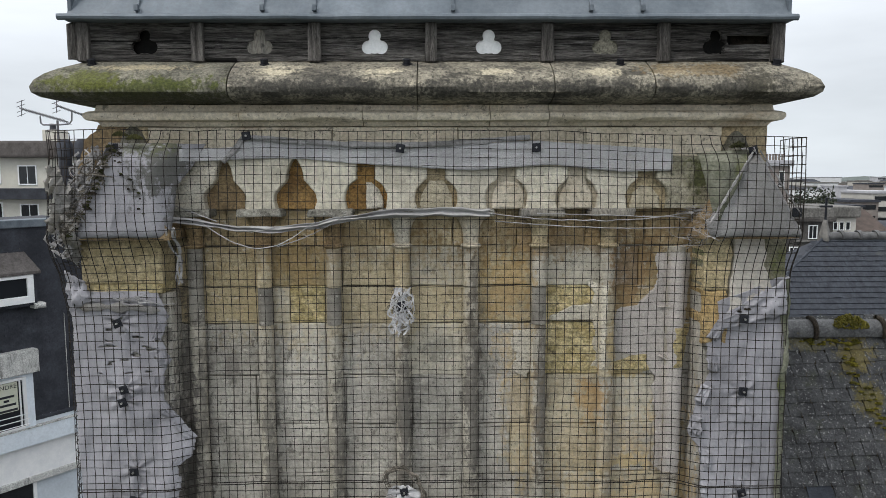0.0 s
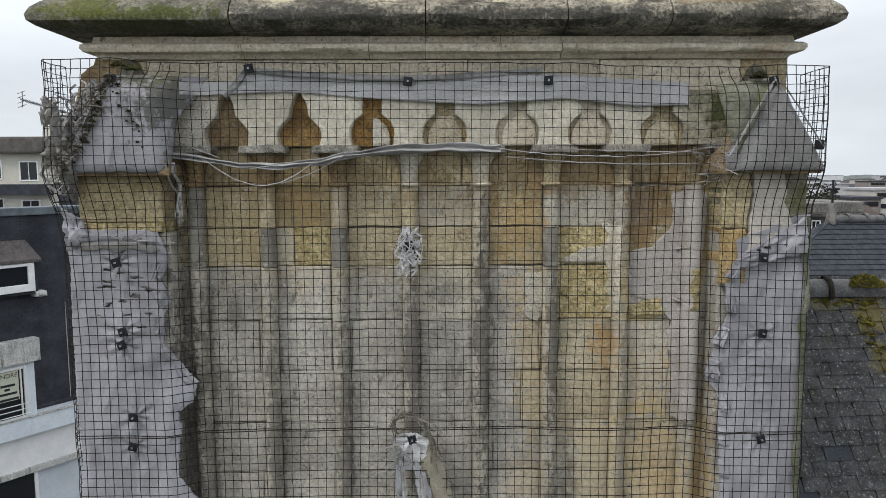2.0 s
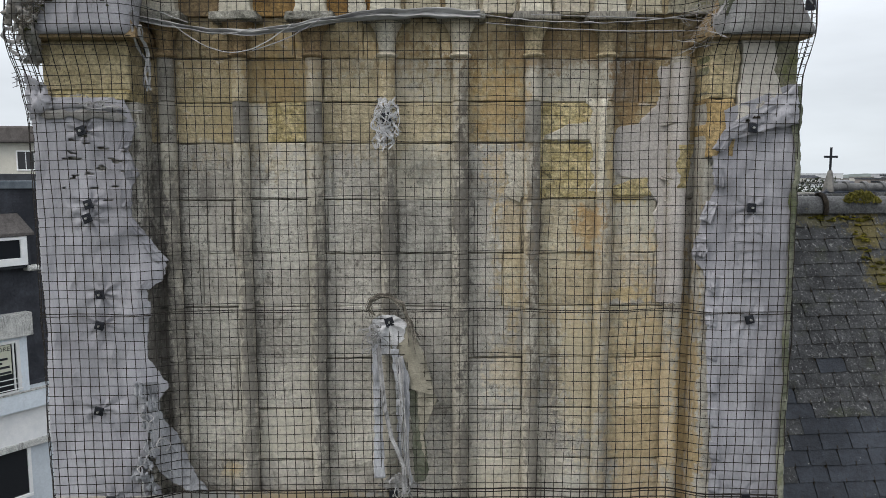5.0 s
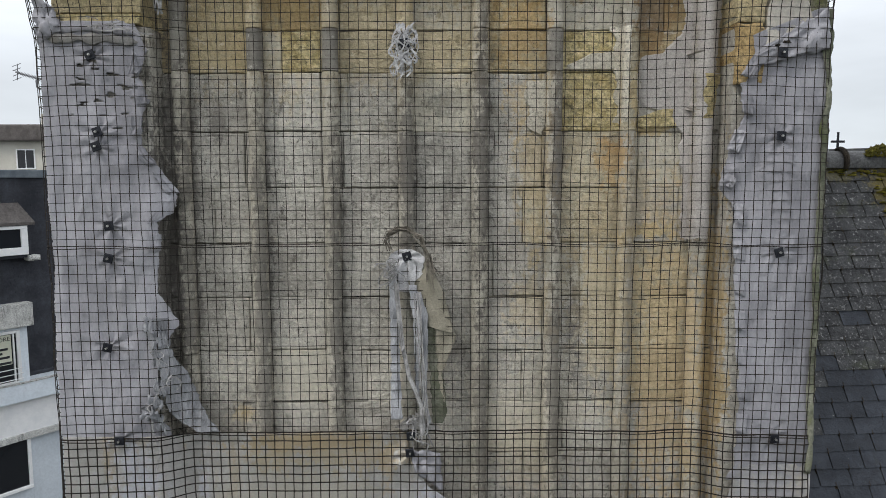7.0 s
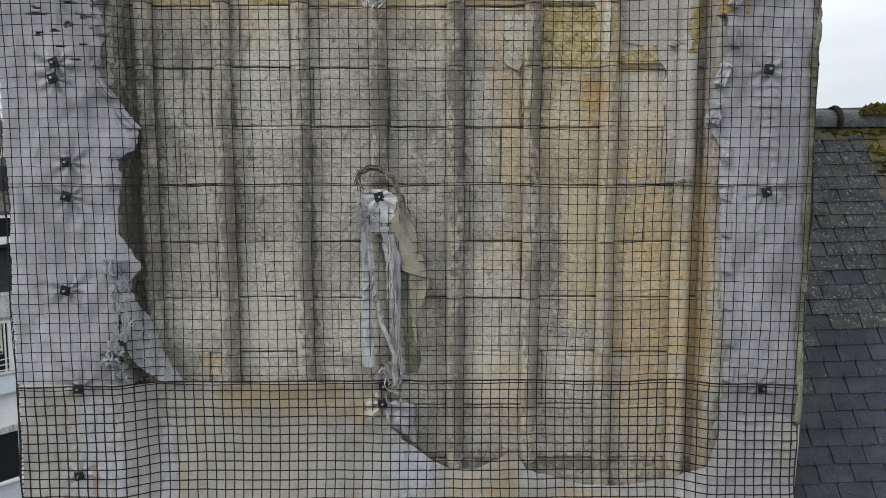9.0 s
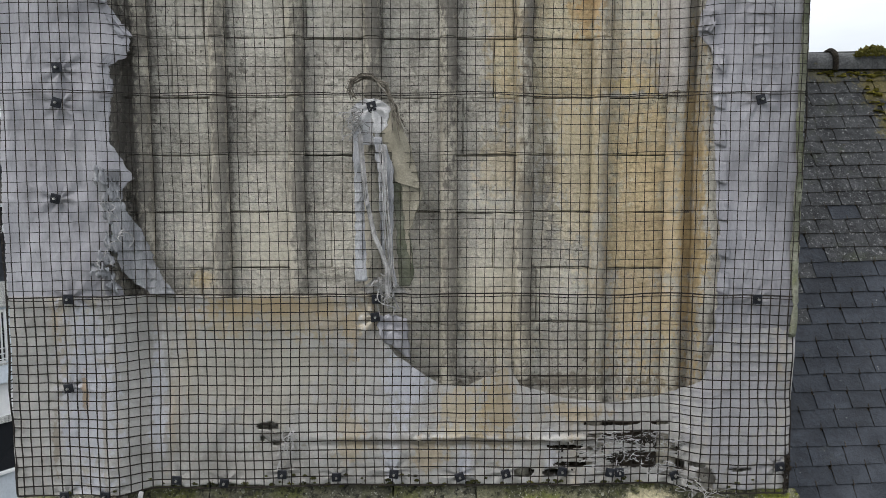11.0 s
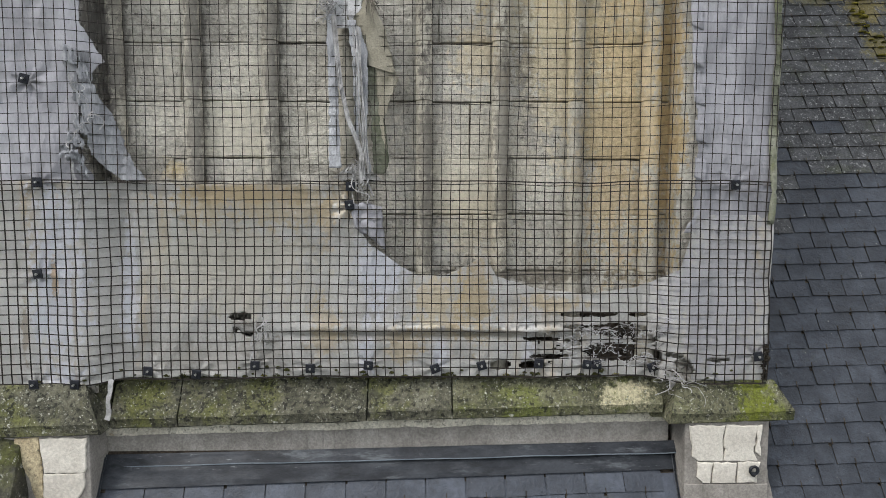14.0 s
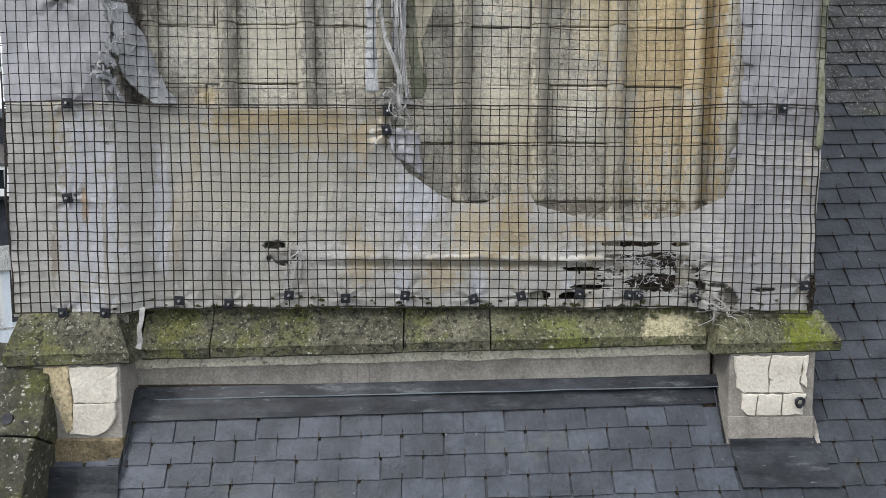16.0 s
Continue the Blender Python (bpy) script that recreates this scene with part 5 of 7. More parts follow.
shade(part("head", sweep([(-2.1, -0.3, -0.46), (-2.1, -0.36, -0.43)], 0.03, 8), M_PLATE, spout2))

# church walls that carry the roof
church = thing("wall_church", "grey rendered church wall under the slate eaves", "wall", kind="structure")
part("front", box(-2.3, 7.4, LOW_Y + 0.15, LOW_Y + 0.6, -13, roof_z(LOW_Y) + 0.1), M_CEMENT, church)
part("rear", box(-2.3, 7.4, 5.6, 6.0, -13, -4.2), M_CEMENT, church)
part("end", box(7.0, 7.4, LOW_Y + 0.6, 5.6, -13, -4.2), M_CEMENT, church)
part("eaves_gutter", box(-2.1, 7.5, LOW_Y - 0.12, LOW_Y + 0.02, roof_z(LOW_Y) - 0.14, roof_z(LOW_Y) - 0.02, 0.03), M_ZINC, church)

# ---- protective fabric and wire net ----
def cover_y(x, z):
    """The face that fabric and net lie on: flat over the arcade, proud over buttresses and caps, bellied at the foot."""
    side = sstep(1.42, 1.66, abs(x))
    y = -0.008 * (1 - side) + (SIDE_Y - 0.008) * side
    cap = sstep(3.70, 3.86, z) * sstep(1.40, 1.60, abs(x)) * (1 - sstep(4.22, 4.42, z))
    y -= 0.10 * cap
    y += 0.06 * sstep(4.30, 4.42, z) * side
    belly = sstep(0.75, 0.35, z) * (1 - 0.5 * side)
    y -= 0.03 * belly
    return y


ANCHORS = [(-0.213, 4.331), (0.595, 4.335), (-1.12, 4.405), (-0.21, 3.385), (-1.887, 3.305), (-1.87, 2.9), (-1.88, 2.822), (1.833, 3.317), (1.846, 2.873), (1.818, 4.309), (-1.84, 4.33),
           (-0.205, 2.205), (1.865, 2.233), (-1.833, 2.39), (-1.845, 2.211), (-1.876, 1.709), (-0.19, 1.15), (-0.196, 1.049), (1.891, 1.162), (-1.835, 1.17), (-1.856, 0.68),
           (-1.317, 0.128), (-1.052, 0.11), (-0.726, 0.158), (-0.42, 0.141), (-0.097, 0.157), (0.275, 0.139), (0.535, 0.155), (0.854, 0.167), (1.125, 0.16), (1.18, 0.16), (1.487, 0.149), (-1.901, 0.078), (-1.68, 0.077), (2.046, 0.226)]


def ridge(v, k=6.0):
    return max(0.0, 1 - k * abs(v))


def wrinkle(x, z):
    """Sharp creases in the stretched cloth, with pleats drawn in to the anchors."""
    y = -0.012 * ridge(nz(x * 2.2, z * 1.1, 7.0)) - 0.004 * ridge(nz(x * 4.5, z * 3.0, 2.0), 4) + 0.007 * ridge(nz(x * 3.0 + 5, z * 1.2, 4.0), 4) - 0.002 * ridge(nz(x * 9, z * 6, 9.0), 3)
    for ax, az in ANCHORS:
        d = (x - ax) ** 2 + (z - az) ** 2
        if d < 0.05:
            y -= 0.009 * math.sin(7 * math.atan2(z - az, x - ax) + ax * 9) * math.exp(-d / 0.012)
    return y


def fabric(name, label, fn_left, fn_right, z0, z1, mat, nu=30, nv=90, puff=0.014, hole=None, group="fabric sheets", fray=0.01, off=0.0):
    def at(u, w):
        z = z0 + (z1 - z0) * w
        a, b = fn_left(z), fn_right(z)
        a += fray * nz(z * 23, 1.7, a) + fray * 0.6 * nz(z * 71, 4.2, a)
        b += fray * nz(z * 23, 8.7, b) + fray * 0.6 * nz(z * 71, 2.2, b)
        x = a + (b - a) * u
        y = cover_y(x, z) + off
        y += wrinkle(x, z) + puff * nz(x * 4, z * 2.6, 3.3) + puff * 0.5 * nz(x * 13, z * 7, 1.1) + 0.004 * math.sin(x * 26 + 3 * nz(x, z * 2)) * sstep(0, 0.3, nz(z * 2, x * 2) + 0.3)
        lim = 2.18 if x < 0 else 2.12
        if abs(x) > lim:
            q = abs(x) - lim
            y += q * 6.0
            x = math.copysign(lim + min(q, 0.03), x)
        return (x, y, z)
    v, f = grid(nu, nv, at, hole)
    ob = part(name, (v, f), mat, None)
    sol = ob.modifiers.new("thickness", "SOLIDIFY")
    sol.thickness = 0.003
    ob.data.polygons.foreach_set("use_smooth", [True] * len(ob.data.polygons))
    return tagged(ob, label, "fabric sheet", group)


L_EDGE = [(1.17, -1.57), (1.21, -1.58), (1.283, -1.627), (1.366, -1.64), (1.45, -1.61), (1.53, -1.618), (1.62, -1.6), (1.72, -1.58), (1.79, -1.53), (1.815, -1.5), (2.01, -1.605), (2.12, -1.6), (2.3, -1.575), (2.432, -1.585), (2.447, -1.515), (2.555, -1.485), (2.83, -1.65), (2.98, -1.64), (3.07, -1.6), (3.2, -1.65), (3.34, -1.6), (3.48, -1.66)]
R_EDGE = [(0.55, 1.5), (0.7, 1.62), (0.86, 1.61), (1.0, 1.68), (1.35, 1.69), (1.61, 1.67), (2.24, 1.63), (2.48, 1.63), (2.59, 1.545), (2.62, 1.56), (2.81, 1.585), (2.99, 1.65), (3.19, 1.63), (3.3, 1.7), (3.42, 1.69), (3.46, 1.8), (3.52, 1.95), (3.56, 2.05)]
BITE = [(-1.7, 1.178), (-0.95, 1.16), (-0.21, 1.165), (-0.195, 1.0), (-0.09, 0.83), (0.08, 0.71), (0.18, 0.655), (0.33, 0.655), (0.47, 0.72), (0.55, 0.765), (0.62, 0.65), (0.87, 0.575), (1.13, 0.555), (1.4, 0.59), (1.5, 0.63), (1.62, 0.7), (1.69, 0.95), (1.7, 1.1)]


def tear(cx, cz, rx, rz, seed):
    return lambda x, z: ((x - cx) / rx) ** 2 + ((z - cz) / rz) ** 2 + 0.9 * nz(x * 16, z * 42, seed) < 0.75


fabric("fabric_sheet", "grey geotextile wrapped round a buttress, torn ragged along its inner edge", lambda z: -2.3, lambda z: curve_at(L_EDGE, z), 1.165, 3.49, M_FABRIC, 96, 300,
       hole=lambda u, w: (lambda x, z: 2.92 < z < 3.34 and x > -2.02 and nz(x * 13, z * 55, 3.0) > 0.36 + 0.5 * abs(z - 3.1) or ((x + 1.52) / 0.035) ** 2 + ((z - 1.26) / 0.0055) ** 2 < 1)(-2.3 + (curve_at(L_EDGE, 1.165 + 2.325 * w) + 2.3) * u, 1.165 + 2.325 * w), puff=0.026)
fabric("fabric_sheet", "grey geotextile wrapped round a buttress with frayed inner edge", lambda z: curve_at(R_EDGE, z), lambda z: 2.28, 0.9, 3.56, M_FABRIC, 56, 220, puff=0.022)


def band_point(u, w):
    x = -2.3 + 4.6 * u
    top = 1.178 if x < -1.66 else curve_at(BITE, x) if x < 1.7 else 1.0
    top += 0.006 * nz(x * 30, 2)
    bot = 0.085 + 0.012 * nz(x * 6, 7) - 0.035 * sstep(1.4, 1.7, -x)
    z = bot + (top - bot) * w
    y = cover_y(x, z) - 0.006 + wrinkle(x, z) + 0.014 * nz(x * 2.5, z * 3, 9) + 0.006 * nz(x * 10, z * 8, 2)
    fold = math.exp(-((z - 0.36 - 0.02 * nz(x * 2, 1)) / 0.022) ** 2) * sstep(-0.7, -0.4, x) * (1 - sstep(0.95, 1.2, x))
    y -= 0.017 * fold
    y += 0.014 * math.exp(-((z - 0.31) / 0.02) ** 2) * sstep(-0.7, -0.4, x) * (1 - sstep(0.95, 1.2, x))
    lim = 2.18 if x < 0 else 2.12
    if abs(x) > lim:
        q = abs(x) - lim
        y += q * 6
        x = math.copysign(lim + min(q, 0.03), x)
    return (x, y, z)


T1A, T1B = tear(-0.81, 0.43, 0.075, 0.022, 1), tear(-0.76, 0.355, 0.085, 0.034, 4)
T1 = lambda x, z: T1A(x, z) or T1B(x, z)
LENSES = ((1.13, 0.437, 0.16, 0.015), (1.41, 0.437, 0.055, 0.013), (1.07, 0.37, 0.08, 0.014), (1.3, 0.35, 0.16, 0.042), (1.31, 0.222, 0.2, 0.05), (1.5, 0.2, 0.05, 0.04), (0.92, 0.2, 0.13, 0.014), (0.87, 0.3, 0.11, 0.01), (0.64, 0.15, 0.06, 0.03), (0.82, 0.15, 0.08, 0.02),
          (1.645, 0.13, 0.055, 0.085), (1.45, 0.3, 0.07, 0.03), (1.05, 0.29, 0.05, 0.016), (1.84, 0.2, 0.06, 0.012), (1.6, 0.22, 0.05, 0.012))


def torn(x, z):
    """The rotted stretch of the band: slits and holes with threads left between."""
    if T1(x, z):
        return True
    if not (0.5 < x < 2.0 and 0.08 < z < 0.47):
        return False
    web = 0.75 * nz(x * 17, z * 46, 6) + 0.35 * nz(x * 45, z * 80, 2)
    for cx, cz, rx, rz in LENSES:
        if ((x - cx) / rx) ** 2 + ((z - cz) / rz) ** 2 + 0.7 * web < 1.0:
            return True
    return web > 0.27 + 1.4 * max(abs(x - 1.2) - 0.25, 0) + 2.0 * abs(z - 0.24)


band_hole = lambda u, w: (lambda p: torn(p[0], p[2]))(band_point(u, w))
ob = part("fabric_sheet", grid(400, 110, band_point, band_hole), M_FABRIC_TAN, None)
ob.modifiers.new("thickness", "SOLIDIFY").thickness = 0.003
shade(ob)
tagged(ob, "stained geotextile band across the foot, sagging, with a torn hole", "fabric sheet", "fabric sheets")

# band under the cornice with a rolled hem
TOP_HI = [(-1.95, 4.31), (-1.6, 4.32), (-1.2, 4.34), (-1.135, 4.405), (-0.58, 4.372), (-0.15, 4.355), (0.3, 4.362), (0.57, 4.378), (1.0, 4.35), (1.59, 4.315), (1.8, 4.31)]
TOP_LO = [(-1.95, 4.1), (-1.62, 4.25), (-1.3, 4.262), (-1.0, 4.275), (-0.8, 4.27), (-0.5, 4.243), (0.2, 4.2), (0.7, 4.235), (1.1, 4.19), (1.6, 4.2), (1.8, 4.2)]


def top_point(u, w):
    x = -1.5 + 2.92 * u
    lo, hi = curve_at(TOP_LO, x), curve_at(TOP_HI, x)
    z = lo + (hi - lo) * w + 0.004 * nz(x * 20, w * 3)
    return (x, cover_y(x, 4.2) - 0.01 + 0.012 * nz(x * 4, z * 5, 2) - 0.006 * math.sin(x * 3), z)


ob = part("fabric_sheet", grid(140, 12, top_point), M_STRIP, None)
ob.modifiers.new("thickness", "SOLIDIFY").thickness = 0.003
shade(ob)
tagged(ob, "grey geotextile strip stretched under the cornice above the niches", "fabric sheet", "fabric sheets")
hem = [(-1.27, -0.02, 4.25), (-1.2, -0.035, 4.32), (-1.14, -0.035, 4.4)] + [(-1.1 + 1.66 * k / 24, -0.035, 4.398 - 0.045 * math.sin(math.pi * k / 24) + 0.004 * nz(k * 0.7, 2)) for k in range(25)]
tagged(shade(part("fabric_hem", sweep(hem, [0.015 + 0.007 * nz(k * 0.8, 5) for k in range(len(hem))], 6, 0.25), M_RAG, None)), "rolled pale hem of the fabric strip, hooked on anchors", "fabric hem")

# hood cloth with dark patches towards its inner edge
M_HOOD_DARK = surface("dark_patched_hood_cloth", (0.285, 0.28, 0.302), (0.42, 0.415, 0.445), 2.5, 90, rough=0.95, bump=0.6, lumps=1.0, grain=0.07, crease=4.0, blobs=[((0.1, 0.1, 0.085), -1.58, 4.2, 0.2, 0.26, 0.85), ((0.13, 0.14, 0.07), -1.68, 4.34, 0.16, 0.07, 0.7), ((0.17, 0.165, 0.16), -1.5, 3.98, 0.1, 0.24, 0.7)])
# fabric over the two gabled caps
for s in (-1, 1):
    apex, za = (-1.845, 4.36) if s < 0 else (1.815, 4.33)
    x_out, x_in = (-2.125, -1.545) if s < 0 else (2.115, 1.545)
    def cap_point(u, w):
        z = 3.815 + (za - 3.815) * w
        k = min((1 - w) * 1.0 + 0.05, 1)
        a, b = apex + (x_out - apex) * k, (apex + (x_in - apex) * k) if s > 0 else -1.545 + 0.06 * w + 0.26 * max(w - 0.55, 0) ** 1.0
        x = a + (b - a) * u
        return (x + 0.004 * nz(z * 20, u), cover_y(x, z) - 0.012 + 0.8 * wrinkle(x, z) + 0.012 * nz(x * 5, z * 4, s) + (0.05 * u * w if s > 0 else 0.0), z + 0.008 * nz(x * 8, 2) * (1 - w))
    ob = part("fabric_sheet", grid(40, 40, cap_point), M_HOOD_DARK if s < 0 else M_HOOD, None)
    ob.modifiers.new("thickness", "SOLIDIFY").thickness = 0.003
    shade(ob)
    tagged(ob, "grey geotextile hood over the gabled buttress cap", "fabric sheet", "fabric hoods")
    side = grid(10, 24, lambda u, w: (x_out + (apex - x_out) * w + 0.01 * nz(u * 6, w * 5), cover_y(x_out, 3.9) - 0.012 + u * 0.42, 3.815 + (za - 3.815) * w + 0.012 * nz(u * 5, w * 6, 4)))
    ob = part("fabric_sheet", side, M_FABRIC, None)
    ob.modifiers.new("thickness", "SOLIDIFY").thickness = 0.003
    shade(ob)
    tagged(ob, "grey geotextile flap over the sloping side of the cap", "fabric sheet", "fabric hoods")


# fabric drawn across the inner corners beside the hoods, and algae along one outer edge
def corner_cloth(label, corners, mat, seed):
    (ax, az), (bx, bz), (cx, cz), (dx, dz) = corners
    def at(u, w):
        x = (ax * (1 - u) + bx * u) * (1 - w) + (dx * (1 - u) + cx * u) * w
        z = (az * (1 - u) + bz * u) * (1 - w) + (dz * (1 - u) + cz * u) * w
        return (x + 0.008 * nz(z * 12, seed), cover_y(x, z) - 0.004 + 0.02 * nz(u * 3, w * 3, seed), z + 0.012 * nz(x * 14, seed))
    ob = part("fabric_sheet", grid(18, 18, at), mat, None)
    ob.modifiers.new("thickness", "SOLIDIFY").thickness = 0.003
    return tagged(shade(ob), label, "fabric sheet", "fabric sheets")


corner_cloth("green-stained geotextile between wall and hood", [(1.6, 3.95), (1.64, 3.9), (1.82, 4.32), (1.53, 4.3)], M_FABRIC_GREEN, 5.0)
fabric("fabric_sheet", "green algae-stained geotextile edge on the tower's corner", lambda z: 2.075 + 0.03 * nz(z * 4, 2), lambda z: 2.26, 0.95, 3.55, M_FABRIC_GREEN, 10, 104, off=-0.017)

# ---- the wire net ----
CELL = 0.0518


def corner_y(z):
    return SIDE_Y - 0.008 - 0.1 * sstep(3.55, 3.86, z)


def net_point(s, z):
    """A place on the net: s runs along the front and round both corners."""
    jx, jz = 0.013 * nz(s * 1.6, z * 1.4, 2.0) + 0.004 * nz(s * 9, z * 9, 7.0), 0.015 * nz(s * 1.5, z * 1.7, 5.0) + 0.004 * nz(s * 8, z * 8, 1.0)
    zz = z + jz - 0.045 * sstep(0.6, 1.9, s) * sstep(3.7, 4.35, z) - 0.035 * sstep(0.5, 0.1, z) * sstep(1.4, 1.7, -s) - 0.02 * sstep(1.1, 1.6, abs(s)) * sstep(0.55, 0.15, z) * math.sin(s * 4)
    a = abs(s)
    half = 2.21 if s < 0 else 2.14
    bulge = (0.015 if s < 0 else 0.0) * sstep(3.3, 3.7, z) + (0.03 * math.exp(-((z - 3.75) / 0.28) ** 2) if s < 0 else 0.0)
    if a < half - 0.06:
        x, y = s, cover_y(s, z) + (corner_y(z) - cover_y(s, z)) * sstep(1.62, 1.82, a) - 0.034 + 0.009 * nz(s * 2, z * 2, 11) - 0.02 * sstep(3.75, 4.0, z) * (1 - sstep(4.3, 4.42, z)) * sstep(1.4, 1.7, a)
        y -= 0.016 * sstep(1.72, 1.84, s) * (1 - sstep(0.5, 0.65, z))
        x += math.copysign(bulge * sstep(1.7, half, a), s)
    else:
        q = a - (half - 0.06)
        base = corner_y(z) - 0.036
        r = 0.07
        t = min(q / r, math.pi / 2)
        x = half - 0.06 + r * math.sin(t) * 0.7 + bulge
        y = base + r * (1 - math.cos(t)) + max(q - r * math.pi / 2, 0)
        x += 0.012 * nz(z * 4, q * 4, s)
        x = math.copysign(x, s)
    return (x + jx, y, zz)


def net_panel(label, s0, s1, z0, z1, rad=0.0023):
    net = thing("wire_net", label, "wire net", "wire net panels")
    ns = int(round((s1 - s0) / CELL))
    nzz = int(round((z1 - z0) / CELL))
    for k in range(ns + 1):
        s = s0 + k * CELL
        part("wire", sweep([net_point(s, z0 + (z1 - z0) * j / nzz) for j in range(nzz + 1)], rad, 4), M_WIRE, net)
    for k in range(nzz + 1):
        z = z0 + (z1 - z0) * k / nzz
        r = rad * (1.35 if k in (0, nzz) else 1.0)
        part("wire", sweep([net_point(s0 + j * CELL, z + (0.008 * nz(j * 0.2, k) if k in (0, nzz) else 0)) for j in range(ns + 1)], r, 4), M_WIRE, net)
    return net


net_panel("dark welded wire net hung over the arcade and gabled caps", -48 * CELL, 48 * CELL, 2.262, 4.43)
net_panel("dark welded wire net across the middle of the tower face", -45 * CELL, 45 * CELL, 1.162, 2.274)
net_panel("dark welded wire net bolted down along the ledge", -45 * CELL, 45 * CELL, 0.09, 1.178, 0.0035)

# ---- anchors that hold the net ----
proto = thing("net_anchor", "square black steel anchor plate with a zinc bolt pinning the net", "anchor plate", "net anchors")
part("plate", box(-0.0255, 0.0255, -0.005, 0.005, -0.0255, 0.0255, 0.003, 1), M_PLATE, proto)
shade(part("washer", sweep([(0, -0.005, 0), (0, -0.01, 0)], 0.0125, 10), M_PLATE, proto))
shade(part("bolt", sweep([(0, -0.009, 0), (0, -0.022, 0)], 0.0065, 6), M_BOLT, proto))
for k, (x, z) in enumerate(ANCHORS):
    m = Matrix.Translation((x, cover_y(x, z) - 0.038, z)) @ Matrix.Rotation(rnd(0.35), 4, "Y") @ Matrix.Rotation(rnd(0.1), 4, "Z")
    if k:
        copy_thing(proto, m)
    else:
        proto.matrix_basis = m
knob = thing("net_anchor", "round black anchor cap on the corner of the fabric hood", "anchor plate", "net anchors")
part("plate", box(2.045, 2.1, -0.238, -0.226, 3.93, 3.985, 0.008, 2), M_PLATE, knob)


# ---- loose strips and rags ----
def strand(x, z, dx, dz, w, curl=0.03, seed=0.0, y_off=-0.02, n_pts=14):
    pts = []
    for k in range(n_pts + 1):
        t = k / n_pts
        px, pz = x + dx * t + curl * nz(t * 3, seed, 1), z + dz * t + curl * 0.6 * nz(t * 3, seed, 6)
        pts.append((px, cover_y(px, pz) + y_off - 0.6 * curl * abs(nz(t * 2.4, seed, 9)), pz))
    return sweep(pts, [w * (0.75 + 0.5 * abs(nz(k * 0.6, seed, 3))) for k in range(n_pts + 1)], 4, 0.25)


# sagging strap under the niches
strap_pts = [(-1.63, 3.925), (-1.43, 3.9), (-1.19, 3.857), (-0.92, 3.853), (-0.72, 3.876), (-0.51, 3.918), (-0.24, 3.946), (0.03, 3.955), (0.32, 3.951)]
def strap_point(u, w):
    x = -1.66 + 1.98 * u
    h = 0.02 + 0.012 * sstep(0.55, 0.72, u) + 0.005 * nz(u * 9, 3)
    z = curve_at(strap_pts, x) + (w - 0.5) * 2 * h * (0.8 + 0.3 * nz(u * 14, 2)) + 0.006 * nz(u * 16, 7)
    return (x, cover_y(x, 3.6) - 0.055 - 0.014 * math.sin(w * 9 + u * 7 + 2 * nz(u * 6, 1)) - 0.01 * nz(u * 25, w * 4), z)


ob = part("fabric_strap", grid(110, 10, strap_point), M_STRAP, None)
ob.modifiers.new("thickness", "SOLIDIFY").thickness = 0.004
tagged(shade(ob), "twisted pale fabric strap sagging across the capitals", "fabric strap")
cord = []
for k, (x0, z0, x1, z1, sag) in enumerate(((-1.4, 3.9, -0.72, 3.9, 0.16), (-1.3, 3.87, -0.95, 3.87, 0.03), (-0.95, 3.75, -0.55, 3.93, 0.02), (0.3, 3.95, 0.95, 3.905, 0.015), (0.35, 3.9, 1.55, 3.86, 0.02), (0.6, 3.945, 1.5, 3.92, 0.0), (0.9, 3.9, 1.62, 3.97, 0.02), (-1.72, 4.06, -1.3, 3.9, 0.0))):
    cord.append(sweep([(x0 + (x1 - x0) * t / 24, -0.07 - 0.01 * nz(t * 0.2, k), z0 + (z1 - z0) * t / 24 - sag * math.sin(math.pi * t / 24) + 0.005 * nz(t * 0.4, k, 2)) for t in range(25)], 0.0032, 5))
    tagged(part("loose_cord", cord[-1], M_RAG, None), "frayed pale cord hanging in front of the capitals", "cord", "loose cords")


def rag(label, strands, mat=M_RAG):
    bundle = thing("rag_bundle", label, "rag bundle", "rag bundles")
    for data in strands:
        part("strip", data, mat, bundle)
    return bundle


def cloth(label, corners, nu=16, nv=24, puff=0.02, folds=5.0, seed=0.0, mat=None, ragged=0.012, lift=0.0):
    """A loose torn cloth between four corners (x, z): lower left, lower right, upper right, upper left."""
    (ax, az), (bx, bz), (cx, cz), (dx, dz) = corners
    def at(u, w):
        x = (ax * (1 - u) + bx * u) * (1 - w) + (dx * (1 - u) + cx * u) * w
        z = (az * (1 - u) + bz * u) * (1 - w) + (dz * (1 - u) + cz * u) * w
        r = ragged * (nz(w * 9, seed, 1) + 0.7 * nz(w * 27, seed, 2)) * (1 if u in (0, 1) else 0)
        zz = ragged * 1.5 * (nz(u * 7, seed, 5) + nz(u * 21, seed, 6)) * (1 if w in (0, 1) else 0)
        return (x + r, cover_y(x, z) - 0.018 - lift - puff * abs(nz(u * folds, w * 1.4, seed)) - 0.3 * puff * nz(u * 9, w * 6, seed), z + zz)
    ob = part("torn_cloth", grid(nu, nv, at), mat or M_FABRIC, None)
    ob.modifiers.new("thickness", "SOLIDIFY").thickness = 0.003
    shade(ob)
    return tagged(ob, label, "torn cloth", "torn cloths")


def shreds(n_s, x, sx, z, sz, dx, dz0, dz1, w0, w1, curl, seed, off=-0.03):
    return [strand(x + rnd(sx), z + rnd(sz), dx + rnd(abs(dx) + sx), -random.uniform(dz0, dz1), random.uniform(w0, w1), curl, seed + k * 1.7, off) for k in range(n_s)]


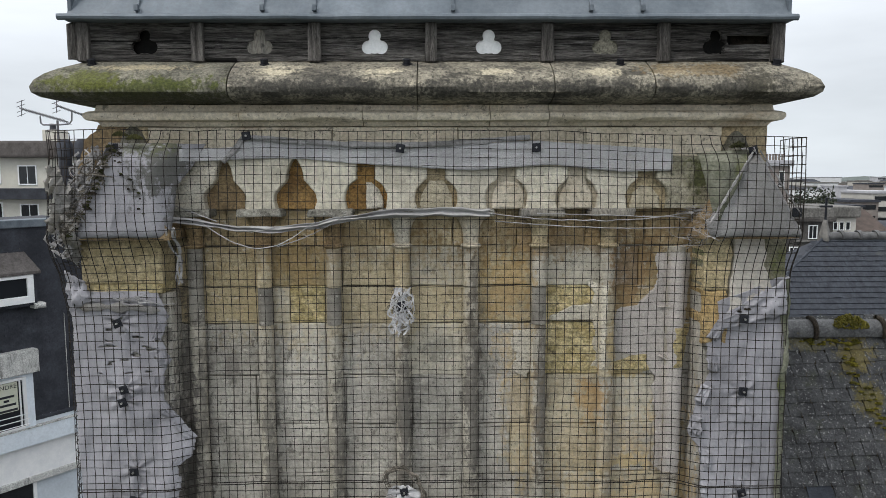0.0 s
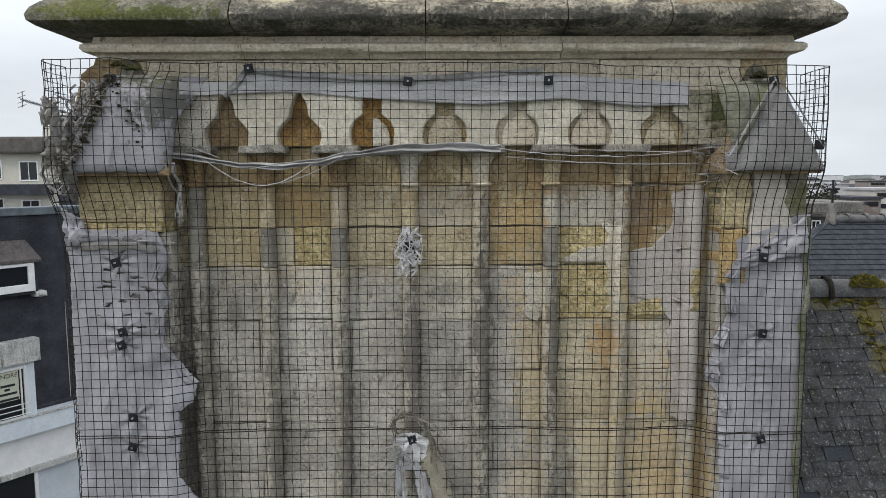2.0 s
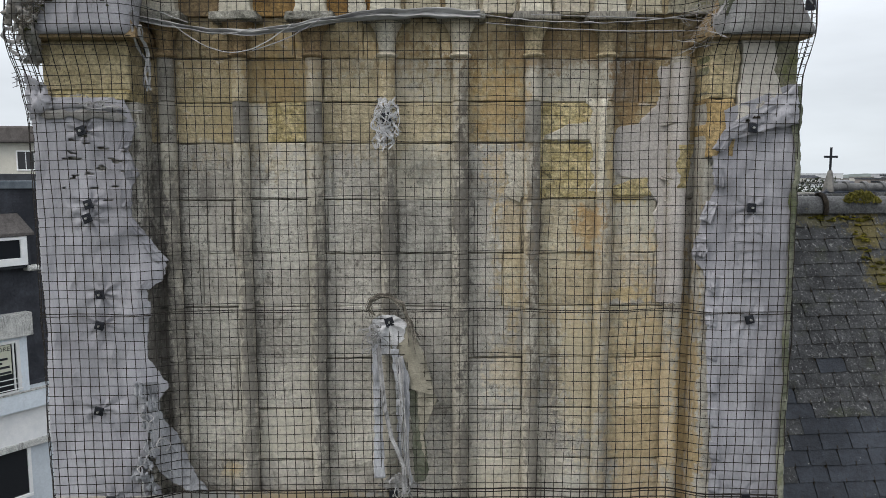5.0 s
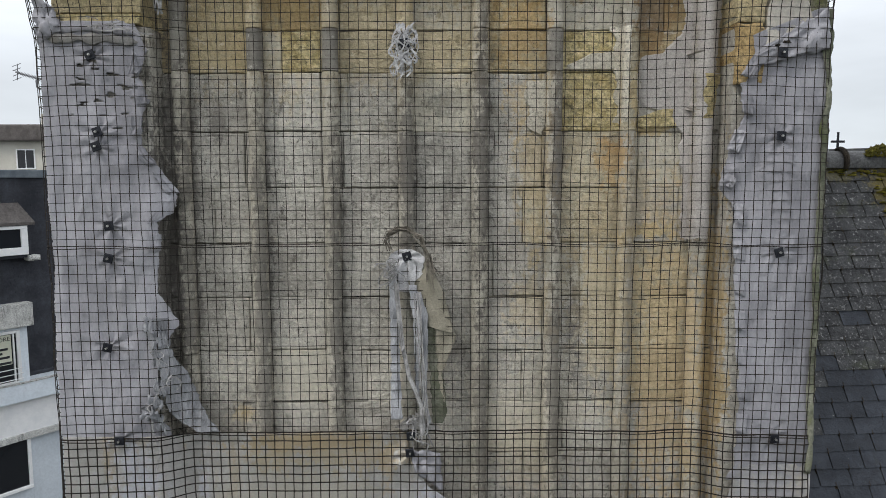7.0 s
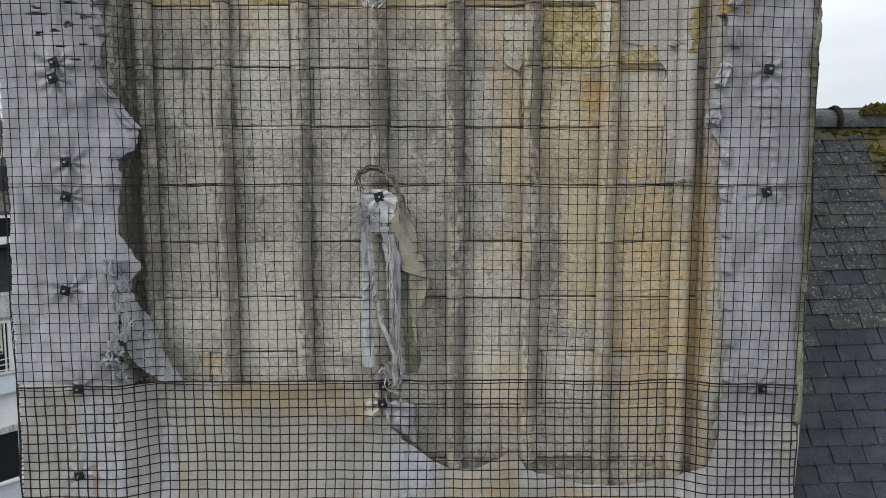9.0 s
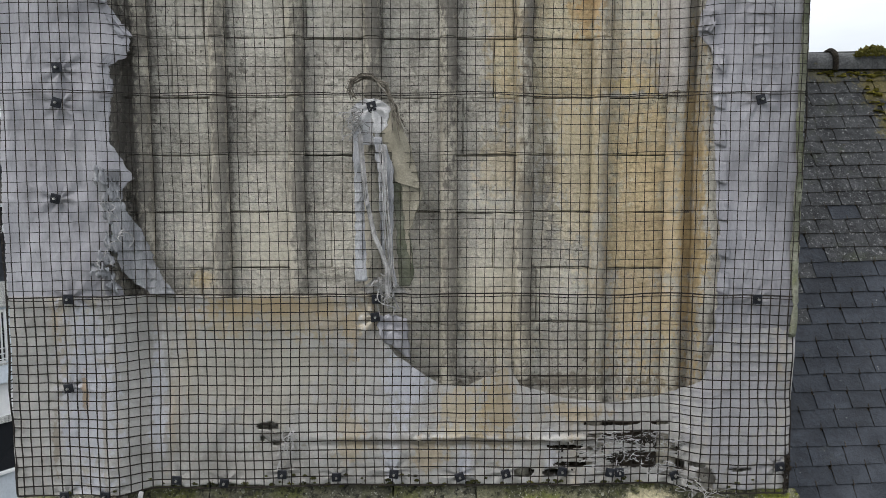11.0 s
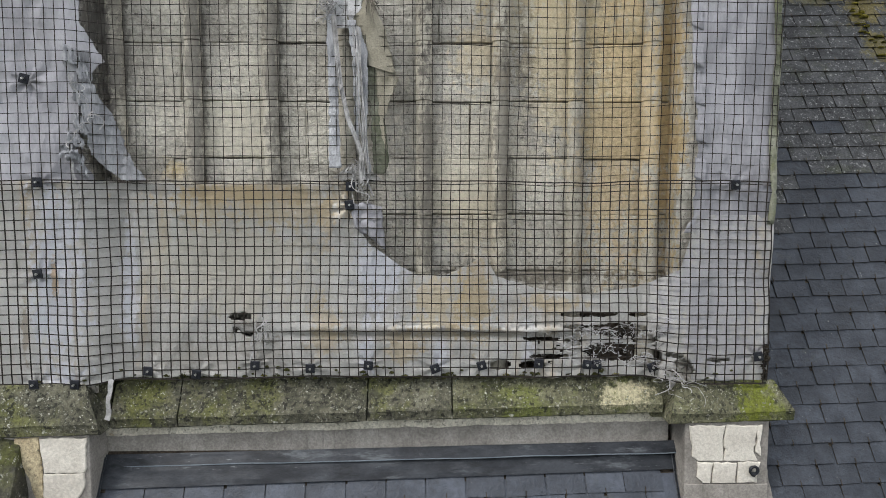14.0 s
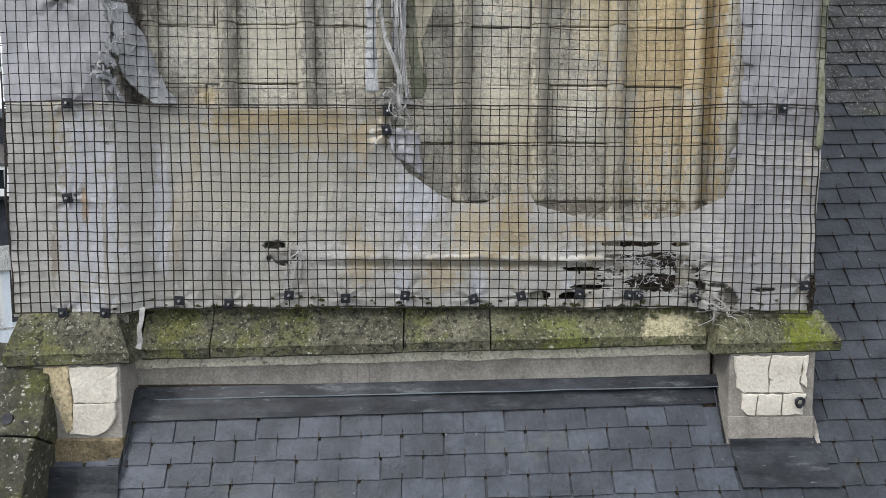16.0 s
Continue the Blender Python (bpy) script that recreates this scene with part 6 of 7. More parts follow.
rag("frayed cloth strips bunched round an anchor", shreds(34, -0.215, 0.05, 3.46, 0.045, 0.0, 0.08, 0.26, 0.003, 0.01, 0.07, 1.0, -0.022), M_STRIP)
rag("dry brown stalks bunched round an anchor", shreds(14, -0.215, 0.05, 3.45, 0.04, 0.0, 0.05, 0.2, 0.002, 0.005, 0.07, 5.0, -0.016), M_ROOT)
def hanging(label, left, right, off, mat, puff=0.012, fray=0.008, nu=14, nv=60):
    """A torn piece of cloth between two edges given as (height, x)."""
    z0, z1 = max(left[0][0], right[0][0]), min(left[-1][0], right[-1][0])
    ob = fabric("torn_cloth", label, lambda z: curve_at(left, z), lambda z: curve_at(right, z), z0, z1, mat, nu, nv, puff, None, "torn cloths", fray, off)
    return tagged(ob, label, "torn cloth", "torn cloths")


hanging("grey-green cloth edge hanging against the stones", [(1.22, -0.065), (1.5, -0.075), (1.83, -0.1)], [(1.22, 0.0), (1.295, 0.024), (1.79, -0.036), (1.83, -0.07)], -0.012, M_FABRIC_GREEN)
hanging("pale tan cloth tail beside the hanging rag", [(1.35, 0.0), (1.51, -0.03), (1.8, -0.05)], [(1.35, 0.011), (1.513, -0.009), (1.74, 0.074), (1.8, 0.03)], -0.018, M_TANCLOTH)
hanging("tan stained cloth flap spread from an anchor", [(1.762, 0.035), (1.80, -0.08), (2.058, -0.201), (2.2, -0.13)], [(1.762, 0.06), (2.003, 0.003), (2.2, -0.095)], -0.03, M_TANCLOTH, 0.02)
hanging("long flat grey cloth strip hanging from an anchor", [(1.25, -0.306), (1.6, -0.3), (2.07, -0.31)], [(1.25, -0.238), (1.6, -0.252), (2.07, -0.262)], -0.034, M_CLOTH, 0.01)
hanging("narrow torn grey cloth strip", [(1.39, -0.152), (1.5, -0.162), (1.8, -0.17), (2.04, -0.198)], [(1.39, -0.142), (1.5, -0.143), (1.78, -0.124), (2.04, -0.152)], -0.04, M_CLOTH, 0.02)
hanging("torn grey cloth strip twisted at the end", [(1.23, -0.09), (1.39, -0.122), (1.76, -0.12), (2.0, -0.15)], [(1.23, -0.07), (1.39, -0.098), (1.78, -0.088), (1.88, -0.09), (2.0, -0.13)], -0.046, M_CLOTH, 0.02)
hanging("pale cloth knot gathered over an anchor", [(2.0, -0.26), (2.05, -0.3), (2.22, -0.3), (2.245, -0.24)], [(2.0, -0.2), (2.1, -0.12), (2.2, -0.1), (2.245, -0.17)], -0.03, M_STRIP, 0.05, 0.02, 24, 30)
cloth("crumpled rag heap at the foot of the hanging strips", [(-0.29, 1.19), (0.0, 1.175), (-0.09, 1.25), (-0.2, 1.262)], 20, 10, 0.022, 4, 2.5, M_DIRTY, 0.012)
ropes = []
for k in range(9):
    o = rnd(0.012)
    ropes.append(sweep([(x + o + 0.008 * nz(j, k, 2), -0.075 - 0.012 * nz(j * 0.8, k, 5), z + rnd(0.006)) for j, (x, z) in enumerate(((-0.267, 2.053), (-0.252, 1.87), (-0.235, 1.698), (-0.196, 1.513), (-0.155, 1.41), (-0.124, 1.326), (-0.128, 1.24), (-0.12, 1.158 + 0.05 * random.random())))], random.uniform(0.0015, 0.0045), 5))
for k in range(7):
    x0 = -0.15 + rnd(0.03)
    ropes.append(sweep([(x0 + 0.05 * t / 9 * (1 + 0.5 * nz(k, 3)) + 0.012 * nz(t * 0.6, k), -0.07 - 0.012 * nz(t * 0.5, k, 8), 2.0 - 0.78 * t / 9) for t in range(10)], random.uniform(0.0015, 0.004), 5))
rag("thin ropes of torn cloth hanging from the anchor", ropes)
rag("frayed pale shreds round the anchor", shreds(16, -0.29, 0.03, 2.16, 0.05, -0.02, 0.04, 0.14, 0.002, 0.006, 0.06, 41.0, -0.05))
loops = []
for k in range(16):
    r = 0.016
    pts = [(-0.3, 2.25), (-0.325, 2.29), (-0.31, 2.335), (-0.265, 2.362), (-0.2, 2.36), (-0.13, 2.31), (-0.085, 2.2), (-0.05 + rnd(0.03), 2.07 + rnd(0.06))]
    a, b = random.choice(((0, 8), (0, 8), (2, 8), (0, 5), (1, 6)))
    loops.append(sweep([(x + rnd(r), -0.06 + rnd(0.02), z + rnd(r)) for x, z in pts[a:b]], random.uniform(0.002, 0.005), 5))
rag("dark dried roots looped over the anchor", loops, M_ROOT)
rag("knotted cloth tail above a pair of anchors", shreds(18, -0.16, 0.03, 1.27, 0.02, 0.03, 0.05, 0.2, 0.002, 0.007, 0.06, 11.0))
cloth("torn cloth corner beside the anchors", [(-0.17, 0.92), (0.0, 0.8), (-0.02, 1.04), (-0.19, 1.06)], 10, 10, 0.03, 3, 2.0, M_FABRIC, 0.02)
hanging("long torn cloth flap hanging across the ragged edge", [(1.18, -1.43), (1.208, -1.463), (1.275, -1.542), (1.317, -1.571), (1.45, -1.585), (1.573, -1.59), (1.644, -1.627), (1.725, -1.673), (1.815, -1.689), (1.865, -1.667)], [(1.18, -1.297), (1.245, -1.349), (1.368, -1.41), (1.563, -1.488), (1.705, -1.548), (1.775, -1.56), (1.865, -1.55)], -0.02, M_CLOTH, 0.02, 0.012, 24, 110)
for k, (x, z, w, h) in enumerate(((-1.63, 1.83, 0.09, 0.06), (-1.57, 1.56, 0.06, 0.06), (-1.6, 1.48, 0.07, 0.07), (-1.63, 1.4, 0.09, 0.05), (-1.66, 1.33, 0.1, 0.04), (-1.61, 1.66, 0.05, 0.1), (-1.6, 1.27, 0.05, 0.09), (-1.58, 1.76, 0.05, 0.09))):
    cloth("crumpled torn cloth scrap along the ragged edge", [(x - w / 2, z - h / 2), (x + w / 2, z - h / 2 - 0.03), (x + w / 2 - 0.02, z + h / 2), (x - w / 2 + 0.01, z + h / 2 + 0.02)], 10, 10, 0.035, 3, k * 3.1, M_CLOTH, 0.016, 0.008)
rag("shredded threads along the torn edge", shreds(6, -1.6, 0.05, 1.55, 0.25, 0.02, 0.04, 0.14, 0.0012, 0.005, 0.07, 60.0, -0.05))
rag("single torn strip hanging over the lower band", [strand(-1.64, 1.28, 0.01, -0.34, 0.011, 0.03, 5.5, -0.025)])
for k in range(7):
    z = 3.3 - 0.16 * k
    cloth("crumpled frayed cloth along the inner fabric edge", [(curve_at(L_EDGE, z - 0.1) - 0.05, z - 0.1), (curve_at(L_EDGE, z - 0.1) + 0.012, z - 0.09), (curve_at(L_EDGE, z) + 0.01, z), (curve_at(L_EDGE, z) - 0.05, z + 0.02)], 10, 14, 0.022, 4, k * 2.0, M_FABRIC, 0.008)
for k in range(11):
    z = 3.3 - 0.2 * k
    cloth("crumpled frayed cloth along the inner fabric edge", [(curve_at(R_EDGE, z - 0.12) - 0.012, z - 0.1), (curve_at(R_EDGE, z - 0.12) + 0.05, z - 0.12), (curve_at(R_EDGE, z) + 0.05, z), (curve_at(R_EDGE, z) - 0.015, z + 0.01)], 8, 10, 0.025 if k < 5 else 0.012, 4, k * 2.0 + 50, M_FABRIC, 0.009 if k < 5 else 0.006)
for z, r, seed, mat in ((3.45, 0.024, 1.0, M_FABRIC), (3.4, 0.03, 4.0, M_DIRTY)):
    pts = [(-2.13 + 0.49 * k / 30, cover_y(-1.9, 3.3) - 0.012 - 0.008 * nz(k * 0.2, seed), z + 0.02 * nz(k * 0.11, seed, 3) - 0.03 * (k / 30) ** 4) for k in range(31)]
    tagged(shade(part("cloth_roll", sweep(pts, [r * (0.8 + 0.6 * nz(k * 0.23, seed, 7)) * min(1, (30.5 - k) / 4, (k + 0.5) / 3) for k in range(31)], 10, 0.4), mat, None)), "rolled cloth fold along the shoulder of the buttress", "cloth roll", "cloth rolls")
rag("pale threads tangled over the rolled shoulder", [strand(-1.82 + rnd(0.08), 3.46 + rnd(0.02), 0.12 + rnd(0.1), rnd(0.05), random.uniform(0.002, 0.005), 0.07, 300 + k * 1.9, -0.045) for k in range(9)])
cloth("puffed cloth corner on the outer shoulder", [(-2.17, 3.36), (-2.03, 3.44), (-2.08, 3.56), (-2.19, 3.62)], 10, 12, 0.06, 3, 31.0, M_FABRIC, 0.02)
cloth("slanting torn fabric top edge over pale stone", [(1.66, 3.24), (2.1, 3.34), (2.08, 3.56), (1.72, 3.34)], 20, 14, 0.04, 3, 33.0, M_FABRIC, 0.02)
rag("shreds caught at the inner edge of the hood", shreds(4, -1.545, 0.02, 3.86, 0.01, 0.0, 0.12, 0.34, 0.005, 0.012, 0.03, 70.0))
rag("tangle of thin white fibres beside the cap", shreds(14, 1.52, 0.04, 3.92, 0.06, 0.0, 0.02, 0.26, 0.0012, 0.0022, 0.16, 80.0))
rag("shredded white threads over the torn hole", [strand(0.85 + random.random() * 0.7, 0.4 - random.random() * 0.25, rnd(0.1), rnd(0.035), random.uniform(0.001, 0.003), 0.08, k * 1.37, -0.014) for k in range(70)])
rag("curled pale threads hanging across the torn hole", [strand(1.0 + random.random() * 0.5, 0.4 - random.random() * 0.24, rnd(0.09), -0.02 + rnd(0.04), random.uniform(0.0012, 0.003), 0.1, 200 + k * 1.71, -0.02, 10) for k in range(34)], M_STRIP)
cloth("grey torn flap folded out of the slit", [(-0.8, 0.335), (-0.72, 0.345), (-0.665, 0.395), (-0.85, 0.4)], 12, 10, 0.02, 3, 7.7, M_DIRTY, 0.006, -0.012)
rag("cloth shreds hanging by the torn slit", shreds(8, -0.66, 0.03, 0.42, 0.02, -0.03, 0.1, 0.3, 0.002, 0.008, 0.04, 90.0))
rag("torn fibres trailing over the ledge", shreds(10, 1.54, 0.05, 0.15, 0.03, 0.08, 0.03, 0.16, 0.0012, 0.0035, 0.1, 95.0, -0.07))
rag("pale cloth tongue hanging over the ledge", [strand(-1.47, 0.11, -0.03, -0.22, 0.02, 0.02, 3.0, -0.13)])
# tangled debris outside the left cap
tang = []
for k in range(150):
    top = 3.95 + random.random() * 0.4
    drop = random.uniform(0.15, 0.45)
    x, y0 = -2.13 + rnd(0.06) + 0.12 * sstep(3.95, 4.35, top), -0.2 + random.random() * 0.3
    pts = [(x + 0.1 * nz(t * 0.3, k, 1) - 0.08 * t / 14, y0 + 0.05 * nz(t * 0.3, k, 4), max(top - drop * t / 14 + 0.03 * nz(t * 0.5, k, 7), 3.7)) for t in range(15)]
    tang.append(sweep(pts, random.uniform(0.003, 0.011) if k < 80 else random.uniform(0.0015, 0.004), 5, 0.4))
rag("tangle of dry stalks and torn cloth caught behind the net", tang[:95], M_RAG)
rag("tangle of dark dry stalks caught behind the net", tang[95:], M_ROOT)
for k in range(5):
    x, z = -2.12 + rnd(0.05), 3.74 + 0.1 * k
    cloth("twisted dirty cloth scrap caught in the tangle", [(x - 0.05, z - 0.06), (x + 0.03, z - 0.08), (x + 0.06, z + 0.07), (x - 0.02, z + 0.09)], 8, 12, 0.07, 4, 100 + k * 2.3, M_DIRTY, 0.03, 0.0)
ivy = []
for k in range(60):
    t = random.random()
    ivy.append(strand(-2.1 + 0.27 * t + rnd(0.02), 3.84 + 0.5 * t + rnd(0.03), rnd(0.06), rnd(0.06), random.uniform(0.002, 0.006), 0.06, k * 1.1, -0.035, 6))
rag("mossy dead growth along the edge of the hood", ivy, M_ROOT)
part_moss = merge([moss_clump(-2.08 + 0.25 * t / 27 + rnd(0.016), cover_y(-1.9, 4.0) - 0.02, 3.84 + 0.48 * t / 27 + rnd(0.016), random.uniform(0.008, 0.022)) for t in range(28)])
tagged(part("moss_growth", part_moss, M_MOSS_DARK, None), "moss growing along the sloping hood edge", "moss", "moss cushions")
for k in range(26):
    x = -1.45 + 2.95 * (k + 0.5 + rnd(0.4)) / 26
    tagged(part("moss_growth", moss_clump(x, -0.03, 0.09, 0.022 + 0.012 * random.random()), M_MOSS if k % 3 == 0 else M_MOSS_DARK, None), "small moss tuft rooted along the top of the ledge", "moss", "moss cushions")
tufts = []
for k in range(70):
    x = random.uniform(-1.9, 2.0) if k % 4 else random.uniform(-0.5, 1.3)
    z = 0.075 + 0.07 * random.random() ** 2 - 0.03 * sstep(1.4, 1.7, -x)
    tufts.append(moss_clump(x, cover_y(x, z) - 0.016, z, random.uniform(0.004, 0.016)))
tagged(part("moss_specks", merge(tufts), M_MOSS_DARK, None), "dark moss specks along the fabric's foot", "moss", kind="stuff")
# dark tufts added in place of the shade inside the corner slit
clots = [moss_clump(2.1 + rnd(0.012), cover_y(2.08, z) - 0.012, z, random.uniform(0.006, 0.017)) for z in [0.09 + 0.012 * k for k in range(16)]]
tagged(part("leaf_litter", merge(clots), M_NEST_SHADE, None), "dark tufts standing in for the shade in the fabric's split corner", "leaf litter", "leaf litter")
nest = thing("debris_pocket", "dark rotted debris and stone behind the torn fabric", "debris")
part("crust", block(0.5, 1.58, 0.08, 0.099, 0.1, 0.47, 0.004), M_NEST_SHADE, nest)

rag("frayed pale rope edge of the hood", [sweep([(1.8 - 0.235 * t / 12 + 0.012 * nz(t * 0.7, k, 1), cover_y(1.7, 4.0) - 0.03 - 0.01 * nz(t * 0.6, k, 4), 4.3 - 0.42 * t / 12 + 0.012 * nz(t * 0.5, k, 8)) for t in range(13)], random.uniform(0.002, 0.0055), 5) for k in range(9)])
rag("pale frayed edge of the hood", [sweep([(1.84 + 0.25 * t / 12 + 0.008 * nz(t * 0.7, k, 1), cover_y(1.9, 4.1) - 0.03, 4.31 - 0.36 * t / 12 + 0.01 * nz(t * 0.5, k, 8)) for t in range(13)], random.uniform(0.002, 0.004), 5) for k in range(4)])
# dead leaves stuck on the hood and in the net
for k in range(16):
    t = (k / 15) ** 1.3
    x, z = -1.83 + 0.17 * t + rnd(0.022), 4.31 - 0.34 * t + rnd(0.025)
    tagged(part("leaf_litter", moss_clump(x, cover_y(x, z) - 0.02, z, random.uniform(0.003, 0.012)), M_NEST_SHADE if k % 3 else M_MOSS_DARK, None), "small dark clot of dead leaves stuck on the hood", "leaf litter", "leaf litter")
for x, z, r in ((-1.9, 4.17, 0.028), (-1.95, 4.07, 0.018), (1.86, 3.37, 0.026), (1.81, 3.355, 0.012), (-1.98, 3.98, 0.02)):
    tagged(part("leaf_litter", moss_clump(x, cover_y(x, z) - 0.02, z, r), M_NEST_SHADE, None), "dark clot of dead leaves caught under the net", "leaf litter", "leaf litter")
for x, z, r, mat in ((-1.8, 4.4, 0.04, M_MOSS_DARK), (-1.72, 4.38, 0.045, M_MOSS_DARK), (1.74, 4.33, 0.05, M_MOSS_DARK), (1.68, 4.2, 0.035, M_MOSS_DARK), (1.62, 4.05, 0.03, M_MOSS)):
    tagged(part("moss_growth", moss_clump(x, cover_y(x, 4.3) - 0.01, z, r), mat, None), "moss growing on the stone beside the cap", "moss", "moss cushions")

# ---- ground, town and distance ----
M_GROUND = surface("street_ground", (0.045, 0.047, 0.05), (0.09, 0.09, 0.09), 0.05, 1.5, bump=0, layers=(((0.05, 0.07, 0.03), 0.02, (1, 1, 1), 0.5, 0.6, 0.8),))
v, f = grid(4, 4, lambda u, w: (-3000 + 6000 * u, -1500 + 5500 * w, -13.0))
tagged(part("ground", (v, f), M_GROUND, None), "grey streets and green yards far below the tower", "ground", kind="structure")
M_PLASTER = surface("cream_plaster", (0.5, 0.48, 0.42), (0.6, 0.58, 0.52), 0.6, 12, bump=0.05, grain=0.06)
M_BLUEWALL = surface("pale_blue_render", (0.5, 0.55, 0.6), (0.6, 0.65, 0.7), 0.7, 15, bump=0.08, grain=0.06, layers=(((0.25, 0.27, 0.28), 1.5, (2, 2, 0.3), 0.58, 0.75, 0.5),))
M_WHITEPVC = surface("white_frame", (0.7, 0.71, 0.72), (0.8, 0.8, 0.8), 3, 40, rough=0.4, bump=0.0, grain=0.03)
M_FARSLATE = surface("far_slate", (0.022, 0.024, 0.031), (0.048, 0.052, 0.064), 1.2, 16, rough=0.8, bump=0.2, grain=0.2)
M_FARBROWN = surface("far_brown_slate", (0.06, 0.052, 0.05), (0.11, 0.1, 0.095), 1.2, 16, rough=0.8, bump=0.2, grain=0.25)
M_CONC = surface("stained_concrete", (0.34, 0.34, 0.33), (0.5, 0.5, 0.48), 2.5, 30, layers=((BLACK, 3, (3, 3, 0.4), 0.5, 0.68, 0.7),))
M_STEEL = surface("aerial_steel", (0.1, 0.1, 0.11), (0.2, 0.2, 0.21), 3, 30, rough=0.5, metal=0.6, bump=0)
M_SIGN = surface("sign_paper", (0.42, 0.43, 0.34), (0.5, 0.5, 0.42), 2, 20, bump=0, grain=0.03)
M_INK = surface("sign_ink", (0.012, 0.014, 0.018), (0.02, 0.022, 0.026), 2, 20, bump=0, grain=0.03)
M_TREE = surface("dark_foliage", (0.014, 0.018, 0.012), (0.034, 0.042, 0.024), 0.5, 4, bump=0, grain=0.3)
M_GLASS = bpy.data.materials.new("window_glass")
M_GLASS.use_nodes = True
g = M_GLASS.node_tree.nodes["Principled BSDF"]
g.inputs["Base Color"].default_value = (0.012, 0.014, 0.017, 1)
g.inputs["Roughness"].default_value = 0.08


def window(parent, cx, y, cz, w, h, frame_w=0.06, bars=1):
    """A window set into a wall that faces low y."""
    wob = part("window", merge([block(cx - w / 2 - frame_w, cx - w / 2, y - 0.06, y + 0.1, cz - h / 2, cz + h / 2, 0.01, 0), block(cx + w / 2, cx + w / 2 + frame_w, y - 0.06, y + 0.1, cz - h / 2, cz + h / 2, 0.01, 0),
                block(cx - w / 2 - frame_w, cx + w / 2 + frame_w, y - 0.06, y + 0.1, cz + h / 2, cz + h / 2 + frame_w, 0.01, 0), block(cx - w / 2 - frame_w, cx + w / 2 + frame_w, y - 0.08, y + 0.1, cz - h / 2 - frame_w, cz - h / 2, 0.01, 0)]
                + [block(cx - w / 2 + w * (k + 1) / (bars + 1) - 0.03, cx - w / 2 + w * (k + 1) / (bars + 1) + 0.03, y - 0.05, y + 0.05, cz - h / 2, cz + h / 2, 0.01, 0) for k in range(bars)]), M_WHITEPVC, parent)
    part("pane", block(cx - w / 2, cx + w / 2, y - 0.01, y + 0.05, cz - h / 2, cz + h / 2, 0.002, 0), M_GLASS, wob)
    return wob


# house with a slated attic storey across the street, its front turned to the tower
house = thing("mansard_house", "pale blue rendered house with slate-hung attic storey and dormers", "house")
house.matrix_basis = Matrix.Translation((-12.45, 16.8, 0)) @ Matrix.Rotation(radians(54), 4, "Z")
U0, U1 = -9.0, 3.2
part("wall", box(U0, U1, 0.05, 8, -13, -4.0), M_BLUEWALL, house)
part("fascia", box(U0, U1, -0.02, 0.1, -5.1, -4.05), M_WHITEPVC, house, "white painted fascia under the cornice")
part("string_course", box(U0, U1, -0.1, 0.1, -5.28, -5.08, 0.02), M_CONC, house)
part("cornice", box(U0, U1, -0.22, 0.2, -4.05, -3.5, 0.03), M_BLUEWALL, house, "stained projecting cornice")
part("cornice_top", box(U0, U1, -0.24, 0.2, -3.5, -3.46, 0.01), M_CONC, house)
part("parapet", box(U0, U1, -0.08, 0.2, -3.46, -3.26, 0.01), M_BLUEWALL, house)
part("attic_core", box(U0, U1, 0.12, 6, -3.4, 2.7), M_FARSLATE, house)
house_slates = []
for k in range(67):
    z = -3.26 + k * 0.0885
    row_s = []
    for c in range(22):
        u = -2.6 + c * 0.23 + (0.115 if k % 2 else 0) + rnd(0.006)
        o = rnd(0.004)
        row_s.append(([(u, 0.02 + o, z), (u + 0.222, 0.02 + o, z), (u + 0.222, 0.045, z + 0.11), (u, 0.045, z + 0.11), (u, 0.06, z), (u + 0.222, 0.06, z)], [(0, 1, 2, 3), (4, 5, 1, 0)]))
    house_slates += row_s
tagged(part("slate_hanging", merge(house_slates), M_FARSLATE, house), kind="stuff")
part("ridge_capping", box(U0, U1, -0.05, 0.6, 2.66, 2.9, 0.03), M_ZINC, house)
part("gutter", box(-0.12, U1, -0.1, 0.05, -3.34, -3.24, 0.02), M_FARSLATE, house)
shade(part("cable", sweep([(0.95 + 0.02 * nz(k, 1), -0.05, -3.2 + k * 0.28) for k in range(12)], 0.012, 6), M_CONC, house, "pale cable hanging down the slates"))
dm = part("dormer", box(-3.0, -0.12, -0.15, 1.0, -3.6, -1.75, 0.02), M_BLUEWALL, house)
part("dormer_head", box(-3.1, 0.02, -0.3, 1.1, -1.76, -1.05, 0.03), M_CONC, dm, "stained concrete dormer head")
part("window_frame", merge([block(a, b, -0.22, -0.1, c, d, 0.01, 0) for a, b, c, d in ((-0.46, -0.36, -3.4, -1.85), (-2.0, -0.46, -1.93, -1.85), (-2.0, -0.46, -3.45, -3.38), (-0.56, -0.52, -3.38, -1.93))]), M_WHITEPVC, dm)
part("pane", box(-2.0, -0.46, -0.165, -0.14, -3.38, -1.93), M_GLASS, dm)
for z in (-3.3, -3.14, -2.98):
    part("guard_rail", sweep([(-2.0, -0.3, z), (-0.36, -0.3, z)], 0.014, 6), M_WHITEPVC, dm)
up = part("upper_dormer", box(-3.0, 0.1, -0.25, 1.0, 0.3, 1.4, 0.02), M_FARSLATE, house)
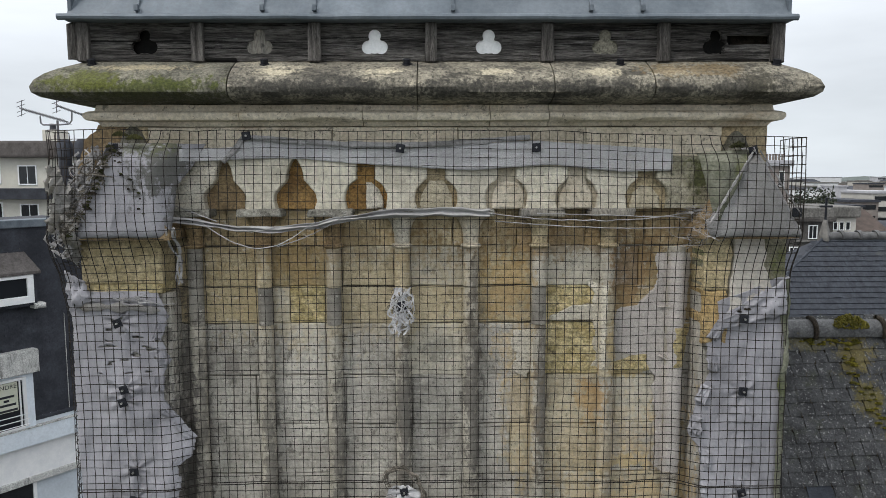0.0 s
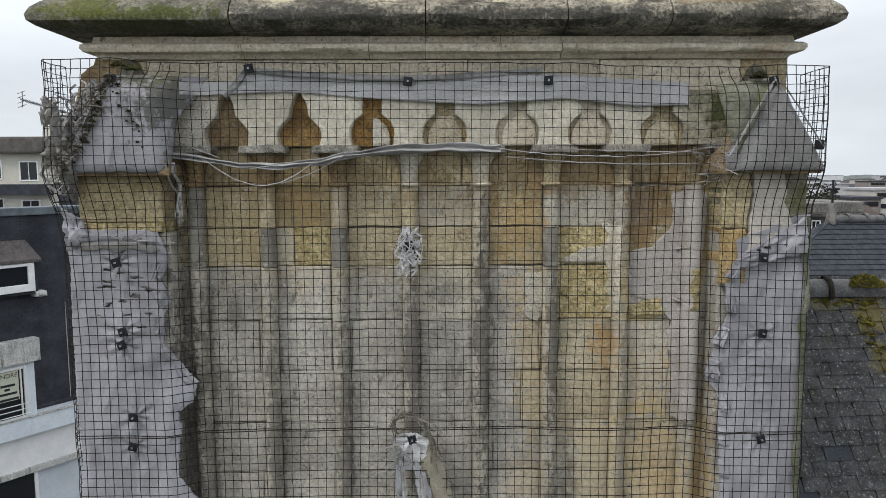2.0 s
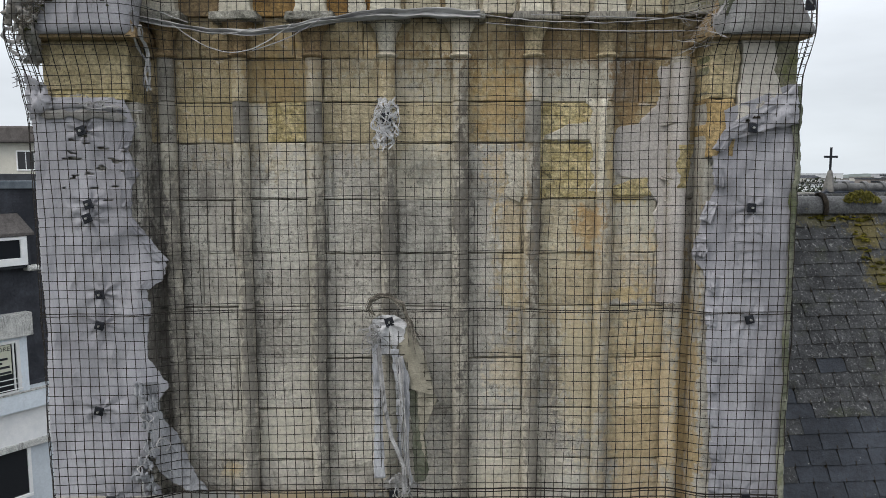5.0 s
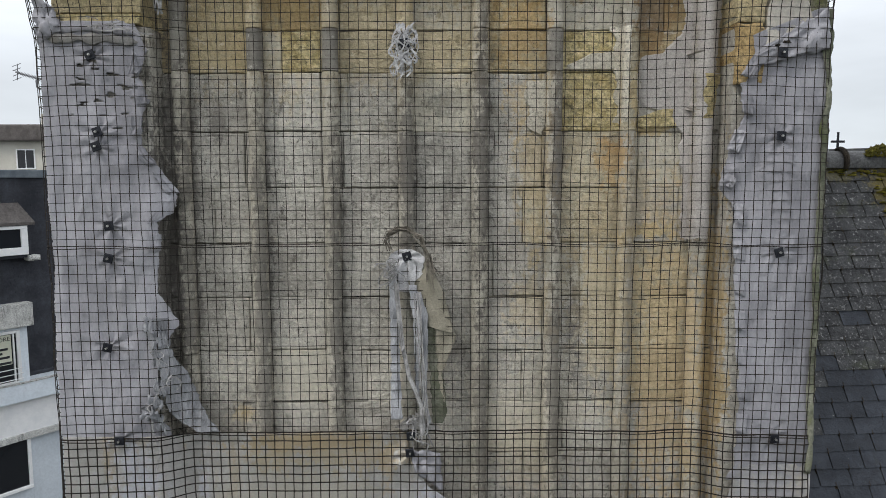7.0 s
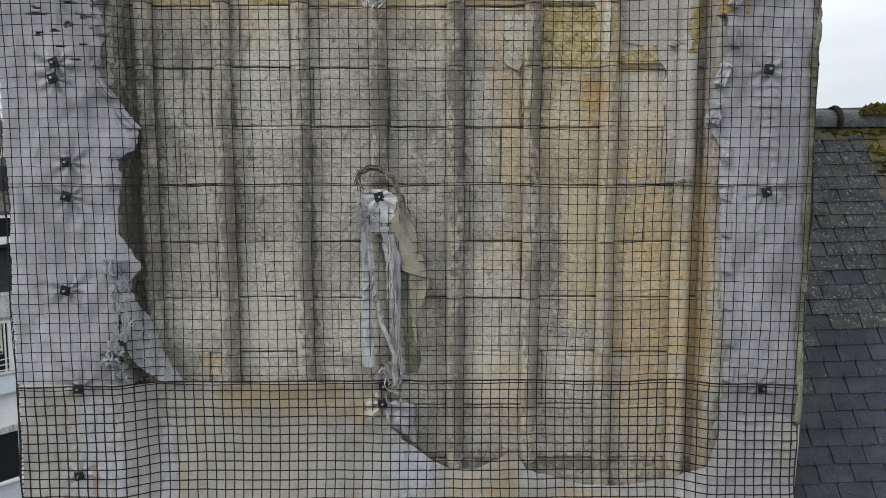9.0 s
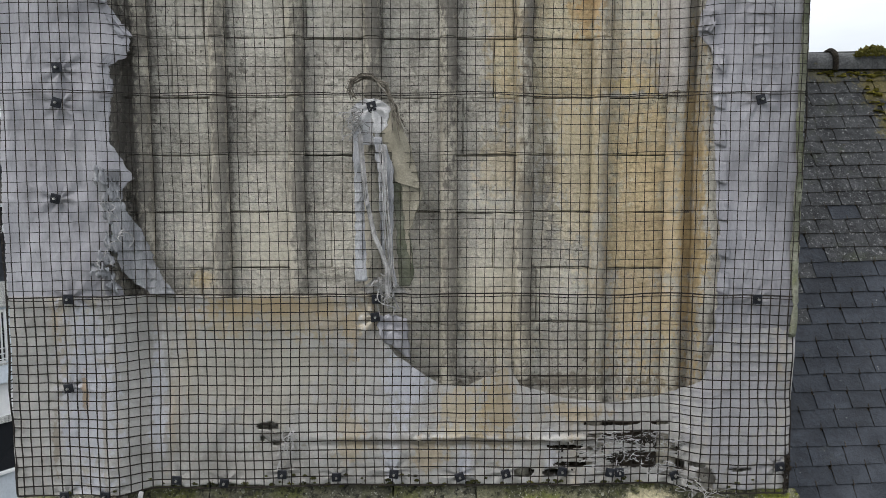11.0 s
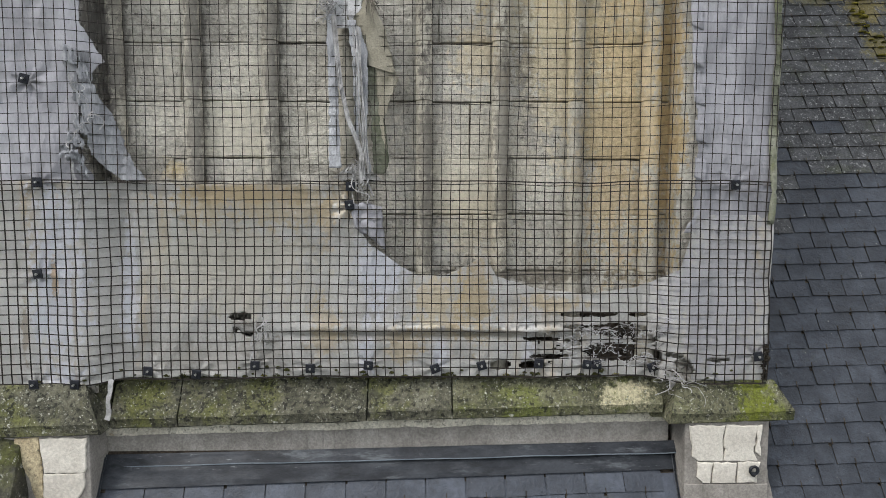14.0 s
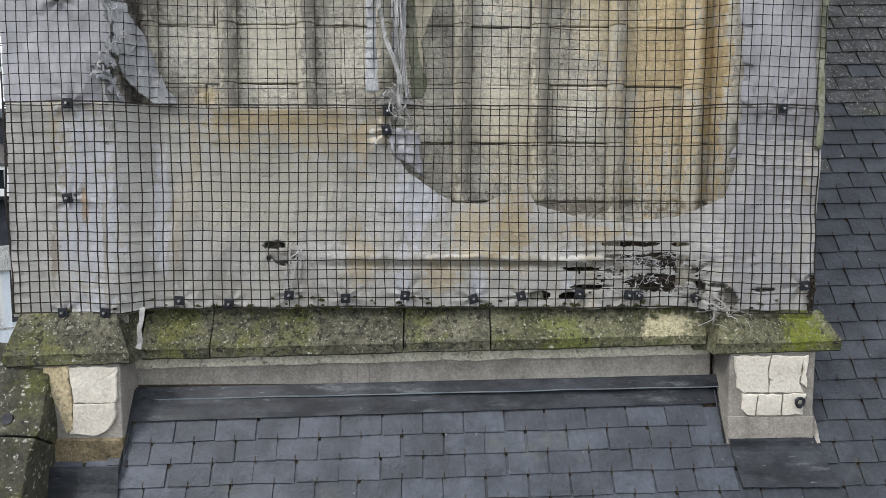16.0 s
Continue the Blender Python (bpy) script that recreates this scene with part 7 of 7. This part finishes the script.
part("dormer_roof", (lambda q: (q, [(0, 1, 2, 3), (4, 5, 6, 7), (0, 4, 5, 1), (1, 5, 6, 2)]))([(-3.1, -0.4, 1.36), (0.18, -0.4, 1.36), (-0.35, 0.5, 2.55), (-3.1, 0.5, 2.55), (-3.1, -0.4, 1.28), (0.18, -0.4, 1.28), (-0.35, 0.5, 2.45), (-3.1, 0.5, 2.45)]), M_FARBROWN, up, "small brown slate dormer roof")
part("window_frame", merge([block(a, b, -0.36, -0.24, c, d, 0.01, 0) for a, b, c, d in ((-2.5, -0.02, 1.16, 1.26), (-2.5, -0.02, 0.4, 0.62), (-0.2, -0.02, 0.62, 1.16))]), M_WHITEPVC, up)
part("pane", box(-2.5, -0.2, -0.29, -0.26, 0.62, 1.16), M_GLASS, up)
part("vent", block(-0.02, 0.3, -0.4, 0.0, 0.2, 0.36, 0.05, 0), M_CONC, house)
for cx in (-1.05, -3.4):
    window(house, cx, 0.02, -6.0, 1.56, 1.5, 0.1, 0)
sign = thing("sale_sign", "pale paper sale sign hung behind the dormer window", "sign")
sign.matrix_basis = house.matrix_basis.copy()
part("board", box(-1.3, -0.6, -0.18, -0.17, -2.84, -1.95), M_SIGN, sign)


def lettering(txt, x, z, size, parent):
    cu = bpy.data.curves.new("lettering", "FONT")
    cu.body, cu.size, cu.align_x, cu.extrude = txt, size, "RIGHT", 0.002
    cu.materials.append(M_INK)
    ob = new("lettering", cu)
    ob.parent = parent
    ob.matrix_basis = pose(x, -0.184, z, 90, 0, 0)
    return ob


lettering("VENDRE", -0.62, -2.13, 0.18, sign)
for a, b, z in ((-1.1, -0.7, -2.4), (-1.0, -0.85, -2.52), (-1.15, -0.66, -2.65), (-1.25, -0.62, -2.82)):
    part("text_bar", block(a, b, -0.186, -0.18, z, z + 0.07, 0.002, 0), M_INK, sign)

# apartment block behind it
apt = thing("apartment_block", "cream rendered apartment block with dark flat roof and balconies", "apartment building")
AY = 60.0
part("wall", box(-60, -31.6, AY, AY + 12, -13, 6.0), M_PLASTER, apt)
part("roof", box(-60.4, -31.2, AY - 0.8, AY + 12.5, 6.0, 7.5, 0.2), M_FARBROWN, apt)
for z in (4.55, 1.0, -2.5):
    for x in (-33.3, -37.6, -40.9, -44.5):
        window(apt, x, AY, z - (0.15 if x == -37.6 else 0), 1.5 if x != -44.5 else 2.4, 1.6, 0.12, 1)
    part("balcony", box(-60, -35.4, AY - 1.1, AY, z - 2.35, z - 1.35, 0.05), M_FARSLATE if z > 3 else M_CONC, apt)
for x in (-35.9, -47):
    ch = thing("chimney", "rendered chimney stack with dark pots on the flat roof", "chimney", "roof chimneys")
    part("stack", box(x - 0.7, x + 0.7, AY + 1, AY + 3, 7.4, 8.6, 0.05), M_PLASTER, ch)
    part("pot", lathe(x - 0.2, AY + 2, [(0.3, 8.6), (0.26, 9.1), (0.34, 9.2)], 10), M_FARSLATE, ch)
lowroof = thing("low_chimney_block", "dark mossy chimney block on the neighbouring roof", "chimney")
part("stack", box(-16.2, -13.2, 25.5, 26.5, -13, 3.35, 0.05), M_FARSLATE, lowroof)
part("cap", box(-16.3, -14.7, 25.4, 26.6, 3.3, 3.6, 0.05), M_FARBROWN, lowroof)
aerial = thing("tv_aerial", "grey rake television aerial on a roof mast", "aerial")
shade(part("mast", sweep([(-16.29, 26, 3.4), (-16.25, 26, 6.6)], 0.05, 6), M_STEEL, aerial))
part("boom", sweep([(-17.83, 26, 7.12), (-15.81, 26, 6.54)], 0.03, 5), M_STEEL, aerial)
part("boom", sweep([(-16.26, 26, 7.24), (-15.0, 26, 6.78)], 0.03, 5), M_STEEL, aerial)
for x0, z0, x1, z1, n_el in ((-17.7, 7.08, -15.85, 6.55, 14), (-16.2, 7.22, -15.05, 6.8, 9)):
    for k in range(n_el):
        t = k / (n_el - 1)
        x, z = x0 + (x1 - x0) * t, z0 + (z1 - z0) * t
        part("element", sweep([(x - 0.05, 25.75, z + 0.1), (x + 0.05, 26.25, z - 0.1)], 0.012, 4), M_STEEL, aerial)
for cx, cz in ((-17.75, 7.1), (-16.25, 7.24)):
    part("reflector", merge([sweep([(cx - 0.2, 26, cz + d - 0.05), (cx + 0.15, 26, cz + d + 0.08)], 0.014, 4) for d in (-0.28, -0.1, 0.12, 0.3)] + [sweep([(cx - 0.02, 26, cz - 0.32), (cx + 0.02, 26, cz + 0.36)], 0.018, 4)]), M_STEEL, aerial)
part("yoke", sweep([(-16.98, 26, 6.78), (-16.97, 26, 6.5), (-16.88, 26, 6.42), (-16.2, 26, 6.42), (-15.76, 26, 6.46), (-15.64, 26, 6.6), (-15.62, 26, 6.95)], 0.035, 6), M_STEEL, aerial)
for x in (-16.0, -15.24):
    pot = thing("chimney_pot", "dark round chimney pot on the roof behind", "chimney pot", "chimney pots")
    shade(part("pot", lathe(x, 26, [(0.25, 3.3), (0.25, 5.0), (0.32, 5.05), (0.32, 5.6), (0.2, 5.8)], 12), M_FARSLATE, pot))

M_ATTIC = surface("weathered_concrete", (0.1, 0.097, 0.09), (0.19, 0.183, 0.172), 0.5, 6, bump=0.1, layers=((BLACK, 1.5, (3, 3, 0.4), 0.5, 0.68, 0.6),))
M_DARKWALL = surface("sooty_stone_wall", (0.045, 0.042, 0.04), (0.085, 0.08, 0.076), 0.6, 6, bump=0.1)
# lower church roof with a hipped end and a cross
annex = thing("chapel_roof", "hipped grey slate chapel roof with half-round ridge tiles", "roof")
AX, AYR, AZ = 9.2, 12.0, 2.74
v = [(AX, AYR, AZ), (24, AYR, AZ), (24, AYR - 4.2, AZ - 4.4), (AX - 7.0, AYR - 4.2, AZ - 4.4), (AX - 7.0, AYR + 4.2, AZ - 4.4), (24, AYR + 4.2, AZ - 4.4)]
part("slope", (v, [(3, 2, 1, 0), (4, 3, 0), (5, 4, 0, 1)]), M_FARSLATE, annex)
sl = []
CR, CW = 42, 0.2
for row in range(CR):
    t = row / CR
    yy, zz = AYR - 4.2 * (1 - t), AZ - 4.4 * (1 - t)
    x0 = AX - 7.0 * (1 - t)
    for col in range(int((13.2 - x0) / CW)):
        x = math.floor(x0 / CW) * CW + (col + 0.5 * (row % 2)) * CW
        if x < x0 - 0.12:
            continue
        dz = rnd(0.006)
        sl.append(([(x + 0.004, yy - 0.02, zz + 0.012 + dz), (x + 0.184, yy - 0.02, zz + 0.012 + dz), (x + 0.184, yy + 0.12, zz + 0.125), (x + 0.004, yy + 0.12, zz + 0.125), (x + 0.004, yy - 0.012, zz - 0.012), (x + 0.194, yy - 0.012, zz - 0.012)], [(0, 1, 2, 3), (4, 5, 1, 0)]))
tagged(part("slates", merge(sl), M_SLATE, annex), kind="stuff")
for k in range(24):
    x = AX + k * 0.42
    shade(part("ridge_tile", sweep([(x, AYR, AZ), (x + 0.36, AYR, AZ), (x + 0.37, AYR, AZ + 0.02), (x + 0.42, AYR, AZ + 0.02)], [0.11, 0.11, 0.14, 0.14], 10), M_RIDGE, annex))
shade(part("hip_capping", sweep([(AX, AYR, AZ), (AX - 7.0, AYR - 4.2, AZ - 4.4)], 0.03, 8), M_SLATE, annex))
cross = thing("roof_cross", "dark iron cross on a small stone base at the roof's end", "cross")
part("base", lathe(AX, AYR, [(0.17, AZ - 0.1), (0.13, AZ + 0.1), (0.06, AZ + 0.36), (0.05, AZ + 0.4)], 4), M_ATTIC, cross)
part("upright", box(AX - 0.02, AX + 0.02, AYR - 0.02, AYR + 0.02, AZ + 0.4, AZ + 0.93, 0.004), M_PLATE, cross)
part("arm", box(AX - 0.15, AX + 0.15, AYR - 0.026, AYR + 0.026, AZ + 0.69, AZ + 0.74, 0.004), M_PLATE, cross)

# town beyond
M_TOWN = [surface("town_wall_a", (0.42, 0.4, 0.37), (0.52, 0.5, 0.46), 0.3, 4, bump=0, grain=0.05), surface("town_wall_b", (0.3, 0.3, 0.32), (0.38, 0.38, 0.4), 0.3, 4, bump=0, grain=0.05),
          surface("town_wall_c", (0.58, 0.59, 0.6), (0.68, 0.69, 0.7), 0.3, 4, bump=0, grain=0.04), surface("town_wall_d", (0.17, 0.15, 0.14), (0.25, 0.22, 0.2), 0.3, 4, bump=0, grain=0.08)]
stone_house = thing("stone_house", "dark stone house with arched white windows under a concrete attic", "house")
part("wall", box(37.5, 43.1, 70, 80, -13, -0.6), M_DARKWALL, stone_house)
part("cornice", box(37.3, 43.3, 69.7, 80, -0.75, -0.3, 0.1), M_DARKWALL, stone_house)
part("attic", box(37.5, 43.1, 69.9, 80, -0.3, 0.75, 0.1), M_ATTIC, stone_house)
for z in (-1.85, -4.2):
    for x in (38.9, 40.9):
        window(stone_house, x, 70, z, 0.8, 1.3, 0.1, 1)
    part("sill_band", box(38.9, 43.2, 69.8, 70, z - 1.05, z - 0.85), M_ATTIC, stone_house)
block_b = thing("white_house", "narrow pale rendered house with balcony windows and flat top", "house")
part("wall", box(43.8, 46.8, 72, 80, -13, -0.4), M_TOWN[0], block_b)
part("attic", box(43.6, 47.1, 71.6, 80, -0.4, 0.85, 0.15), M_ATTIC, block_b)
for x in (44.5, 45.2, 45.9):
    window(block_b, x, 72, -1.35, 0.4, 0.8, 0.08, 0)
red = thing("brick_house", "low house with brown tiled roof", "house")
part("wall", box(48.5, 52.4, 77, 84, -13, -2.4), M_TOWN[0], red)
v = [(48.2, 75, -2.2), (52.7, 75, -2.2), (52.7, 80, 0.1), (48.2, 80, 0.1)]
part("roof", (v, [(0, 1, 2, 3)]), surface("brown_tiles", (0.045, 0.034, 0.029), (0.085, 0.064, 0.055), 1, 9, grain=0.3), red)
tall = thing("chimneyed_house", "tall brown rendered house crowned with rows of chimney pots", "house")
part("wall", box(24.5, 26.0, 45, 53, -13, 5.3), M_TOWN[3], tall)
part("cornice", box(24.3, 26.2, 44.8, 53, 4.9, 5.3, 0.05), M_TOWN[1], tall)
for k in range(6):
    part("chimney_pot", lathe(24.6 + 0.22 * k, 45.6, [(0.09, 5.3), (0.07, 5.7), (0.09, 5.76)], 8), M_TOWN[3], tall)
for z in (4.0, 1.6):
    window(tall, 25.4, 45, z, 0.3, 1.0, 0.06, 0)
tall.matrix_basis = Matrix.Translation((-0.75, 0, 0))
for label, mat, x0, x1, z0, z1, y, bands in (
        ("long white office building in the town", 2, 159.5, 174, -13, -2.0, 300, 0), ("white office wing with window strips", 2, 174, 179.5, -13, -2.2, 300, 3), ("blue-grey tower block in the town", 1, 154.5, 158, -13, 0.2, 260, 0),
        ("white office block with dark window strips", 2, 169.5, 177.5, -13, -2.0, 280, 4), ("dark slate-fronted terrace in the town", 3, 83.5, 90.5, -13, -2.4, 141, 2), ("dark brown terrace in the town", 3, 90.8, 97, -13, -1.5, 146, 2), ("low dark roofs in the town", 3, 74, 83, -13, -3.2, 135, 0), ("dark flats in the town", 3, 210, 218, -13, 0.4, 330, 4), ("pale warehouse in the town", 2, 245, 268, -13, -1.8, 380, 0),
        ("balconied apartment house in the town", 0, 98, 106, -13, 0.3, 150, 4), ("long white sheds near the horizon", 2, 372, 415, -13, 3.0, 700, 0), ("long pale sheds near the horizon", 1, 420, 460, -13, 2.8, 650, 1)):
    b = thing("town_building", label, "building", "town buildings")
    part("wall", box(x0, x1, y, y + 12, z0, z1), M_TOWN[mat], b)
    part("roof", box(x0 - 0.3, x1 + 0.3, y - 0.3, y + 12, z1, z1 + 0.5), M_TOWN[1] if mat != 3 else M_FARSLATE, b)
    for q in range(bands):
        part("window_band", box(x0 + 0.6, x1 - 0.6, y - 0.1, y + 0.1, z1 - 1.6 - 2.4 * q, z1 - 0.6 - 2.4 * q), M_GLASS, b)
random.seed(11)
for k in range(190):
    y = 120 + (k / 190) ** 1.4 * 900
    ang = random.choice((-1, 1, 1)) * random.uniform(0.44, 0.64)
    x = y * math.tan(ang)
    w, h, dpt = random.uniform(8, 26), random.uniform(4, 7.0) if y < 290 else random.uniform(5, 10) if y < 450 else random.uniform(8, 13.5), random.uniform(10, 20)
    b = thing("town_building", random.choice(("distant pale office block in the town", "distant grey town building with rows of windows", "distant slate-roofed town house")), "building", "town buildings")
    mat = M_TOWN[(0, 2, 3, 2, 3, 0)[k % 6]]
    part("wall", box(x - w / 2, x + w / 2, y, y + dpt, -13, -13 + h), mat, b)
    if k % 4 == 0:
        v = [(x - w / 2 - 0.5, y - 0.5, -13 + h), (x + w / 2 + 0.5, y - 0.5, -13 + h), (x + w / 2 + 0.5, y + dpt, -13 + h), (x - w / 2 - 0.5, y + dpt, -13 + h), (x - w / 2 + 3, y + dpt / 2, -13 + h + 2.4), (x + w / 2 - 3, y + dpt / 2, -13 + h + 2.4)]
        part("roof", (v, [(0, 1, 5, 4), (1, 2, 5), (2, 3, 4, 5), (3, 0, 4)]), M_FARSLATE, b)
    else:
        part("roof", box(x - w / 2 - 0.3, x + w / 2 + 0.3, y - 0.3, y + dpt, -13 + h, -13 + h + 0.8), M_ATTIC, b)
    if y < 420:
        for fl in range(int(h / 3)):
            z = -13 + 1.8 + fl * 3
            if z > -9:
                part("window_band", box(x - w / 2 + 1, x + w / 2 - 1, y - 0.08, y + 0.1, z - 0.7, z + 0.7), M_GLASS, b)
trees = []
for k in range(220):
    y = random.uniform(130, 900)
    x = y * math.tan(random.choice((-1, 1)) * random.uniform(0.44, 0.64))
    r = random.uniform(2.5, 5)
    for q in range(26):
        c = Vector((x + rnd(r), y + rnd(r), -13 + random.uniform(2, 9)))
        s = random.uniform(0.6, 1.6)
        trees.append(([c + Vector((rnd(s), rnd(s), rnd(s))) for _ in range(4)], [(0, 1, 2), (0, 2, 3), (0, 3, 1), (1, 3, 2)]))
for k in range(1800):
    y = random.uniform(104, 118)
    x = 0.551 * (y + 4.2) + rnd(3.4)
    c = Vector((x, y, -13 + random.uniform(7, 14.6 + 2.5 * nz(x * 0.5, 2))))
    s = random.uniform(0.15, 0.36)
    trees.append(([c + Vector((rnd(s), rnd(s), rnd(s))) for _ in range(4)], [(0, 1, 2), (0, 2, 3), (0, 3, 1), (1, 3, 2)]))
tagged(part("town_trees", merge(trees), M_TREE, None), "dark clumps of distant trees between the town roofs", "trees", kind="stuff")
v, f = grid(400, 4, lambda u, w: (-3500 + 7000 * u, 2200 + 500 * w, -13 + w * (15 + 10 * nz(u * 22, 1) + 6 * nz(u * 60, 4) + 3 * nz(u * 160, 2))))
tagged(part("distant_hills", (v, f), surface("hill_woods", (0.06, 0.075, 0.07), (0.12, 0.14, 0.13), 0.02, 0.2, bump=0), None), "low wooded hills on the horizon", "hills", kind="structure")
